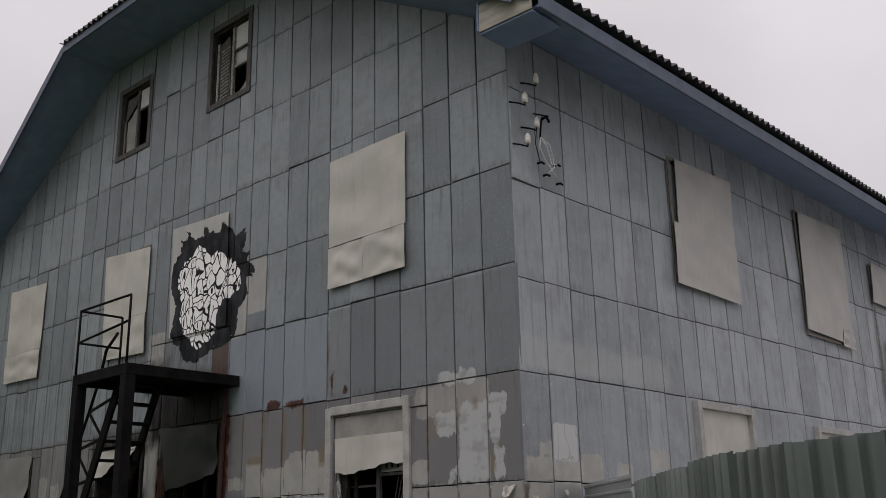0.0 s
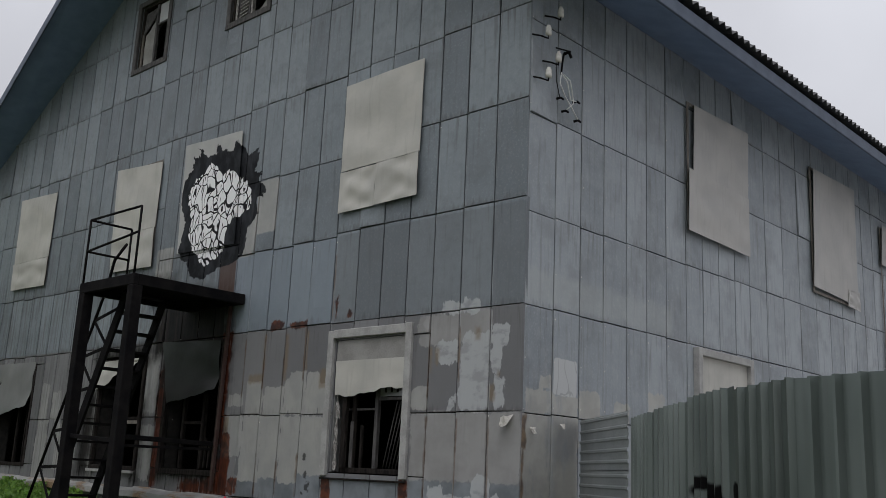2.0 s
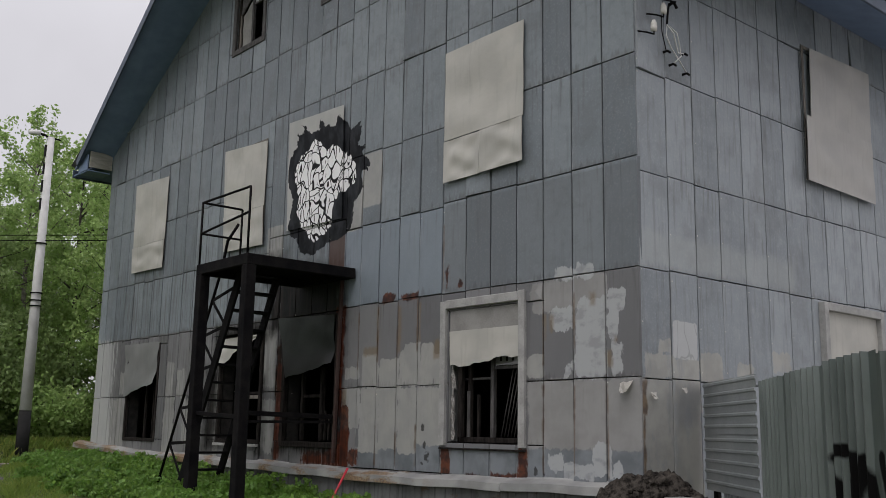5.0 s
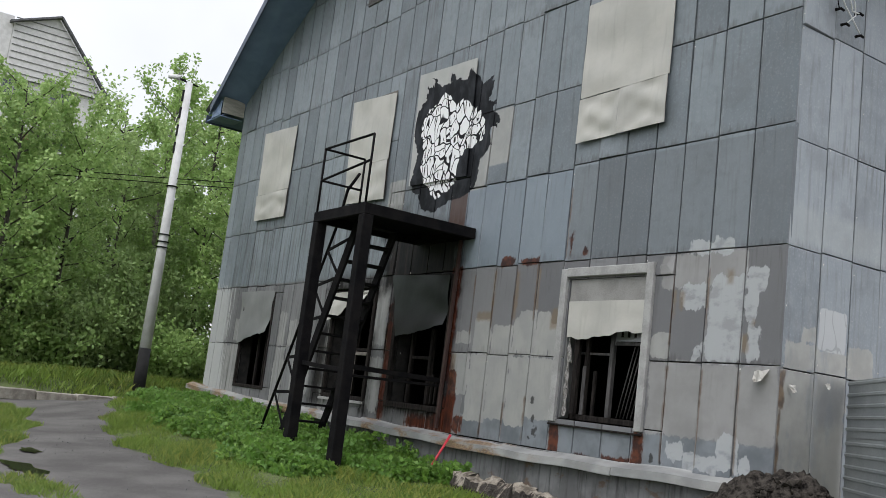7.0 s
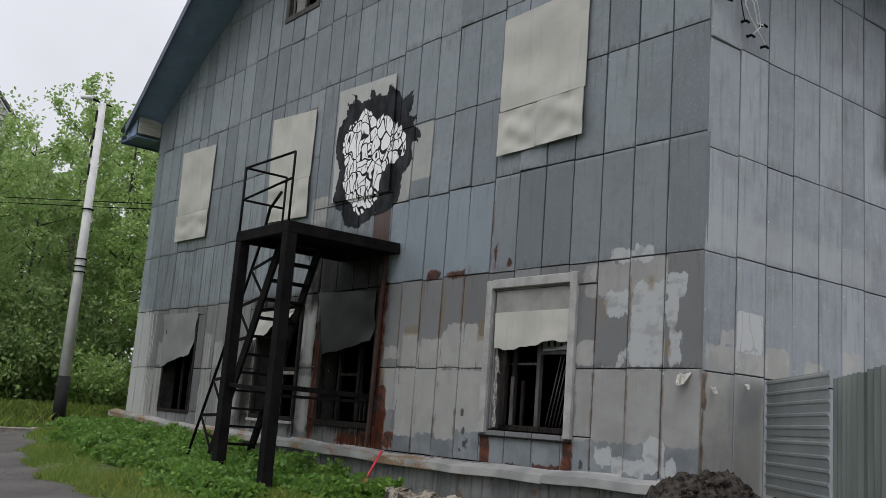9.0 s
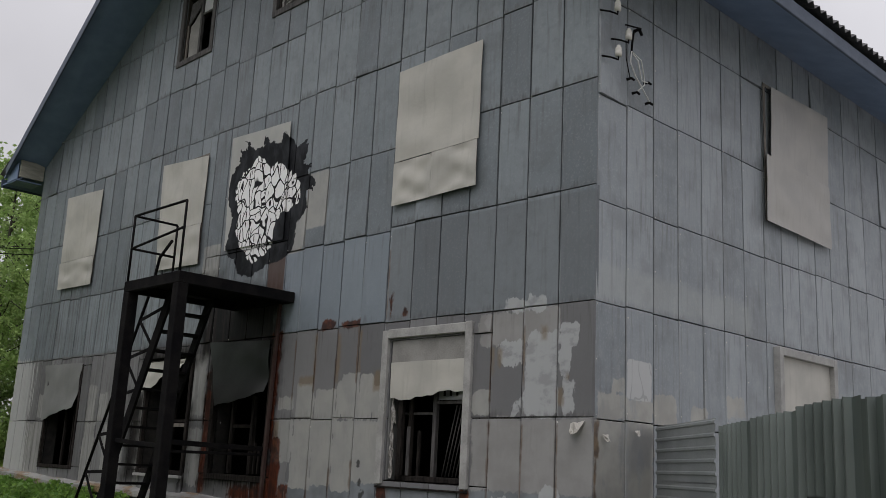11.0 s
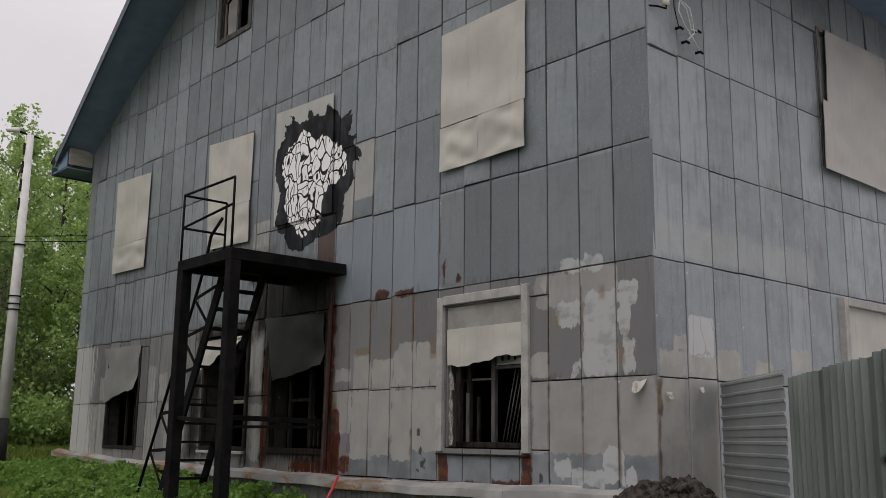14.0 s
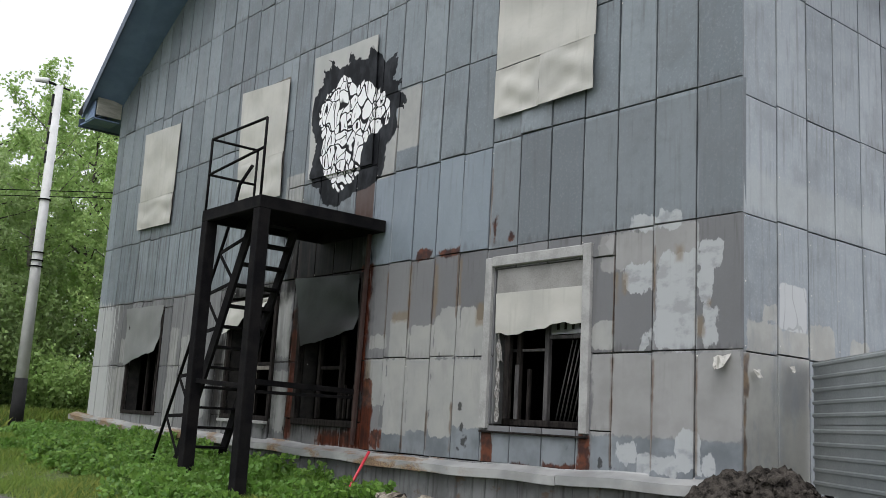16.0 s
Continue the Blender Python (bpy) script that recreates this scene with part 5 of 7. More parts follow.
def attic(name, hole, seed):
    """Deep wooden frame, a sash in two leaves: a hanging board or peeling leaf, and panes beside it."""
    u0, w0, u1, w1 = hole
    lattice = seed % 2 == 0
    root = win(name, "old wooden attic window with peeling paint and broken panes", (u0 + u1) / 2, w0)
    window_frame_parts(root, u0 - 0.11, w0 - 0.08, u1 + 0.11, w1 + 0.10, on_gable, -0.02, 0.035, 0.11, M_ATTIC)
    window_frame_parts(root, u0 + 0.005, w0 + 0.005, u1 - 0.005, w1 - 0.005, on_gable, -0.12, -0.025, 0.05, M_DARKWOOD, "sash_frame")
    mid, hi, low = u0 + 0.50 * (u1 - u0), w0 + 0.64 * (w1 - w0), w0 + 0.42 * (w1 - w0)
    bars(root, "mullion", [(mid - 0.03, w0 + 0.056, mid + 0.03, w1 - 0.056, -0.10, -0.04)], on_gable, M_PEEL if lattice else M_ATTIC)
    bars(root, "glazing_bar", [(mid + 0.031, hi - 0.02, u1 - 0.056, hi + 0.02, -0.10, -0.05)], on_gable, M_ATTIC)
    # upper pane carries its sky reflection as plain white colour
    part("pane", box_bm(mid + 0.031, 0.08, hi + 0.021, u1 - 0.056, 0.084, w1 - 0.056), M_SKY_PANE, root, "pane coloured white like the sky it reflects")
    if lattice:
        bars(root, "glazing_bar", [(mid + 0.031, low - 0.02, u1 - 0.12, low + 0.02, -0.10, -0.05)], on_gable, M_PEEL)
        part("pane", box_bm(mid + 0.031, 0.085, low + 0.021, u1 - 0.12, 0.089, hi - 0.021), M_GLASS, root)
        part("casement", sheet_me("casement", [(u1 - 0.13, w0 + 0.12), (u1 - 0.056, w0 + 0.06), (u1 - 0.056, hi - 0.03), (u1 - 0.11, hi - 0.03)], on_gable, -0.09, 0.03, M_PEEL, seed, 0.012, 4, 12, 0.006), None, root)
        part("broken_pane", sheet_me("broken_pane", [(mid + 0.12, w0 + 0.05), (u1 - 0.06, w0 + 0.06), (u1 - 0.10, w0 + 0.26), (mid + 0.25, w0 + 0.13)], on_gable, -0.07, 0.006, M_DULLB, 7, 0.0, 6, 6, 0.004), None, root)
        part("open_leaf", sheet_me("open_leaf", [(u0 + 0.06, w0 + 0.03), (mid - 0.05, w0 + 0.06), (mid - 0.09, w1 - 0.20), (u0 + 0.16, w1 - 0.28)], on_gable, -0.06, 0.02, M_ATTIC, seed, 0.02, 8, 10, 0.012), None, root)
        for k in range(15):
            z = w0 + 0.10 + 0.066 * k
            part("flake", bar_bm((u0 + 0.20 + 0.008 * (k % 3), 0.034, z), (mid - 0.10 + 0.006 * k % 0.03, 0.030, z + 0.028), 0.012, 0.026, 0.003), M_PEEL, root)
        bars(root, "leaf_stile", [(u0 + 0.09, w0 + 0.06, u0 + 0.15, w1 - 0.25, -0.036, -0.02)], on_gable, M_PEEL)
    else:
        part("hanging_board", sheet_me("hanging_board", [(u0 + 0.10, w0 + 0.04), (mid - 0.05, w0 + 0.05), (mid - 0.04, hi + 0.12), (u0 + 0.12, hi - 0.12)], on_gable, -0.09, 0.02, M_DULLB, seed, 0.0, 8, 10, 0.010), None, root)
        part("hanging_board", sheet_me("hanging_board", [(u0 + 0.08, hi - 0.12), (mid - 0.05, hi + 0.16), (mid + 0.06, w1 - 0.12), (u0 + 0.14, w1 - 0.16)], on_gable, -0.055, 0.02, M_ATTIC, seed + 2, 0.0, 8, 8, 0.016), None, root)
        bars(root, "leaf_stile", [(u0 + 0.06, w0 + 0.06, u0 + 0.10, hi - 0.10, -0.06, -0.03)], on_gable, M_FRAME)


attic("window_5", GABLE_HOLES["a1"], 3)
attic("window_6", GABLE_HOLES["a2"], 4)

# side wall, ground floor: two boarded windows above the fence
for nm, y0, y1, wt, lab in (("window_7", 4.0, 5.78, 3.38, "boarded side window in a pale wooden frame"), ("window_8", 8.2, 9.9, 3.28, "boarded side window, only its top above the fence")):
    root = win(nm, lab, (y0 + y1) / 2, 1.3, on_side)
    window_frame_parts(root, y0, 1.3, y1, wt, on_side, -0.01, 0.09, 0.11, M_WHITE)
    part("board", sheet_me("board", [(y0 + 0.11, 1.41), (y1 - 0.11, 1.41), (y1 - 0.11, wt - 0.11), (y0 + 0.11, wt - 0.11)], on_side, -0.002, 0.01, M_COVER, 101, 0, 8, 10, 0.006), None, root)


# ---------------------------------------------------------------- steel fire stair
def fire_stair():
    root = empty("fire_stair", -6.6, -1, 0.3)
    tagged(root, "black steel fire stair with landing and tube railing", "staircase")
    x0, x1, y0, z = -7.08, -5.50, -1.95, 4.0

    def p(name, bm, mat=M_STEEL, label=""):
        return part(name, bm, mat, root, label)

    # landing: frame and plate with an opening above the flight
    p("landing_beam", box_bm(x0, y0, z - 0.16, x1, y0 + 0.08, z, 0.006))
    p("landing_beam", box_bm(x0, y0 + 0.081, z - 0.16, x0 + 0.08, -0.03, z, 0.006))
    p("landing_beam", box_bm(x1 - 0.08, y0 + 0.081, z - 0.16, x1, -0.03, z, 0.006))
    p("landing_beam", box_bm(x0 + 0.081, -0.11, z - 0.16, x1 - 0.081, -0.03, z, 0.006))
    p("landing_plate", box_bm(x0 + 0.081, y0 + 0.081, z - 0.03, x1 - 0.081, -0.112, z + 0.004))
    # posts
    for x in (x0 + 0.08, x1 - 0.08):
        p("post", box_bm(x - 0.08, y0 + 0.0, 0.1, x + 0.08, y0 + 0.16, z - 0.161, 0.008))
    p("tie_bar", bar_bm((x0 + 0.17, y0 + 0.08, 1.72), (x1 - 0.17, y0 + 0.08, 1.66), 0.04, 0.06))
    p("tie_bar", bar_bm((x1 - 0.08, y0 + 0.165, 1.72), (x1 - 0.45, -0.05, 1.70), 0.04, 0.07))
    p("tie_bar", bar_bm((x1 - 0.08, y0 + 0.165, 1.60), (x1 - 0.45, -0.05, 1.62), 0.03, 0.04))
    # flight
    ya, yb = -1.46, -0.80
    top, bot = Vector((-6.55, 0, 3.9)), Vector((-8.32, 0, 0.30))
    for y in (ya, yb):
        p("stringer", bar_bm(top + Vector((0, y, 0)), bot + Vector((0, y, 0)), 0.045, 0.16))
    n = 13
    for i in range(n):
        c = bot.lerp(top, (i + 0.9) / n)
        p("tread", box_bm(c.x - 0.10, ya + 0.024, c.z - 0.015, c.x + 0.10, yb - 0.024, c.z + 0.02, 0.003))
    # handrail with zig-zag web on the outer stringer
    off = Vector((-0.66, 0, 0.30))
    ra, rb = Vector((-7.14, ya - 0.02, 4.0)), bot + off + Vector((0.0, ya, 0))
    p("handrail", tube_bm([rb, ra, ra + Vector((0.14, 0, 0.44)), ra + Vector((0.46, 0, 0.66))], 0.024))
    m = 11
    for i in range(m):
        t0, t1 = i / m * 0.92 + 0.02, (i + 1) / m * 0.92 + 0.02
        s = Vector((0, ya, 0))
        a = (bot.lerp(top, t0) + s) if i % 2 else rb.lerp(ra, t0)
        b = rb.lerp(ra, t1) if i % 2 else (bot.lerp(top, t1) + s)
        p("web_bar", bar_bm(a, b, 0.014, 0.05, 0.002))
    # railing of the landing
    r = 0.018
    c0, c1, c2 = Vector((x0 + 0.03, y0 + 0.03, z)), Vector((x1 - 0.06, y0 + 0.03, z)), Vector((x0 + 0.03, -1.22, z))
    up = Vector((0, 0, 1.0))
    for c in (c0, c1, c2):
        p("rail_post", tube_bm([c, c + up], r))
    p("top_rail", tube_bm([c0 + up, c1 + up], r))
    p("top_rail", tube_bm([c0 + up, c2 + up], r))
    p("mid_rail", tube_bm([c0 + up * 0.5, c1 + up * 0.62], r))
    p("mid_rail", tube_bm([c0 + up * 0.5, c2 + up * 0.5], r))
    p("side_post", bar_bm((-5.9, -0.06, 1.0), (-5.82, -0.06, 3.84), 0.05, 0.05), M_RUSTY)


fire_stair()


# ---------------------------------------------------------------- fence of profiled sheets
def profiled(name, a, b, z0, z1, vertical=True, pitch=0.115, depth=0.02, mat=None, ragged=0.0):
    """One trapezoid-profiled sheet between plan points a and b."""
    a, b = Vector((*a, 0)), Vector((*b, 0))
    d = (b - a)
    ln = d.length
    d.normalize()
    nrm = Vector((d.y, -d.x, 0))
    prof = []
    run = ln if vertical else (z1 - z0)
    s = 0.0
    while s < run:
        for f, h in (((0.0, 0), (0.72, 0), (0.80, 1), (0.92, 1)) if vertical else ((0.0, 0), (0.62, 0), (0.72, 1), (0.90, 1))):
            if s + f * pitch < run:
                prof.append((s + f * pitch, h * depth))
        s += pitch
    prof.append((run, 0.0))
    vs, fs = [], []
    for layer in (0.0, -0.004):
        for (s, h) in prof:
            if vertical:
                for z in (z0, z1):
                    zz = z + (0.004 * math.sin(s * 40) if z == z1 else 0)
                    q = a + d * s + nrm * (h + layer)
                    vs.append((q.x, q.y, zz))
            else:
                for e in (0.0, 1.0):
                    j = ragged * math.sin(s * 23) * (1 if e else 0)
                    q = a + d * (ln * e + j) + nrm * (h + layer)
                    vs.append((q.x, q.y, z0 + s))
    n = len(prof) * 2
    for i in range(len(prof) - 1):
        k = i * 2
        fs += [(k, k + 2, k + 3, k + 1), (n + k + 1, n + k + 3, n + k + 2, n + k), (k + 1, k + 3, n + k + 3, n + k + 1), (k, n + k, n + k + 2, k + 2)]
    fs += [(0, 1, n + 1, n), (n - 2, 2 * n - 2, 2 * n - 1, n - 1)]
    return mesh(name, vs, fs, mat or M_GALV)


def fence():
    root = empty("fence", 3, -1.6, 0)
    tagged(root, "fence of galvanised profiled steel sheets, sprayed with black paint", "fence")
    a, b = Vector((0.03, 1.12)), Vector((1.53, -0.2))
    for k in range(2):
        z0 = 0.90 + 0.62 * k
        part("sheet", profiled("sheet", a, b, z0, 1.53 + 0.62 * k if k == 0 else 2.12, False, 0.118, 0.014, None, 0.012), None, root, "sheet laid with its ribs lying flat")
    part("sheet", profiled("sheet", a.lerp(b, 0.3) + Vector((0.0, 0.06)), b + Vector((0, 0.06)), -0.05, 0.93), None, root)
    pts = [(1.57, -0.18, 2.03), (2.33, -1.03, 2.04), (3.1, -1.83, 2.05), (3.9, -2.66, 2.07), (4.55, -3.2, 2.05), (5.22, -3.42, 2.05), (5.9, -3.5, 2.22), (6.9, -3.6, 2.22), (8.1, -3.7, 2.22), (9.3, -3.8, 2.22), (10.5, -3.9, 2.22)]
    for (x0, y0, zt), (x1, y1, z2) in zip(pts, pts[1:]):
        part("sheet", profiled("sheet", (x0, y0), (x1, y1), -0.05, z2, True, 0.17, 0.045, M_GALVD), None, root)
    for t in (0.05, 0.5, 0.97):
        q = a.lerp(b, t)
        part("fence_post", box_bm(q.x + 0.03, q.y + 0.05, -0.1, q.x + 0.09, q.y + 0.11, 1.95), M_STEEL, root)
    for (x0, y0, zt) in pts[2::2]:
        part("fence_post", box_bm(x0 + 0.02, y0 + 0.05, -0.1, x0 + 0.08, y0 + 0.11, 1.95), M_STEEL, root)


fence()


# ---------------------------------------------------------------- insulators and cut cables by the corner
def insulator(y, z, label="white porcelain insulator on an iron bracket"):
    root = empty("insulator", 0.0, y, z)
    tagged(root, label, "insulator", "insulators on the side wall")
    part("bracket", tube_bm([(0.0, y - 0.15, z + 0.0), (0.10, y - 0.10, z - 0.03), (0.14, y, z - 0.04), (0.14, y, z + 0.02)], 0.011, n=6), M_STEEL, root)
    b = bmesh.new()
    prof = [(0.0, 0.0), (0.038, 0.0), (0.042, 0.05), (0.036, 0.065), (0.04, 0.08), (0.034, 0.11), (0.02, 0.118), (0.024, 0.135), (0.0, 0.14)]
    rings = []
    for r, h in prof:
        rings.append([b.verts.new((0.14 + r * math.cos(k * math.tau / 12), y + r * math.sin(k * math.tau / 12), z + h)) for k in range(12)] if r > 0 else [b.verts.new((0.14, y, z + h))])
    for p, q in zip(rings, rings[1:]):
        for k in range(12):
            if len(p) == 1:
                b.faces.new((p[0], q[(k + 1) % 12], q[k]))
            elif len(q) == 1:
                b.faces.new((p[k], p[(k + 1) % 12], q[0]))
            else:
                b.faces.new((p[k], p[(k + 1) % 12], q[(k + 1) % 12], q[k]))
    for f in b.faces:
        f.smooth = True
    bmesh.ops.recalc_face_normals(b, faces=b.faces[:])
    part("porcelain", b, M_PORC, root)


for y, z in ((0.16, 6.81), (0.18, 6.25), (0.38, 6.53), (0.41, 7.16)):
    insulator(y, z)


def cut_cables():
    root = empty("cut_cables", 0.05, 0.7, 6.2)
    tagged(root, "pale cables cut off with black clamp ends", "cable")
    part("bracket", bar_bm((0.05, 0.44, 6.77), (0.07, 0.74, 6.82), 0.015, 0.018), M_STEEL, root)
    part("hood", tube_bm([(0.07, 0.60, 6.74), (0.08, 0.68, 6.79), (0.07, 0.75, 6.74)], 0.022, 0.018, 8), M_STEEL, root)
    part("conduit", tube_bm([(0.06, 0.60, 6.74), (0.06, 0.57, 6.6), (0.06, 0.55, 6.44)], 0.013, n=8), M_STEEL, root)
    part("conduit", tube_bm([(0.06, 0.44, 6.60), (0.05, 0.46, 6.35), (0.05, 0.54, 6.12)], 0.006, n=6), M_STEEL, root)
    for ends in ([(0.07, 0.54, 6.46), (0.09, 0.49, 6.30), (0.08, 0.60, 6.17), (0.07, 0.77, 6.06), (0.07, 0.91, 5.94)],
                 [(0.07, 0.55, 6.46), (0.11, 0.68, 6.38), (0.10, 0.74, 6.24), (0.08, 0.80, 6.12), (0.07, 0.66, 5.99)],
                 [(0.07, 0.56, 6.44), (0.10, 0.63, 6.36), (0.09, 0.72, 6.14), (0.07, 0.87, 6.17)]):
        part("cable", tube_bm(ends, 0.008, n=6), M_WIRE, root)
    for y, z in ((0.89, 6.17), (0.65, 5.97), (0.92, 5.92), (0.54, 6.11)):
        part("clamp", tube_bm([(0.03, y - 0.04, z - 0.01), (0.07, y, z + 0.01), (0.08, y + 0.045, z - 0.005)], 0.018, 0.014, 6), M_STEEL, root)


cut_cables()


# scraps of bent metal at the corner
def scrap(x, y, z, s, along, seed):
    """A torn flap of thin sheet, creased and bent away from the wall."""
    r = np.random.default_rng(seed)
    b = bmesh.new()
    grid = []
    for j in range(4):
        for i in range(5):
            u = s * (i / 4 - 0.5) * (1.0 - 0.18 * j)
            w = s * (0.30 - 0.22 * j + 0.10 * i / 4) + r.uniform(-0.06, 0.06) * s
            d = 0.02 + s * (0.12 * j + r.uniform(-0.10, 0.10)) * (1 if j else 0.1)
            grid.append(b.verts.new((x + u, y - d, z + w) if along == 0 else (x + d, y + u, z + w)))
    for j in range(3):
        for i in range(4):
            b.faces.new((grid[j * 5 + i], grid[j * 5 + i + 1], grid[j * 5 + i + 6], grid[j * 5 + i + 5]))
    bmesh.ops.solidify(b, geom=b.faces[:], thickness=0.003)
    tagged(part("metal_scrap", b, M_PORC), "small bent scrap of bright metal on the wall", "scrap", "scraps at the corner")


scrap(-0.20, -0.01, 2.03, 0.19, 0, 3)
scrap(0.01, 0.16, 1.94, 0.12, 1, 5)
scrap(0.01, 0.74, 2.02, 0.09, 1, 6)


# ---------------------------------------------------------------- soil heap, broken slab, concrete block, red stake
def heap(name, cx, cy, rx, ry, h, mat, label, cat, seed, n=80, peaked=False):
    r = np.random.default_rng(seed)
    off = Vector(r.uniform(0, 50, 3))
    vs, fs = [], []
    for j in range(n):
        for i in range(n):
            u, v = i / (n - 1) * 2 - 1, j / (n - 1) * 2 - 1
            x, y = cx + u * rx, cy + v * ry
            d = math.hypot(u, v)
            k = max(0.0, 1 - d ** 1.25) ** 1.25 if peaked else max(0.0, 1 - d * d)
            nz = noise.fractal(Vector((x * 2.2, y * 2.2, 0)) + off, 1.0, 2.0, 5)
            nz2 = noise.noise(Vector((x * 6, y * 6, 0)) + off) + 0.8 * abs(noise.noise(Vector((x * 13, y * 13, 3)) + off)) + 0.5 * abs(noise.noise(Vector((x * 31, y * 31, 7)) + off))
            z = gz(x, y) - 0.06 + (h * k ** 0.8) * (1 + (0.15 if peaked else 0.35) * nz) + 0.085 * nz2 * min(1, k * 4)
            vs.append((x, min(y, -0.03) if x < 0.02 else y, z))
    for j in range(n - 1):
        for i in range(n - 1):
            fs.append((j * n + i, j * n + i + 1, (j + 1) * n + i + 1, (j + 1) * n + i))
    tagged(new(name, mesh(name, vs, fs, mat)), label, cat, kind="stuff")


heap("soil_heap", 0.55, -0.52, 1.62, 0.78, 0.98, M_SOIL, "heap of dark dug soil at the corner of the house", "soil", 3, 130, True)
heap("soil_bank", -1.2, -1.42, 2.2, 0.62, 0.16, M_SOIL, "low bank of dug soil along the wall", "soil", 8)


def clods():
    """Loose lumps of soil and stones over the heap and bank."""
    r = np.random.default_rng(9)
    b = bmesh.new()
    for i in range(760):
        if i < 560:
            a, d = r.uniform(0, math.tau), r.uniform(0, 1) ** 0.5
            x, y = 0.66 + math.cos(a) * d * 1.2, -0.52 + math.sin(a) * d * 0.56
            z = float(gz(x, y)) - 0.05 + 0.98 * max(0, 1 - (d * 0.72) ** 1.25)
        else:
            x = r.uniform(-3.2, 1.0)
            y = -1.3 + r.normal(0, 0.35)
            z = float(gz(x, y)) + 0.14 * max(0.1, 1 - ((x + 1.2) / 2.2) ** 2 - ((y + 1.42) / 0.62) ** 2)
        if y > -0.06 and x < 0.05:
            continue
        s = r.uniform(0.012, 0.05) if i % 9 else r.uniform(0.05, 0.085)
        v = bmesh.ops.create_icosphere(b, subdivisions=1, radius=s, matrix=pose(x, y, z, *r.uniform(0, 360, 3)) @ Matrix.Diagonal((1, r.uniform(0.6, 1), r.uniform(0.5, 0.9), 1)))
        for q in v["verts"]:
            q.co += Vector(noise.noise_vector(q.co * 30)) * s * 0.45
    ob = part("soil_clods", b, M_SOIL)
    tagged(ob, "loose clods of dark soil and small stones", "soil", kind="stuff")


clods()


def broken_slab():
    """Crumbling edge of an old slab, in three lengths, pale on top and dark with soil below."""
    root = empty("broken_slab", -2.3, -1.05, 0.2)
    tagged(root, "broken pale slab edge of an old pavement in the soil", "slab")
    for k, (xa, xb) in enumerate(((-3.95, -2.72), (-2.69, -1.72), (-1.69, -0.72))):
        vs, fs, n, m = [], [], 46, 7
        for i in range(n + 1):
            x = xa + (xb - xa) * i / n
            y = float(np.interp(x, (-3.9, -1.9, -0.7), (-1.0, -1.05, -1.2)))
            zt = float(np.interp(x, (-3.9, -1.9, -0.7), (0.57, 0.53, 0.42)))
            end = min(1.0, 6.0 * min(i, n - i) / n + 0.35)
            for dy, dz in ((-0.10, -0.42), (-0.13, -0.16), (-0.12, -0.05), (-0.05, 0.0), (0.05, 0.0), (0.11, -0.06), (0.12, -0.40)):
                q = Vector((x, y + dy * end, zt + dz))
                o = Vector(noise.noise_vector(q * 4.0)) * 0.05 + Vector(noise.noise_vector(q * 15.0)) * 0.05
                vs.append(q + o)
        for i in range(n):
            for c in range(m):
                fs.append((i * m + c, i * m + (c + 1) % m, (i + 1) * m + (c + 1) % m, (i + 1) * m + c))
        fs += [tuple(range(m - 1, -1, -1)), tuple(range(n * m, n * m + m))]
        part("slab_piece", mesh("slab_piece", vs, fs, M_SLAB), None, root)


broken_slab()
tagged(part("concrete_block", box_bm(0.99, -1.03, -0.1, 1.37, -0.74, 0.93, 0.02), M_CONC), "grey concrete block standing in the soil", "concrete block")
tagged(part("red_stake", tube_bm([(-5.42, -0.55, 0.2), (-5.40, -0.42, 0.45), (-5.3, -0.2, 0.95)], 0.016, 0.02, 6), M_RED), "thin red stake leaning on the wall", "stake")


# ---------------------------------------------------------------- street lamp
def street_lamp():
    bx, by = -19.9, -0.2
    z0 = float(gz(bx, by)) - 0.1
    root = empty("street_lamp", bx, by, z0)
    tagged(root, "pale concrete lamp pole with a black tarred foot", "street lamp")
    part("tarred_foot", tube_bm([(bx, by, z0), (bx, by, 1.86)], 0.17, 0.16, 12), M_TAR, root)
    part("pole", tube_bm([(bx, by, 1.865), (bx, by, 5.0), (bx, by, 9.3)], 0.155, 0.10, 12), M_POLE, root)
    # black boxes on the shaft draw the shade inside its recesses
    for z in (8.9, 8.4, 7.9, 7.4):
        part("recess", box_bm(bx - 0.02, by - 0.145, z - 0.16, bx + 0.03, by - 0.09, z + 0.16), M_TAR, root)
    for z in (4.6, 4.75, 4.95, 6.3):
        b = tube_bm([(bx, by, z), (bx, by, z + 0.03)], 0.16, 0.16, 12)
        part("strap", b, M_STEEL, root)
    part("arm", tube_bm([(bx, by, 9.25), (bx - 0.06, by - 0.13, 9.36), (bx - 0.12, by - 0.28, 9.40)], 0.025, 0.02), M_STEEL, root)
    part("lamp_head", tube_bm([(bx - 0.11, by - 0.24, 9.40), (bx - 0.14, by - 0.32, 9.41), (bx - 0.20, by - 0.46, 9.40), (bx - 0.23, by - 0.54, 9.38)], 0.09, 0.05, 10), M_POLE, root)
    part("bracket", bar_bm((bx - 0.1, by + 0.3, 9.3), (bx + 0.1, by - 0.3, 9.3), 0.03, 0.04), M_STEEL, root)


street_lamp()


def overhead_wires():
    for k, (z, dz) in enumerate(((6.4, 0.5), (6.55, 0.4))):
        pts = []
        for i in range(25):
            t = i / 24
            pts.append((-19.9 - 9 * (t - 0.35) * 3, -0.2 - 26 * (t - 0.35), z + dz * 2 * (t - 0.35) ** 2))
        tagged(part("overhead_wire", tube_bm(pts, 0.012, n=5), M_STEEL), "thin dark overhead wire on the lamp pole", "wire", "overhead wires")


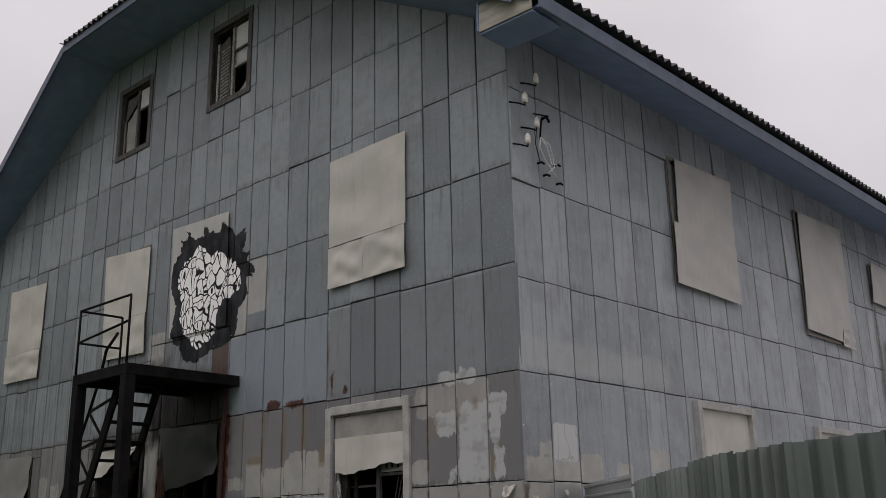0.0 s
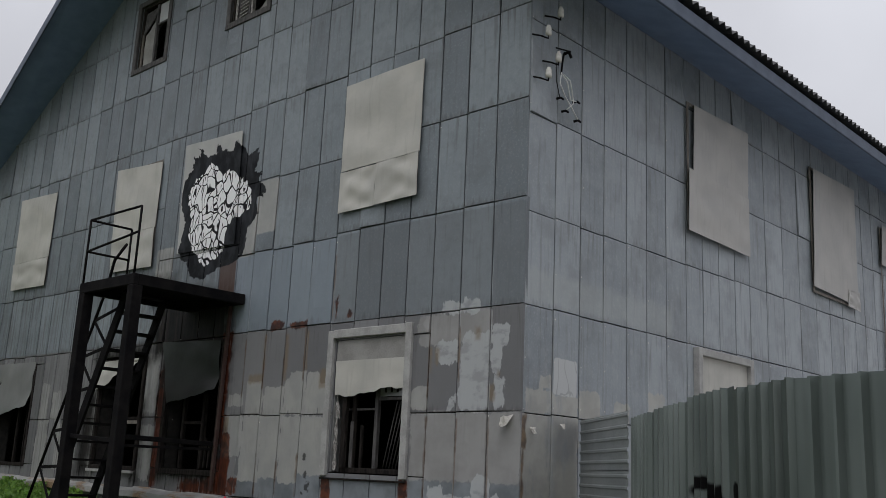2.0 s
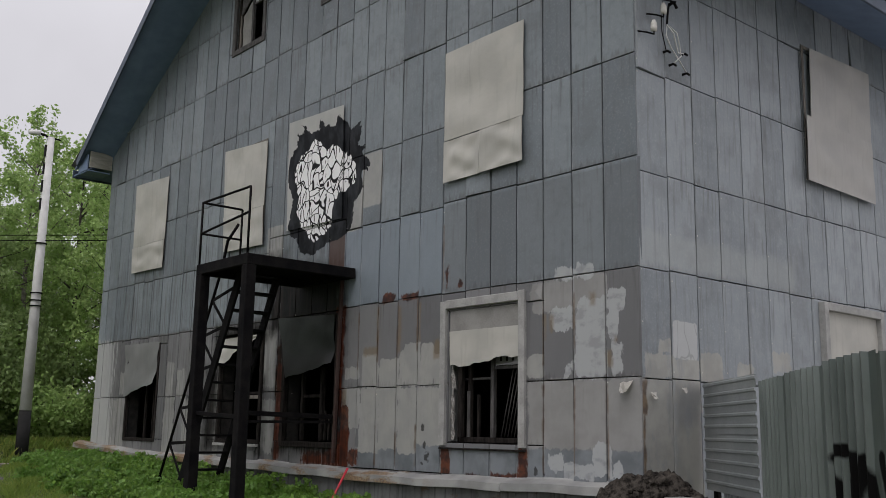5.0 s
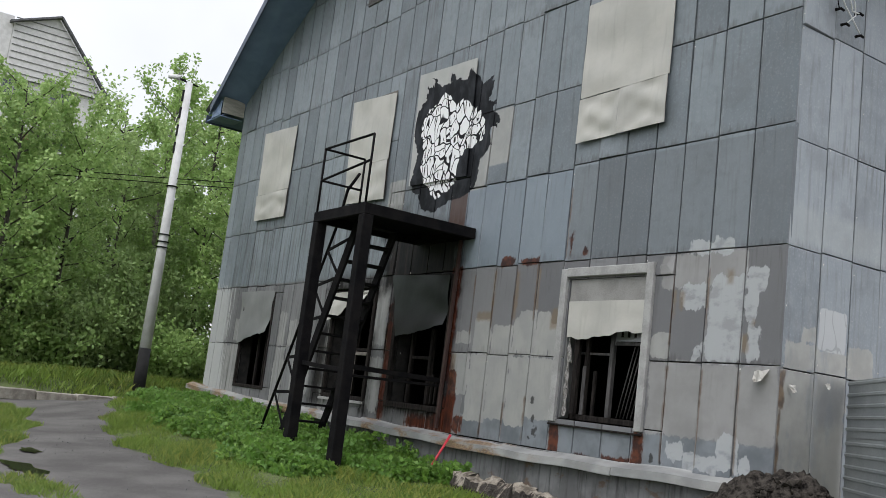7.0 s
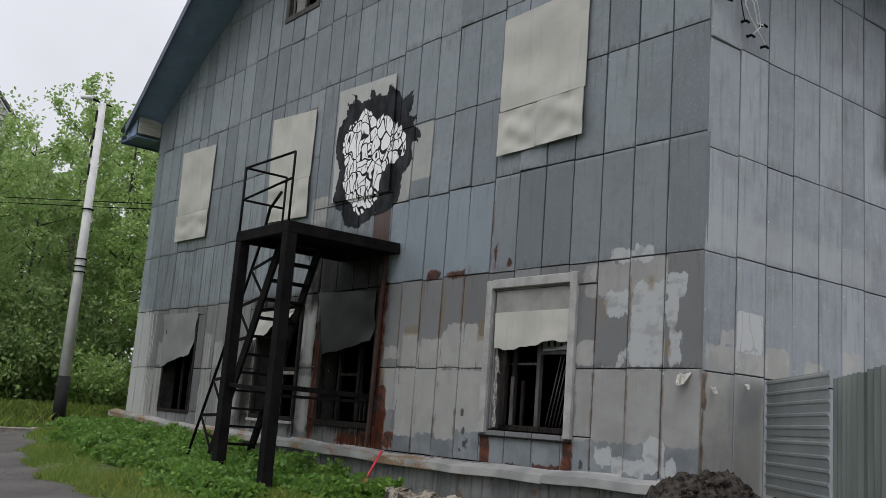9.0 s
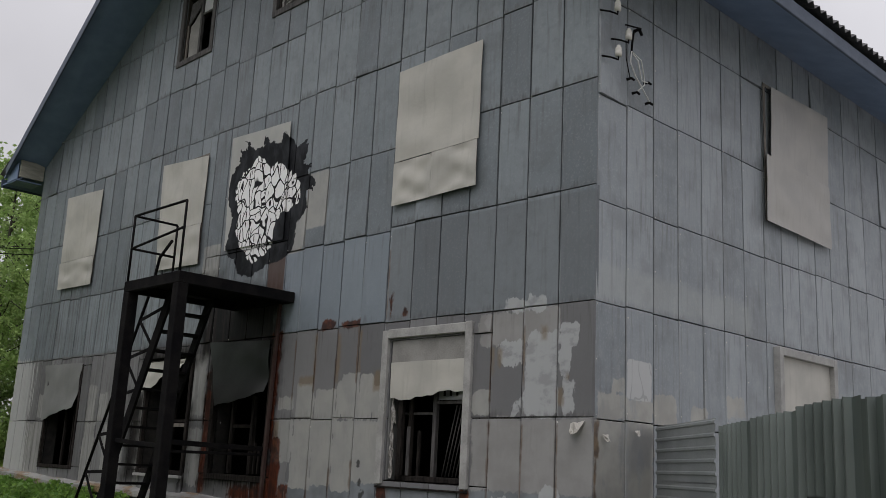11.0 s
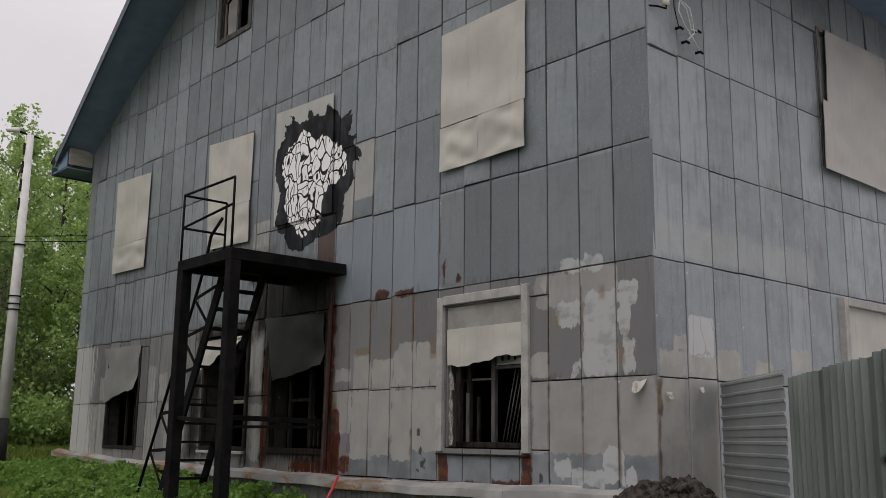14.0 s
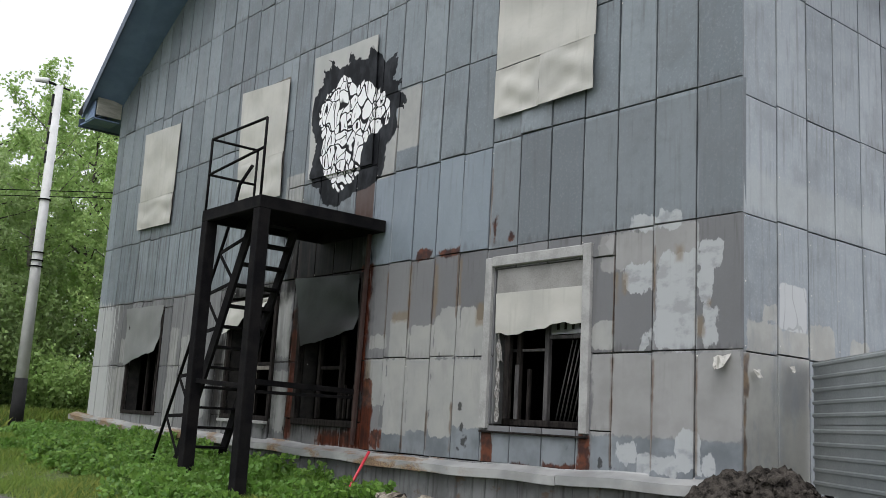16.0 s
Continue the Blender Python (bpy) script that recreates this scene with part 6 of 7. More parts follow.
overhead_wires()


# ---------------------------------------------------------------- plants
def leaf_cards(centres, size, r, droop=0.3, aspect=0.62):
    """Pointed leaf quads, folded a little along the middle, one island each."""
    n = len(centres)
    a = r.normal(size=(n, 3))
    a[:, 2] -= droop
    a /= np.linalg.norm(a, axis=1, keepdims=True)
    b = np.cross(a, r.normal(size=(n, 3)))
    b /= np.linalg.norm(b, axis=1, keepdims=True) + 1e-9
    s = (size * r.uniform(0.65, 1.35, n))[:, None]
    c = np.asarray(centres)
    v = np.stack([c - a * s * 0.5, c + b * s * aspect * 0.5, c + a * s * 0.5, c - b * s * aspect * 0.5], 1).reshape(-1, 3)
    f = np.arange(n * 4).reshape(n, 4)
    return v, f


def fast_mesh(name, v, f, mat):
    me = bpy.data.meshes.new(name)
    v, f = np.asarray(v, np.float32), np.asarray(f, np.int32)
    me.vertices.add(len(v))
    me.vertices.foreach_set("co", v.ravel())
    me.loops.add(f.size)
    me.loops.foreach_set("vertex_index", f.ravel())
    me.polygons.add(len(f))
    me.polygons.foreach_set("loop_start", np.arange(0, f.size, f.shape[1], dtype=np.int32))
    me.materials.append(mat)
    me.update(calc_edges=True)
    return me


def tree(h, spread, leaves, seed, leaf, bark, label, low=0.16, size=0.17):
    r = np.random.default_rng(seed)
    root = empty("tree")
    tagged(root, label, "tree", "trees along the verge")
    lean = r.normal(0, 0.25, 2)
    spine = [(lean[0] * t * t + 0.12 * math.sin(5 * t + seed), lean[1] * t * t + 0.1 * math.sin(4 * t + 2 * seed), h * t) for t in np.linspace(0, 0.97, 9)]
    bm = tube_bm(spine, 0.011 * h + 0.02, 0.015, 8)
    pts = []
    sp = np.array(spine)
    n_limb = int(16 + h * 1.6)
    for i in range(n_limb):
        t = low + (0.96 - low) * (i + r.uniform(0, 1)) / n_limb
        o = np.array([np.interp(t * 0.97, np.linspace(0, 0.97, 9), sp[:, k]) for k in range(3)])
        ang = i * 2.4 + r.uniform(-0.5, 0.5)
        prof = math.sin(math.pi * min(1.0, (0.16 + 0.84 * (1 - t)))) ** 0.7
        ln = spread * (0.35 + 0.75 * prof) * r.uniform(0.65, 1.15)
        up = r.uniform(0.35, 0.95) * ln
        e = o + np.array((math.cos(ang) * ln, math.sin(ang) * ln, up))
        m = (o + e) / 2 + np.array((0, 0, -0.06 * ln))
        tube_bm([o, m, e], 0.010 * ln + 0.012, 0.006, 5, bm)
        k = int(leaves / n_limb)
        n_twig = max(5, int(ln * 6))
        for q in range(n_twig):
            s = r.uniform(0.25, 1.05)
            c = (1 - s) ** 2 * o + 2 * s * (1 - s) * m + s * s * e
            tip = c + r.normal(0, 0.33, 3) * (0.5 + 0.6 * ln / 2) + np.array((0, 0, -0.1))
            w = r.uniform(0, 1, (max(1, k // n_twig), 1))
            pts.append(c + (tip - c) * w + r.normal(0, 0.13, (len(w), 3)))
    part("trunk", bm, bark, root)
    v, f = leaf_cards(np.concatenate(pts), size, r)
    part("crown", fast_mesh("crown", v, f, leaf), None, root)
    return root


def shrub(h, w, leaves, seed, leaf, label, size=0.15):
    r = np.random.default_rng(seed)
    root = empty("shrub")
    tagged(root, label, "shrub", "shrubs under the trees")
    bm = bmesh.new()
    pts = []
    n = 22
    for i in range(n):
        a = i * 2.4
        rr = w * r.uniform(0.1, 1.0)
        e = np.array((math.cos(a) * rr, math.sin(a) * rr, h * r.uniform(0.45, 1.0) * (1 - 0.35 * (rr / w) ** 2)))
        o = np.array((math.cos(a) * 0.12, math.sin(a) * 0.12, -0.05))
        m = (o + e) / 2 + np.array((0, 0, 0.15 * h))
        tube_bm([o, m, e], 0.022, 0.005, 5, bm)
        s = r.uniform(0.12, 1.05, (leaves // n, 1))
        c = (1 - s) ** 2 * o + 2 * s * (1 - s) * m + s * s * e
        pts.append(c + r.normal(0, 0.20, c.shape) * (0.4 + w * 0.35))
    part("branchwork", bm, M_BARKD, root)
    v, f = leaf_cards(np.concatenate(pts), size, r)
    part("foliage", fast_mesh("foliage", v, f, leaf), None, root)
    return root


def plant_all():
    r = np.random.default_rng(12)
    kinds = [tree(13.5, 2.3, 12000, 1, M_LEAF, M_BARK, "tall birch with a slim light green crown"),
             tree(12.0, 2.6, 12400, 2, M_LEAF, M_BARKD, "tall leafy tree with a dark trunk"),
             tree(14.5, 2.5, 13200, 3, M_LEAF, M_BARK, "tall birch with pale bark and loose foliage"),
             tree(10.0, 2.5, 11600, 4, M_LEAF2, M_BARKD, "young leafy tree with a full crown", 0.1)]
    spots = []
    for row, (x0, n) in enumerate(((-24.5, 9), (-28.0, 12), (-32.5, 12), (-38.5, 13))):
        for i in range(n):
            y = -12 - 0.1 * row + (30 + 2.5 * row) * (i + 0.5 * (row % 2) + r.uniform(0.2, 0.8)) / n
            spots.append((x0 + r.uniform(-1.4, 1.4), y))

    def parked(x, y):
        return (-27.4 < x < -23.6 and -8.0 < y < -1.6) or (-33.2 < x < -29.0 and -4.8 < y < 1.6)

    used = set()
    for i, (x, y) in enumerate(spots):
        if parked(x, y):
            x += 3.8 if x > -28 else -3.0
        k = int(r.integers(0, 4))
        if x > -27 and k == 2:
            k = 3
        s = r.uniform(0.80, 1.02) * (0.95 if y < 1 else 1.0)
        if x > -26:
            s *= 0.8
        m = pose(x, y, float(gz(x, y)) - 0.15, 0, 0, r.uniform(0, 360)) @ Matrix.Scale(s, 4)
        if k in used:
            ob = copy_thing(kinds[k], pose(0, 0, 0))
            ob.matrix_basis = m
        else:
            used.add(k)
            kinds[k].matrix_basis = m
    bushes = [shrub(3.2, 1.5, 6000, 21, M_LEAF2, "dense green shrub under the trees"), shrub(2.2, 1.4, 4500, 22, M_LEAF, "low light green shrub at the verge"),
              shrub(4.2, 1.6, 7000, 23, M_LEAF2, "tall bushy willow shrub at the verge")]
    first = set()
    for i in range(38):
        x = -22.2 - r.uniform(0, 1) ** 1.4 * 9
        y = -11 + 27 * (i + r.uniform(0, 1)) / 38
        if parked(x, y):
            x = -23.2 + r.uniform(0, 0.8)
        k = int(r.integers(0, 3))
        m = pose(x, y, float(gz(x, y)) - 0.05, 0, 0, r.uniform(0, 360)) @ Matrix.Scale(r.uniform(0.75, 1.1), 4)
        if k in first:
            ob = copy_thing(bushes[k], pose(0, 0, 0))
            ob.matrix_basis = m
        else:
            first.add(k)
            bushes[k].matrix_basis = m


plant_all()


def grass():
    """Blades on the strip between path and wall and on the far verge."""
    r = np.random.default_rng(31)
    V, F, n0 = [], [], 0

    def blades(x, y, h, w):
        nonlocal n0
        n = len(x)
        z = gz(x, y) - 0.01
        a = r.uniform(0, math.tau, n)
        dx, dy = np.cos(a) * w, np.sin(a) * w
        b = r.uniform(0, math.tau, n)
        bend = h * r.uniform(0.15, 0.8, n)
        mx, my = np.cos(b) * bend, np.sin(b) * bend
        v = np.stack([np.stack([x - dx, y - dy, z], -1), np.stack([x + dx, y + dy, z], -1),
                      np.stack([x + mx * 0.35 + dx * 0.7, y + my * 0.35 + dy * 0.7, z + h * 0.6], -1), np.stack([x + mx, y + my, z + h], -1)], 1)
        V.append(v.reshape(-1, 3))
        F.append(np.arange(n * 4).reshape(n, 4) + n0)
        n0 += n * 4

    n = 150000
    x = r.uniform(-18, 3.0, n)
    y = r.uniform(-7.6, -0.15, n)
    right, left = path_right(x) + 0.1 * np.sin(x * 3.1), path_left(x) + 0.1 * np.sin(x * 2.7 + 2)
    keep = (y > right - 0.06 + 0.08 * np.sin(x * 11)) | (y < left + 0.06)
    keep &= ~((x > -3.9) & (y > -1.15)) & ~((x > -2.4) & (y > -1.7)) & ~((x > -0.8) & (y > -2.4))
    x, y = x[keep], y[keep]
    clump = 0.6 + 0.5 * np.sin(x * 2.3 + 1.3 * np.sin(y * 2)) * np.sin(y * 3.1 + x)
    blades(x, y, r.uniform(0.05, 0.16, len(x)) * clump + 0.02, 0.006)
    n = 26000
    x, y = r.uniform(-24, -18.7, n), r.uniform(-9, 9, n)
    keep = x < -18.6 - (y + 1) * 0.38 - 0.3
    blades(x[keep], y[keep], r.uniform(0.08, 0.35, keep.sum()), 0.012)
    a, d = r.uniform(0, math.tau, 2500), r.uniform(0, 1, 2500) ** 0.5
    d = d * (0.65 + 0.3 * np.sin(2 * a + 1) + 0.2 * np.sin(5 * a) + r.uniform(0, 0.35, 2500))
    blades(-4.1 + np.cos(a) * d * 0.85, -5.95 + np.sin(a) * d * 0.4, r.uniform(0.03, 0.12, 2500), 0.006)
    tagged(new("grass", fast_mesh("grass", np.concatenate(V), np.concatenate(F), M_GRASS)), "rough green grass beside the asphalt path", "grass", kind="stuff")


grass()


def weeds():
    """Leafy nettles and dock crowding the foot of the wall."""
    r = np.random.default_rng(44)
    V, F, n0 = [], [], 0
    for i in range(560):
        x = r.uniform(-15.7, -4.6)
        y = -0.25 - r.uniform(0, 1) ** 1.3 * (2.2 if x < -7.2 else 2.7 if x < -5.2 else 1.4)
        if x < -13:
            y = -0.1 - r.uniform(0, 1) * 1.7
        if i > 490:
            x, y = r.uniform(-7.5, -4.9), -2.2 - r.uniform(0, 0.55)
        h = r.uniform(0.18, 0.46) * (1.15 if x < -6 else 0.8) * (1 - 0.25 * abs(y) / 2)
        if x < -12:
            h *= 0.72
        k = int(80 + 110 * h)
        t = r.uniform(0.1, 1, k)
        a = r.uniform(0, math.tau, k)
        rad = (0.05 + 0.17 * (1 - t * 0.6)) * r.uniform(0.3, 1.1, k)
        c = np.stack([x + np.cos(a) * rad, y + np.sin(a) * rad, float(gz(x, y)) + t * h], -1)
        v, f = leaf_cards(c, 0.075, r, 0.1, 0.7)
        V.append(v)
        F.append(f + n0)
        n0 += len(v)
    tagged(new("weeds", fast_mesh("weeds", np.concatenate(V), np.concatenate(F), M_WEED)), "lush nettles and broad-leaved weeds at the wall", "weeds", kind="stuff")


weeds()


def puddle(cx, cy, rx, ry, seed):
    """A shallow sheet of water in a hollow of the asphalt."""
    n = 40
    vs = [(cx, cy, float(gz(cx, cy)) + 0.048)]
    for i in range(n):
        a = i * math.tau / n
        k = 0.75 + 0.2 * math.sin(2 * a + seed) + 0.14 * math.sin(5 * a + 2 * seed) + 0.05 * math.sin(11 * a)
        vs.append((cx + rx * k * math.cos(a), cy + ry * k * math.sin(a), float(gz(cx, cy)) + 0.046))
    me = mesh("puddle", vs, [(0, i + 1, (i + 1) % n + 1) for i in range(n)], M_WATER)
    tagged(new("puddle", me), "shallow muddy puddle in a hollow of the asphalt", "puddle", "puddles on the path", kind="structure")


puddle(-5.6, -5.75, 0.75, 0.28, 1)
puddle(-7.6, -5.3, 0.5, 0.14, 4)


def gravel():
    """Pebbles and crumbs on the asphalt."""
    r = np.random.default_rng(77)
    b = bmesh.new()
    for i in range(260):
        x = r.uniform(-16, 2)
        y = float(path_right(x)) - r.uniform(0, 1) ** 1.5 * 1.8
        s = r.uniform(0.005, 0.016)
        bmesh.ops.create_icosphere(b, subdivisions=1, radius=s, matrix=pose(x, y, float(gz(x, y)) + 0.04, *r.uniform(0, 360, 3)) @ Matrix.Diagonal((1, r.uniform(0.6, 1), r.uniform(0.4, 0.8), 1)))
    tagged(part("gravel", b, M_CONC), "scattered pebbles and crumbs on the asphalt path", "gravel", kind="stuff")


gravel()


# ---------------------------------------------------------------- far block of flats behind the trees
def flats():
    root = empty("apartment_building", -72, 10, 0)
    tagged(root, "pale brick block of flats behind the trees", "building")
    M_PB = simple("pale_brick", (0.55, 0.54, 0.53), (0.66, 0.65, 0.64), 3, 0.85, 0, 0.4)
    M_RB = simple("red_brick", (0.24, 0.12, 0.08), (0.30, 0.16, 0.11), 3, 0.85)
    M_DW = simple("dark_window_glass", (0.04, 0.05, 0.055), (0.09, 0.10, 0.11), 2, 0.15)
    x1 = -68.0
    part("wall", box_bm(x1 - 14, -20.0, 0, x1, 8.4, 20.6), M_PB, root)
    vs = [(x, y, z) for x in (x1 + 0.3, x1 - 14) for y, z in ((1.4, 20.6), (1.4, 24.5), (4.4, 25.7), (8.6, 20.6))]
    part("gable", mesh("gable", vs, [(0, 3, 2, 1), (4, 5, 6, 7), (1, 2, 6, 5), (2, 3, 7, 6), (0, 1, 5, 4)], M_PB), None, root)
    for a, b in (((x1 + 0.5, 1.1, 24.45), (x1 + 0.5, 4.45, 25.8)), ((x1 + 0.5, 4.45, 25.8), (x1 + 0.5, 9.0, 20.3))):
        part("roof_edge", bar_bm(a, b, 0.5, 0.14), M_SLATE, root)
    for k in range(9):
        z = 20.9 + 0.5 * k
        part("brick_course", box_bm(x1 + 0.301, 1.5, z, x1 + 0.34, min(8.2, 8.5 - (z - 20.6) * 0.82), z + 0.07), M_CONC, root)
    part("parapet", box_bm(x1 - 14, -20.2, 20.6, x1 + 0.2, 1.38, 25.0), M_PB, root)
    for fl in range(7):
        z = 1.6 + fl * 2.9
        for i in range(8):
            y = -18.4 + i * 3.3
            wroot = part("window", box_bm(x1 + 0.02, y, z, x1 + 0.05, y + 1.5, z + 1.4), M_DW, root)
            part("window_frame", box_bm(x1 + 0.051, y + 0.7, z, x1 + 0.09, y + 0.8, z + 1.4), M_WHITE, wroot)
        for y in (-13.0, 3.4):
            part("balcony", box_bm(x1 + 0.0, y - 0.2, z - 0.5, x1 + 1.0, y + 1.9, z + 0.5), M_RB if fl % 2 else M_WHITE, root)


flats()


# ---------------------------------------------------------------- parked car beyond the shrubs
def car():
    root = empty("car", -25.6, -4.5, 0)
    zg = float(gz(-24, -4.2))
    tagged(root, "pale silver car parked beyond the kerb behind shrubs", "car")
    M_CAR = simple("silver_car_paint", (0.40, 0.41, 0.42), (0.45, 0.46, 0.47), 2, 0.25, 0.3, 0.0)
    M_CG = simple("dark_car_glass", (0.02, 0.022, 0.025), (0.03, 0.03, 0.035), 2, 0.08, 0, 0.0)
    M_TY = simple("tyre_rubber", (0.012, 0.012, 0.012), (0.02, 0.02, 0.02), 8, 0.8)
    cx, y0, y1 = -25.6, -6.7, -2.4
    prof = [(0.0, 0.30), (0.0, 0.62), (0.15, 0.80), (1.0, 0.92), (1.55, 1.38), (3.1, 1.42), (3.75, 1.0), (4.25, 0.92), (4.3, 0.55), (4.25, 0.30)]
    vs = [(cx + s * 0.82 * (0.86 if z > 1.2 else 1.0), y1 - u, zg + z) for s in (-1, 1) for u, z in prof]
    n = len(prof)
    fs = [tuple(range(n)), tuple(range(2 * n - 1, n - 1, -1))] + [(i, (i + 1) % n, n + (i + 1) % n, n + i) for i in range(n)]
    b = bmesh.new()
    me = mesh("body", vs, fs, M_CAR)
    b.from_mesh(me)
    bmesh.ops.bevel(b, geom=b.edges[:], offset=0.05, segments=2, affect="EDGES")
    bmesh.ops.recalc_face_normals(b, faces=b.faces[:])
    part("body", b, M_CAR, root)
    for s in (-1, 1):
        part("side_window", mesh("side_window", [(cx + s * (0.84 if z < 1.1 else 0.75), y1 - u, zg + z) for u, z in ((1.12, 0.98), (1.62, 1.34), (3.0, 1.36), (3.55, 1.02))], [(0, 1, 2, 3)], M_CG), None, root)
        for u in (0.85, 3.45):
            wh = part("wheel", tube_bm([(cx + s * 0.70, y1 - u, zg + 0.31), (cx + s * 0.86, y1 - u, zg + 0.31)], 0.31, 0.31, 20), M_TY, root)
            part("rim", tube_bm([(cx + s * 0.861, y1 - u, zg + 0.31), (cx + s * 0.875, y1 - u, zg + 0.31)], 0.19, 0.18, 14), M_ZINC, wh)
    part("windscreen", mesh("windscreen", [(cx - 0.72, y1 - 1.04, zg + 0.97), (cx + 0.72, y1 - 1.04, zg + 0.97), (cx + 0.64, y1 - 1.5, zg + 1.36), (cx - 0.64, y1 - 1.5, zg + 1.36)], [(0, 1, 2, 3)], M_CG), None, root)
    part("tail_light", box_bm(cx + 0.55, y1 - 0.16, zg + 0.68, cx + 0.80, y1 - 0.005, zg + 0.82, 0.02), M_RED, root, "red tail light")
    copy_thing(root, pose(-31.0, -1.4, 0.12))


car()


# ---------------------------------------------------------------- cladding panels, one by one
def panel_me(poly, place, d, r):
    """A folded sheet panel: back edge, front rim, slightly pillowed middle."""
    c = np.mean(np.array(poly), 0)
    n = len(poly)

    wmin = min(w for u, w in poly)
    lift = r.uniform(0.012, 0.035) if r.uniform() < 0.12 else 0.0
    lift_u = r.uniform(-1, 1)

    def ring(gu, gw, dep, jit):
        out = []
        for (u, w) in poly:
            v = np.array((u, w)) - c
            k = np.maximum(0.0, 1 - np.array((gu, gw)) / np.maximum(np.abs(v), 0.05))
            q = c + v * k
            up = lift * (1.0 if (u - c[0]) * lift_u > 0 else 0.35) if w < wmin + 0.02 else 0.0
            out.append(place(q[0], dep + jit * r.uniform(-1, 1) + up, q[1]))
        return out

    tilt = 0.003
    gu, gw = (0.0125 if place is on_gable and c[0] < -7 else 0.0075 if place is on_gable and c[1] < 3.4 else 0.0105 if place is on_gable else 0.0095) + r.uniform(-0.003, 0.003), 0.0065 + r.uniform(-0.0025, 0.003)
    if place is on_gable and c[1] > 7.4 and r.uniform() < 0.7:
        gw = 0.0025
    vs = ring(gu, gw, d - 0.053, 0) + ring(gu, gw, d + 0.008, tilt) + ring(gu + 0.004, gw + 0.004, d + 0.011, tilt * 0.6)
    vs += ring(0.12, 0.25, d + 0.011 + r.uniform(-0.002, 0.001), 0.0015)
    vs.append(place(c[0], d + 0.011 + r.uniform(-0.003, 0.003), c[1]))
    fs = []
    for k in range(3):
        for i in range(n):
            j = (i + 1) % n
            fs.append((k * n + i, k * n + j, (k + 1) * n + j, (k + 1) * n + i))
    for i in range(n):
        fs.append((3 * n + i, 3 * n + (i + 1) % n, 4 * n))
    return vs, fs


def clad(wall, cols, rows_of, holes, place, polyf, mat, seed, d=0.0):
    r = np.random.default_rng(seed)
    flip = place is on_side
    step = 0.0
    for u0, u1 in zip(cols, cols[1:]):
        rows = rows_of((u0 + u1) / 2)
        off = r.uniform(-0.012, 0.012)
        if not flip and r.uniform() < 0.45:
            step = r.uniform(-0.04, 0.04)
        rows = rows[:1] + [q + off + (step if q > 8.0 and not flip else 0.0) for q in rows[1:-1]] + rows[-1:]
        for w0, w1 in zip(rows, rows[1:]):
            rects = [(u0, w0, u1, w1)]
            for h in holes:
                rects = cut_rect(rects, h)
            for q in rects:
                p = polyf(q)
                if len(p) < 3 or q[2] - q[0] < 0.05 or q[3] - q[1] < 0.05:
                    continue
                us, ws = [a for a, b in p], [b for a, b in p]
                if max(us) - min(us) < 0.06 or max(ws) - min(ws) < 0.06:
                    continue
                vs, fs = panel_me(p, place, d, r)
                me = mesh("cladding_panel", vs, fs, mat)
                ax = 1 if flip else 0
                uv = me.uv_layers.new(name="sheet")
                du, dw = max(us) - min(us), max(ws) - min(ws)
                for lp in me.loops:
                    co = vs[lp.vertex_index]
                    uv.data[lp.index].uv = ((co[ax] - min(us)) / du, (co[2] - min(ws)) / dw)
                ob = new("cladding_panel", me)
                ob.parent = wall
    return


G_COLS = [-15.8, -15.42, -14.9, -14.4, -13.95, -13.45, -13.02, -12.53, -12.07, -11.57, -11.08, -10.62, -10.15, -9.66, -9.18, -8.7, -8.2, -7.75, -7.25, -6.75, -6.3,
          -5.82, -5.39, -4.91, -4.43, -3.95, -3.44, -2.95, -2.46, -1.97, -1.50, -1.01, -0.51, 0.0]


def g_rows(u):
    if u > -3.4:
        return [BASE_Z + 0.03, 2.15, 3.4, 4.71, 5.98, 7.20 + 0.03 * (u + 2), 8.39, 9.65, 10.9]
    if u > -5.8:
        return [BASE_Z + 0.03, 2.14, 3.4, 4.65, 5.83, 7.12, 8.35, 9.65, 10.9]
    if u > -8.2:
        return [BASE_Z + 0.03, 2.13, 3.38, 4.05, 4.85, 7.09, 8.29, 9.6, 10.9]
    if u > -13.4:
        return [BASE_Z + 0.03, 2.11, 3.37, 4.60, 5.83, 7.09, 8.27, 9.5, 10.9]
    return [BASE_Z + 0.03, 2.12, 3.37, 4.61, 5.86, 7.14, 8.33, 9.5, 10.9]


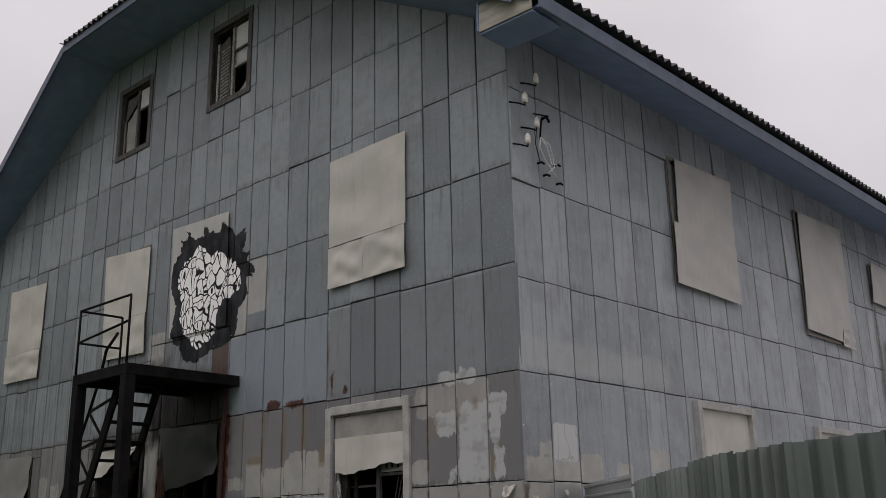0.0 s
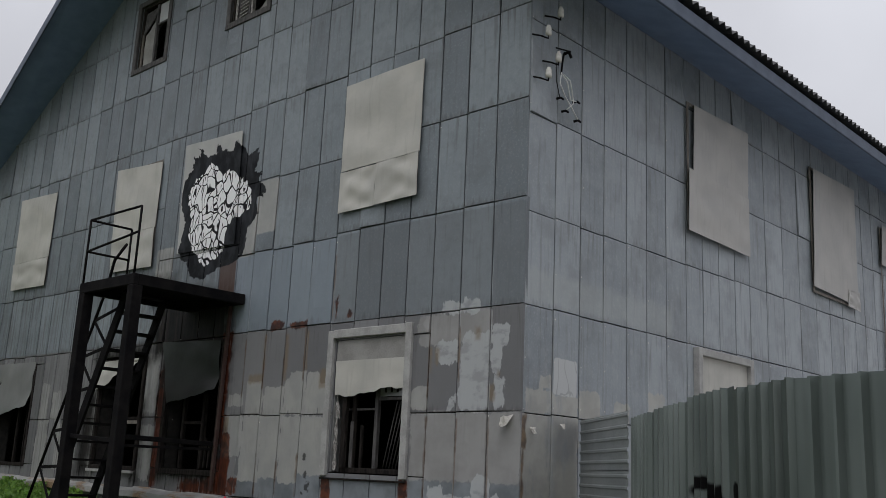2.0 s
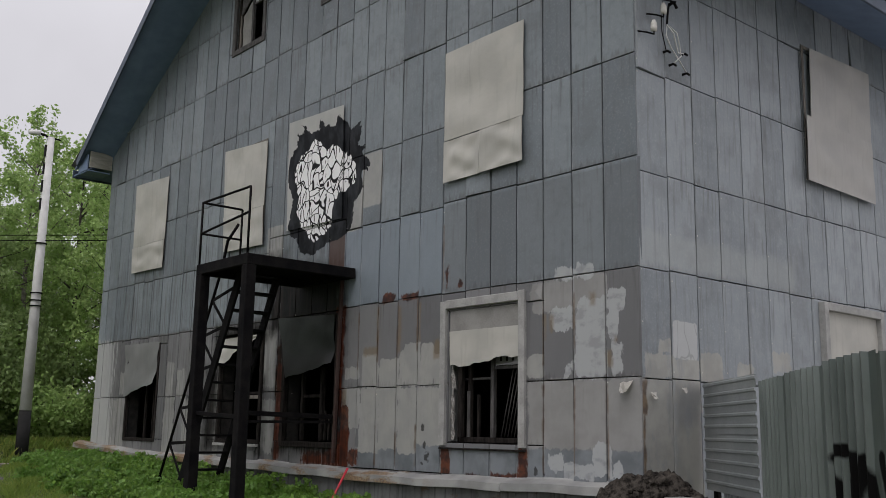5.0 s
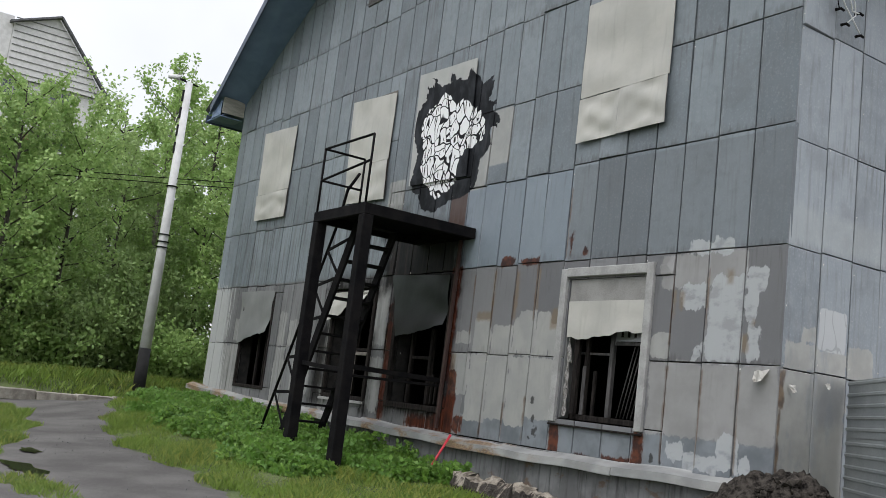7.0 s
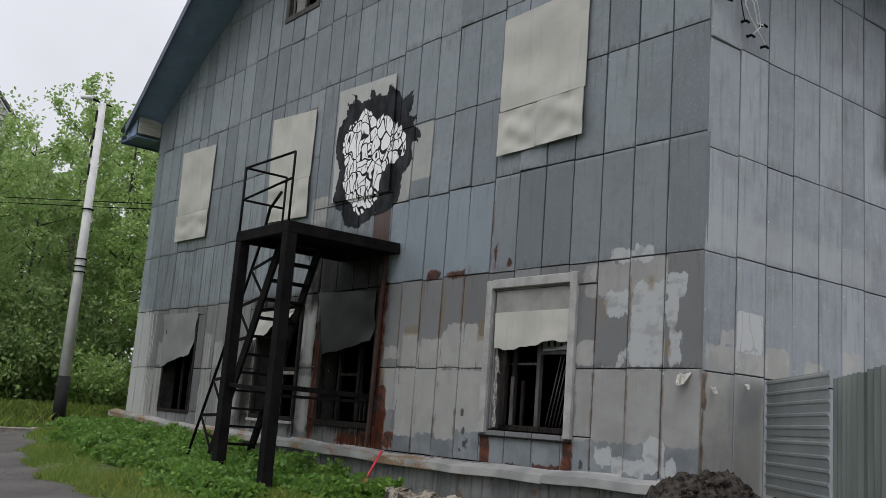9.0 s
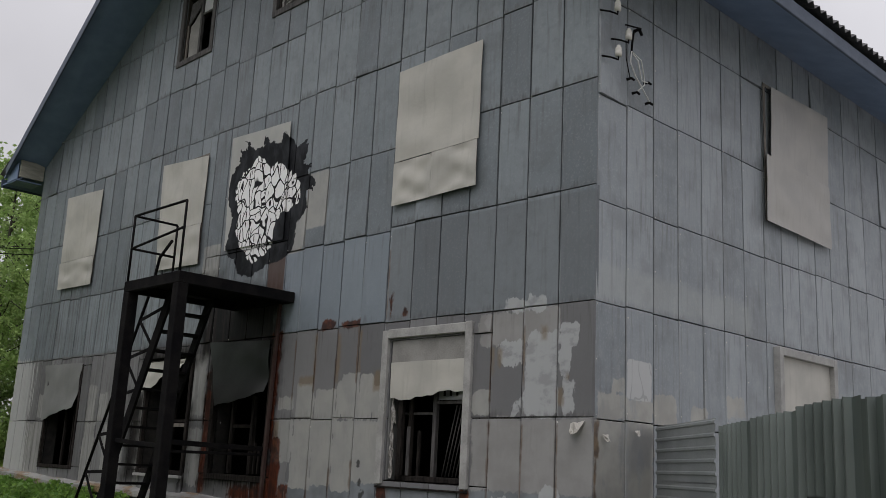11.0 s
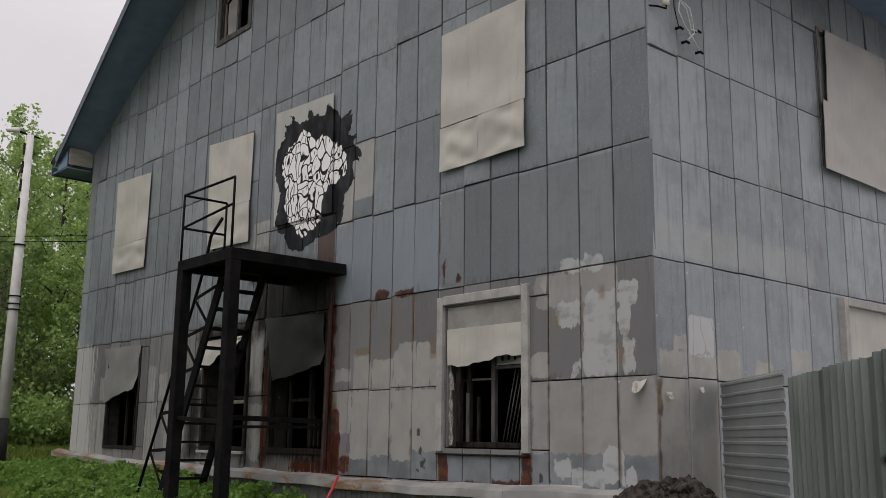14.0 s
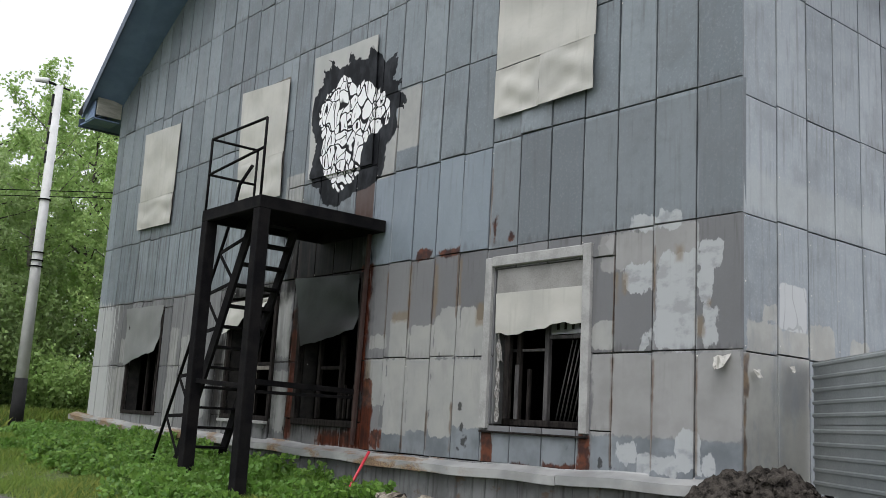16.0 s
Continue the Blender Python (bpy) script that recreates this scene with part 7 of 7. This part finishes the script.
def s_rows(u):
    g = 0.006 * u
    return [BASE_Z - 0.3, 2.14, 3.40 + g, 4.54 + 2 * g, 5.79 + 2 * g, 7.04 + 1.5 * g, EAVE_Z + 0.31]


S_COLS = [0.0, 0.57, 1.12, 1.65, 2.20, 2.72, 3.25, 3.82, 4.33, 4.84, 5.38, 5.90, 6.53, 7.20, 7.88, 8.60, 9.23, 9.86, 10.49, 11.05, 11.65, 12.25, 12.9, 13.5, 14.1, 14.8, 15.5, 16.3, 17.1, 18.0]


def rect_poly(q):
    a, b, c, d = q
    return [(a, b), (c, b), (c, d), (a, d)]


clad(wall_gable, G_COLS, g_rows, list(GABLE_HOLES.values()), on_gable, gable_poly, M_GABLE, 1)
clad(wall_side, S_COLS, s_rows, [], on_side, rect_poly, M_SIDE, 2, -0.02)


def rivets():
    """Bright screw heads along the seams of the side wall and parts of the gable."""
    r = np.random.default_rng(17)
    vs, fs = [], []

    def head(p, ax):
        k = len(vs)
        s = r.uniform(0.006, 0.011)
        for i in range(6):
            a = i * math.tau / 6
            o = (0, s * math.cos(a), s * math.sin(a)) if ax == 0 else (s * math.cos(a), 0, s * math.sin(a))
            vs.append(tuple(q + e for q, e in zip(p, o)))
        vs.append((p[0] + 0.006, p[1], p[2]) if ax == 0 else (p[0], p[1] - 0.006, p[2]))
        for i in range(6):
            fs.append((k + i, k + (i + 1) % 6, k + 6))

    for u in S_COLS[:20]:
        for w in (1.6, 2.2, 2.75, 3.35, 3.9, 4.5, 5.1, 5.75, 6.4, 7.0):
            if r.uniform() < 0.75:
                head((0.0, u + 0.03 + r.uniform(-0.01, 0.01), w + r.uniform(-0.08, 0.08)), 0)
    for u in G_COLS[12:]:
        for w in (2.1, 3.35, 4.6, 5.9, 7.15):
            if r.uniform() < 0.3:
                head((u + 0.03, -0.02, w + r.uniform(-0.08, 0.08)), 1)
    ob = new("screw_heads", mesh("screw_heads", vs, fs, M_PORC))
    tagged(ob, "bright screw heads along the cladding seams", "screws", kind="stuff")


rivets()
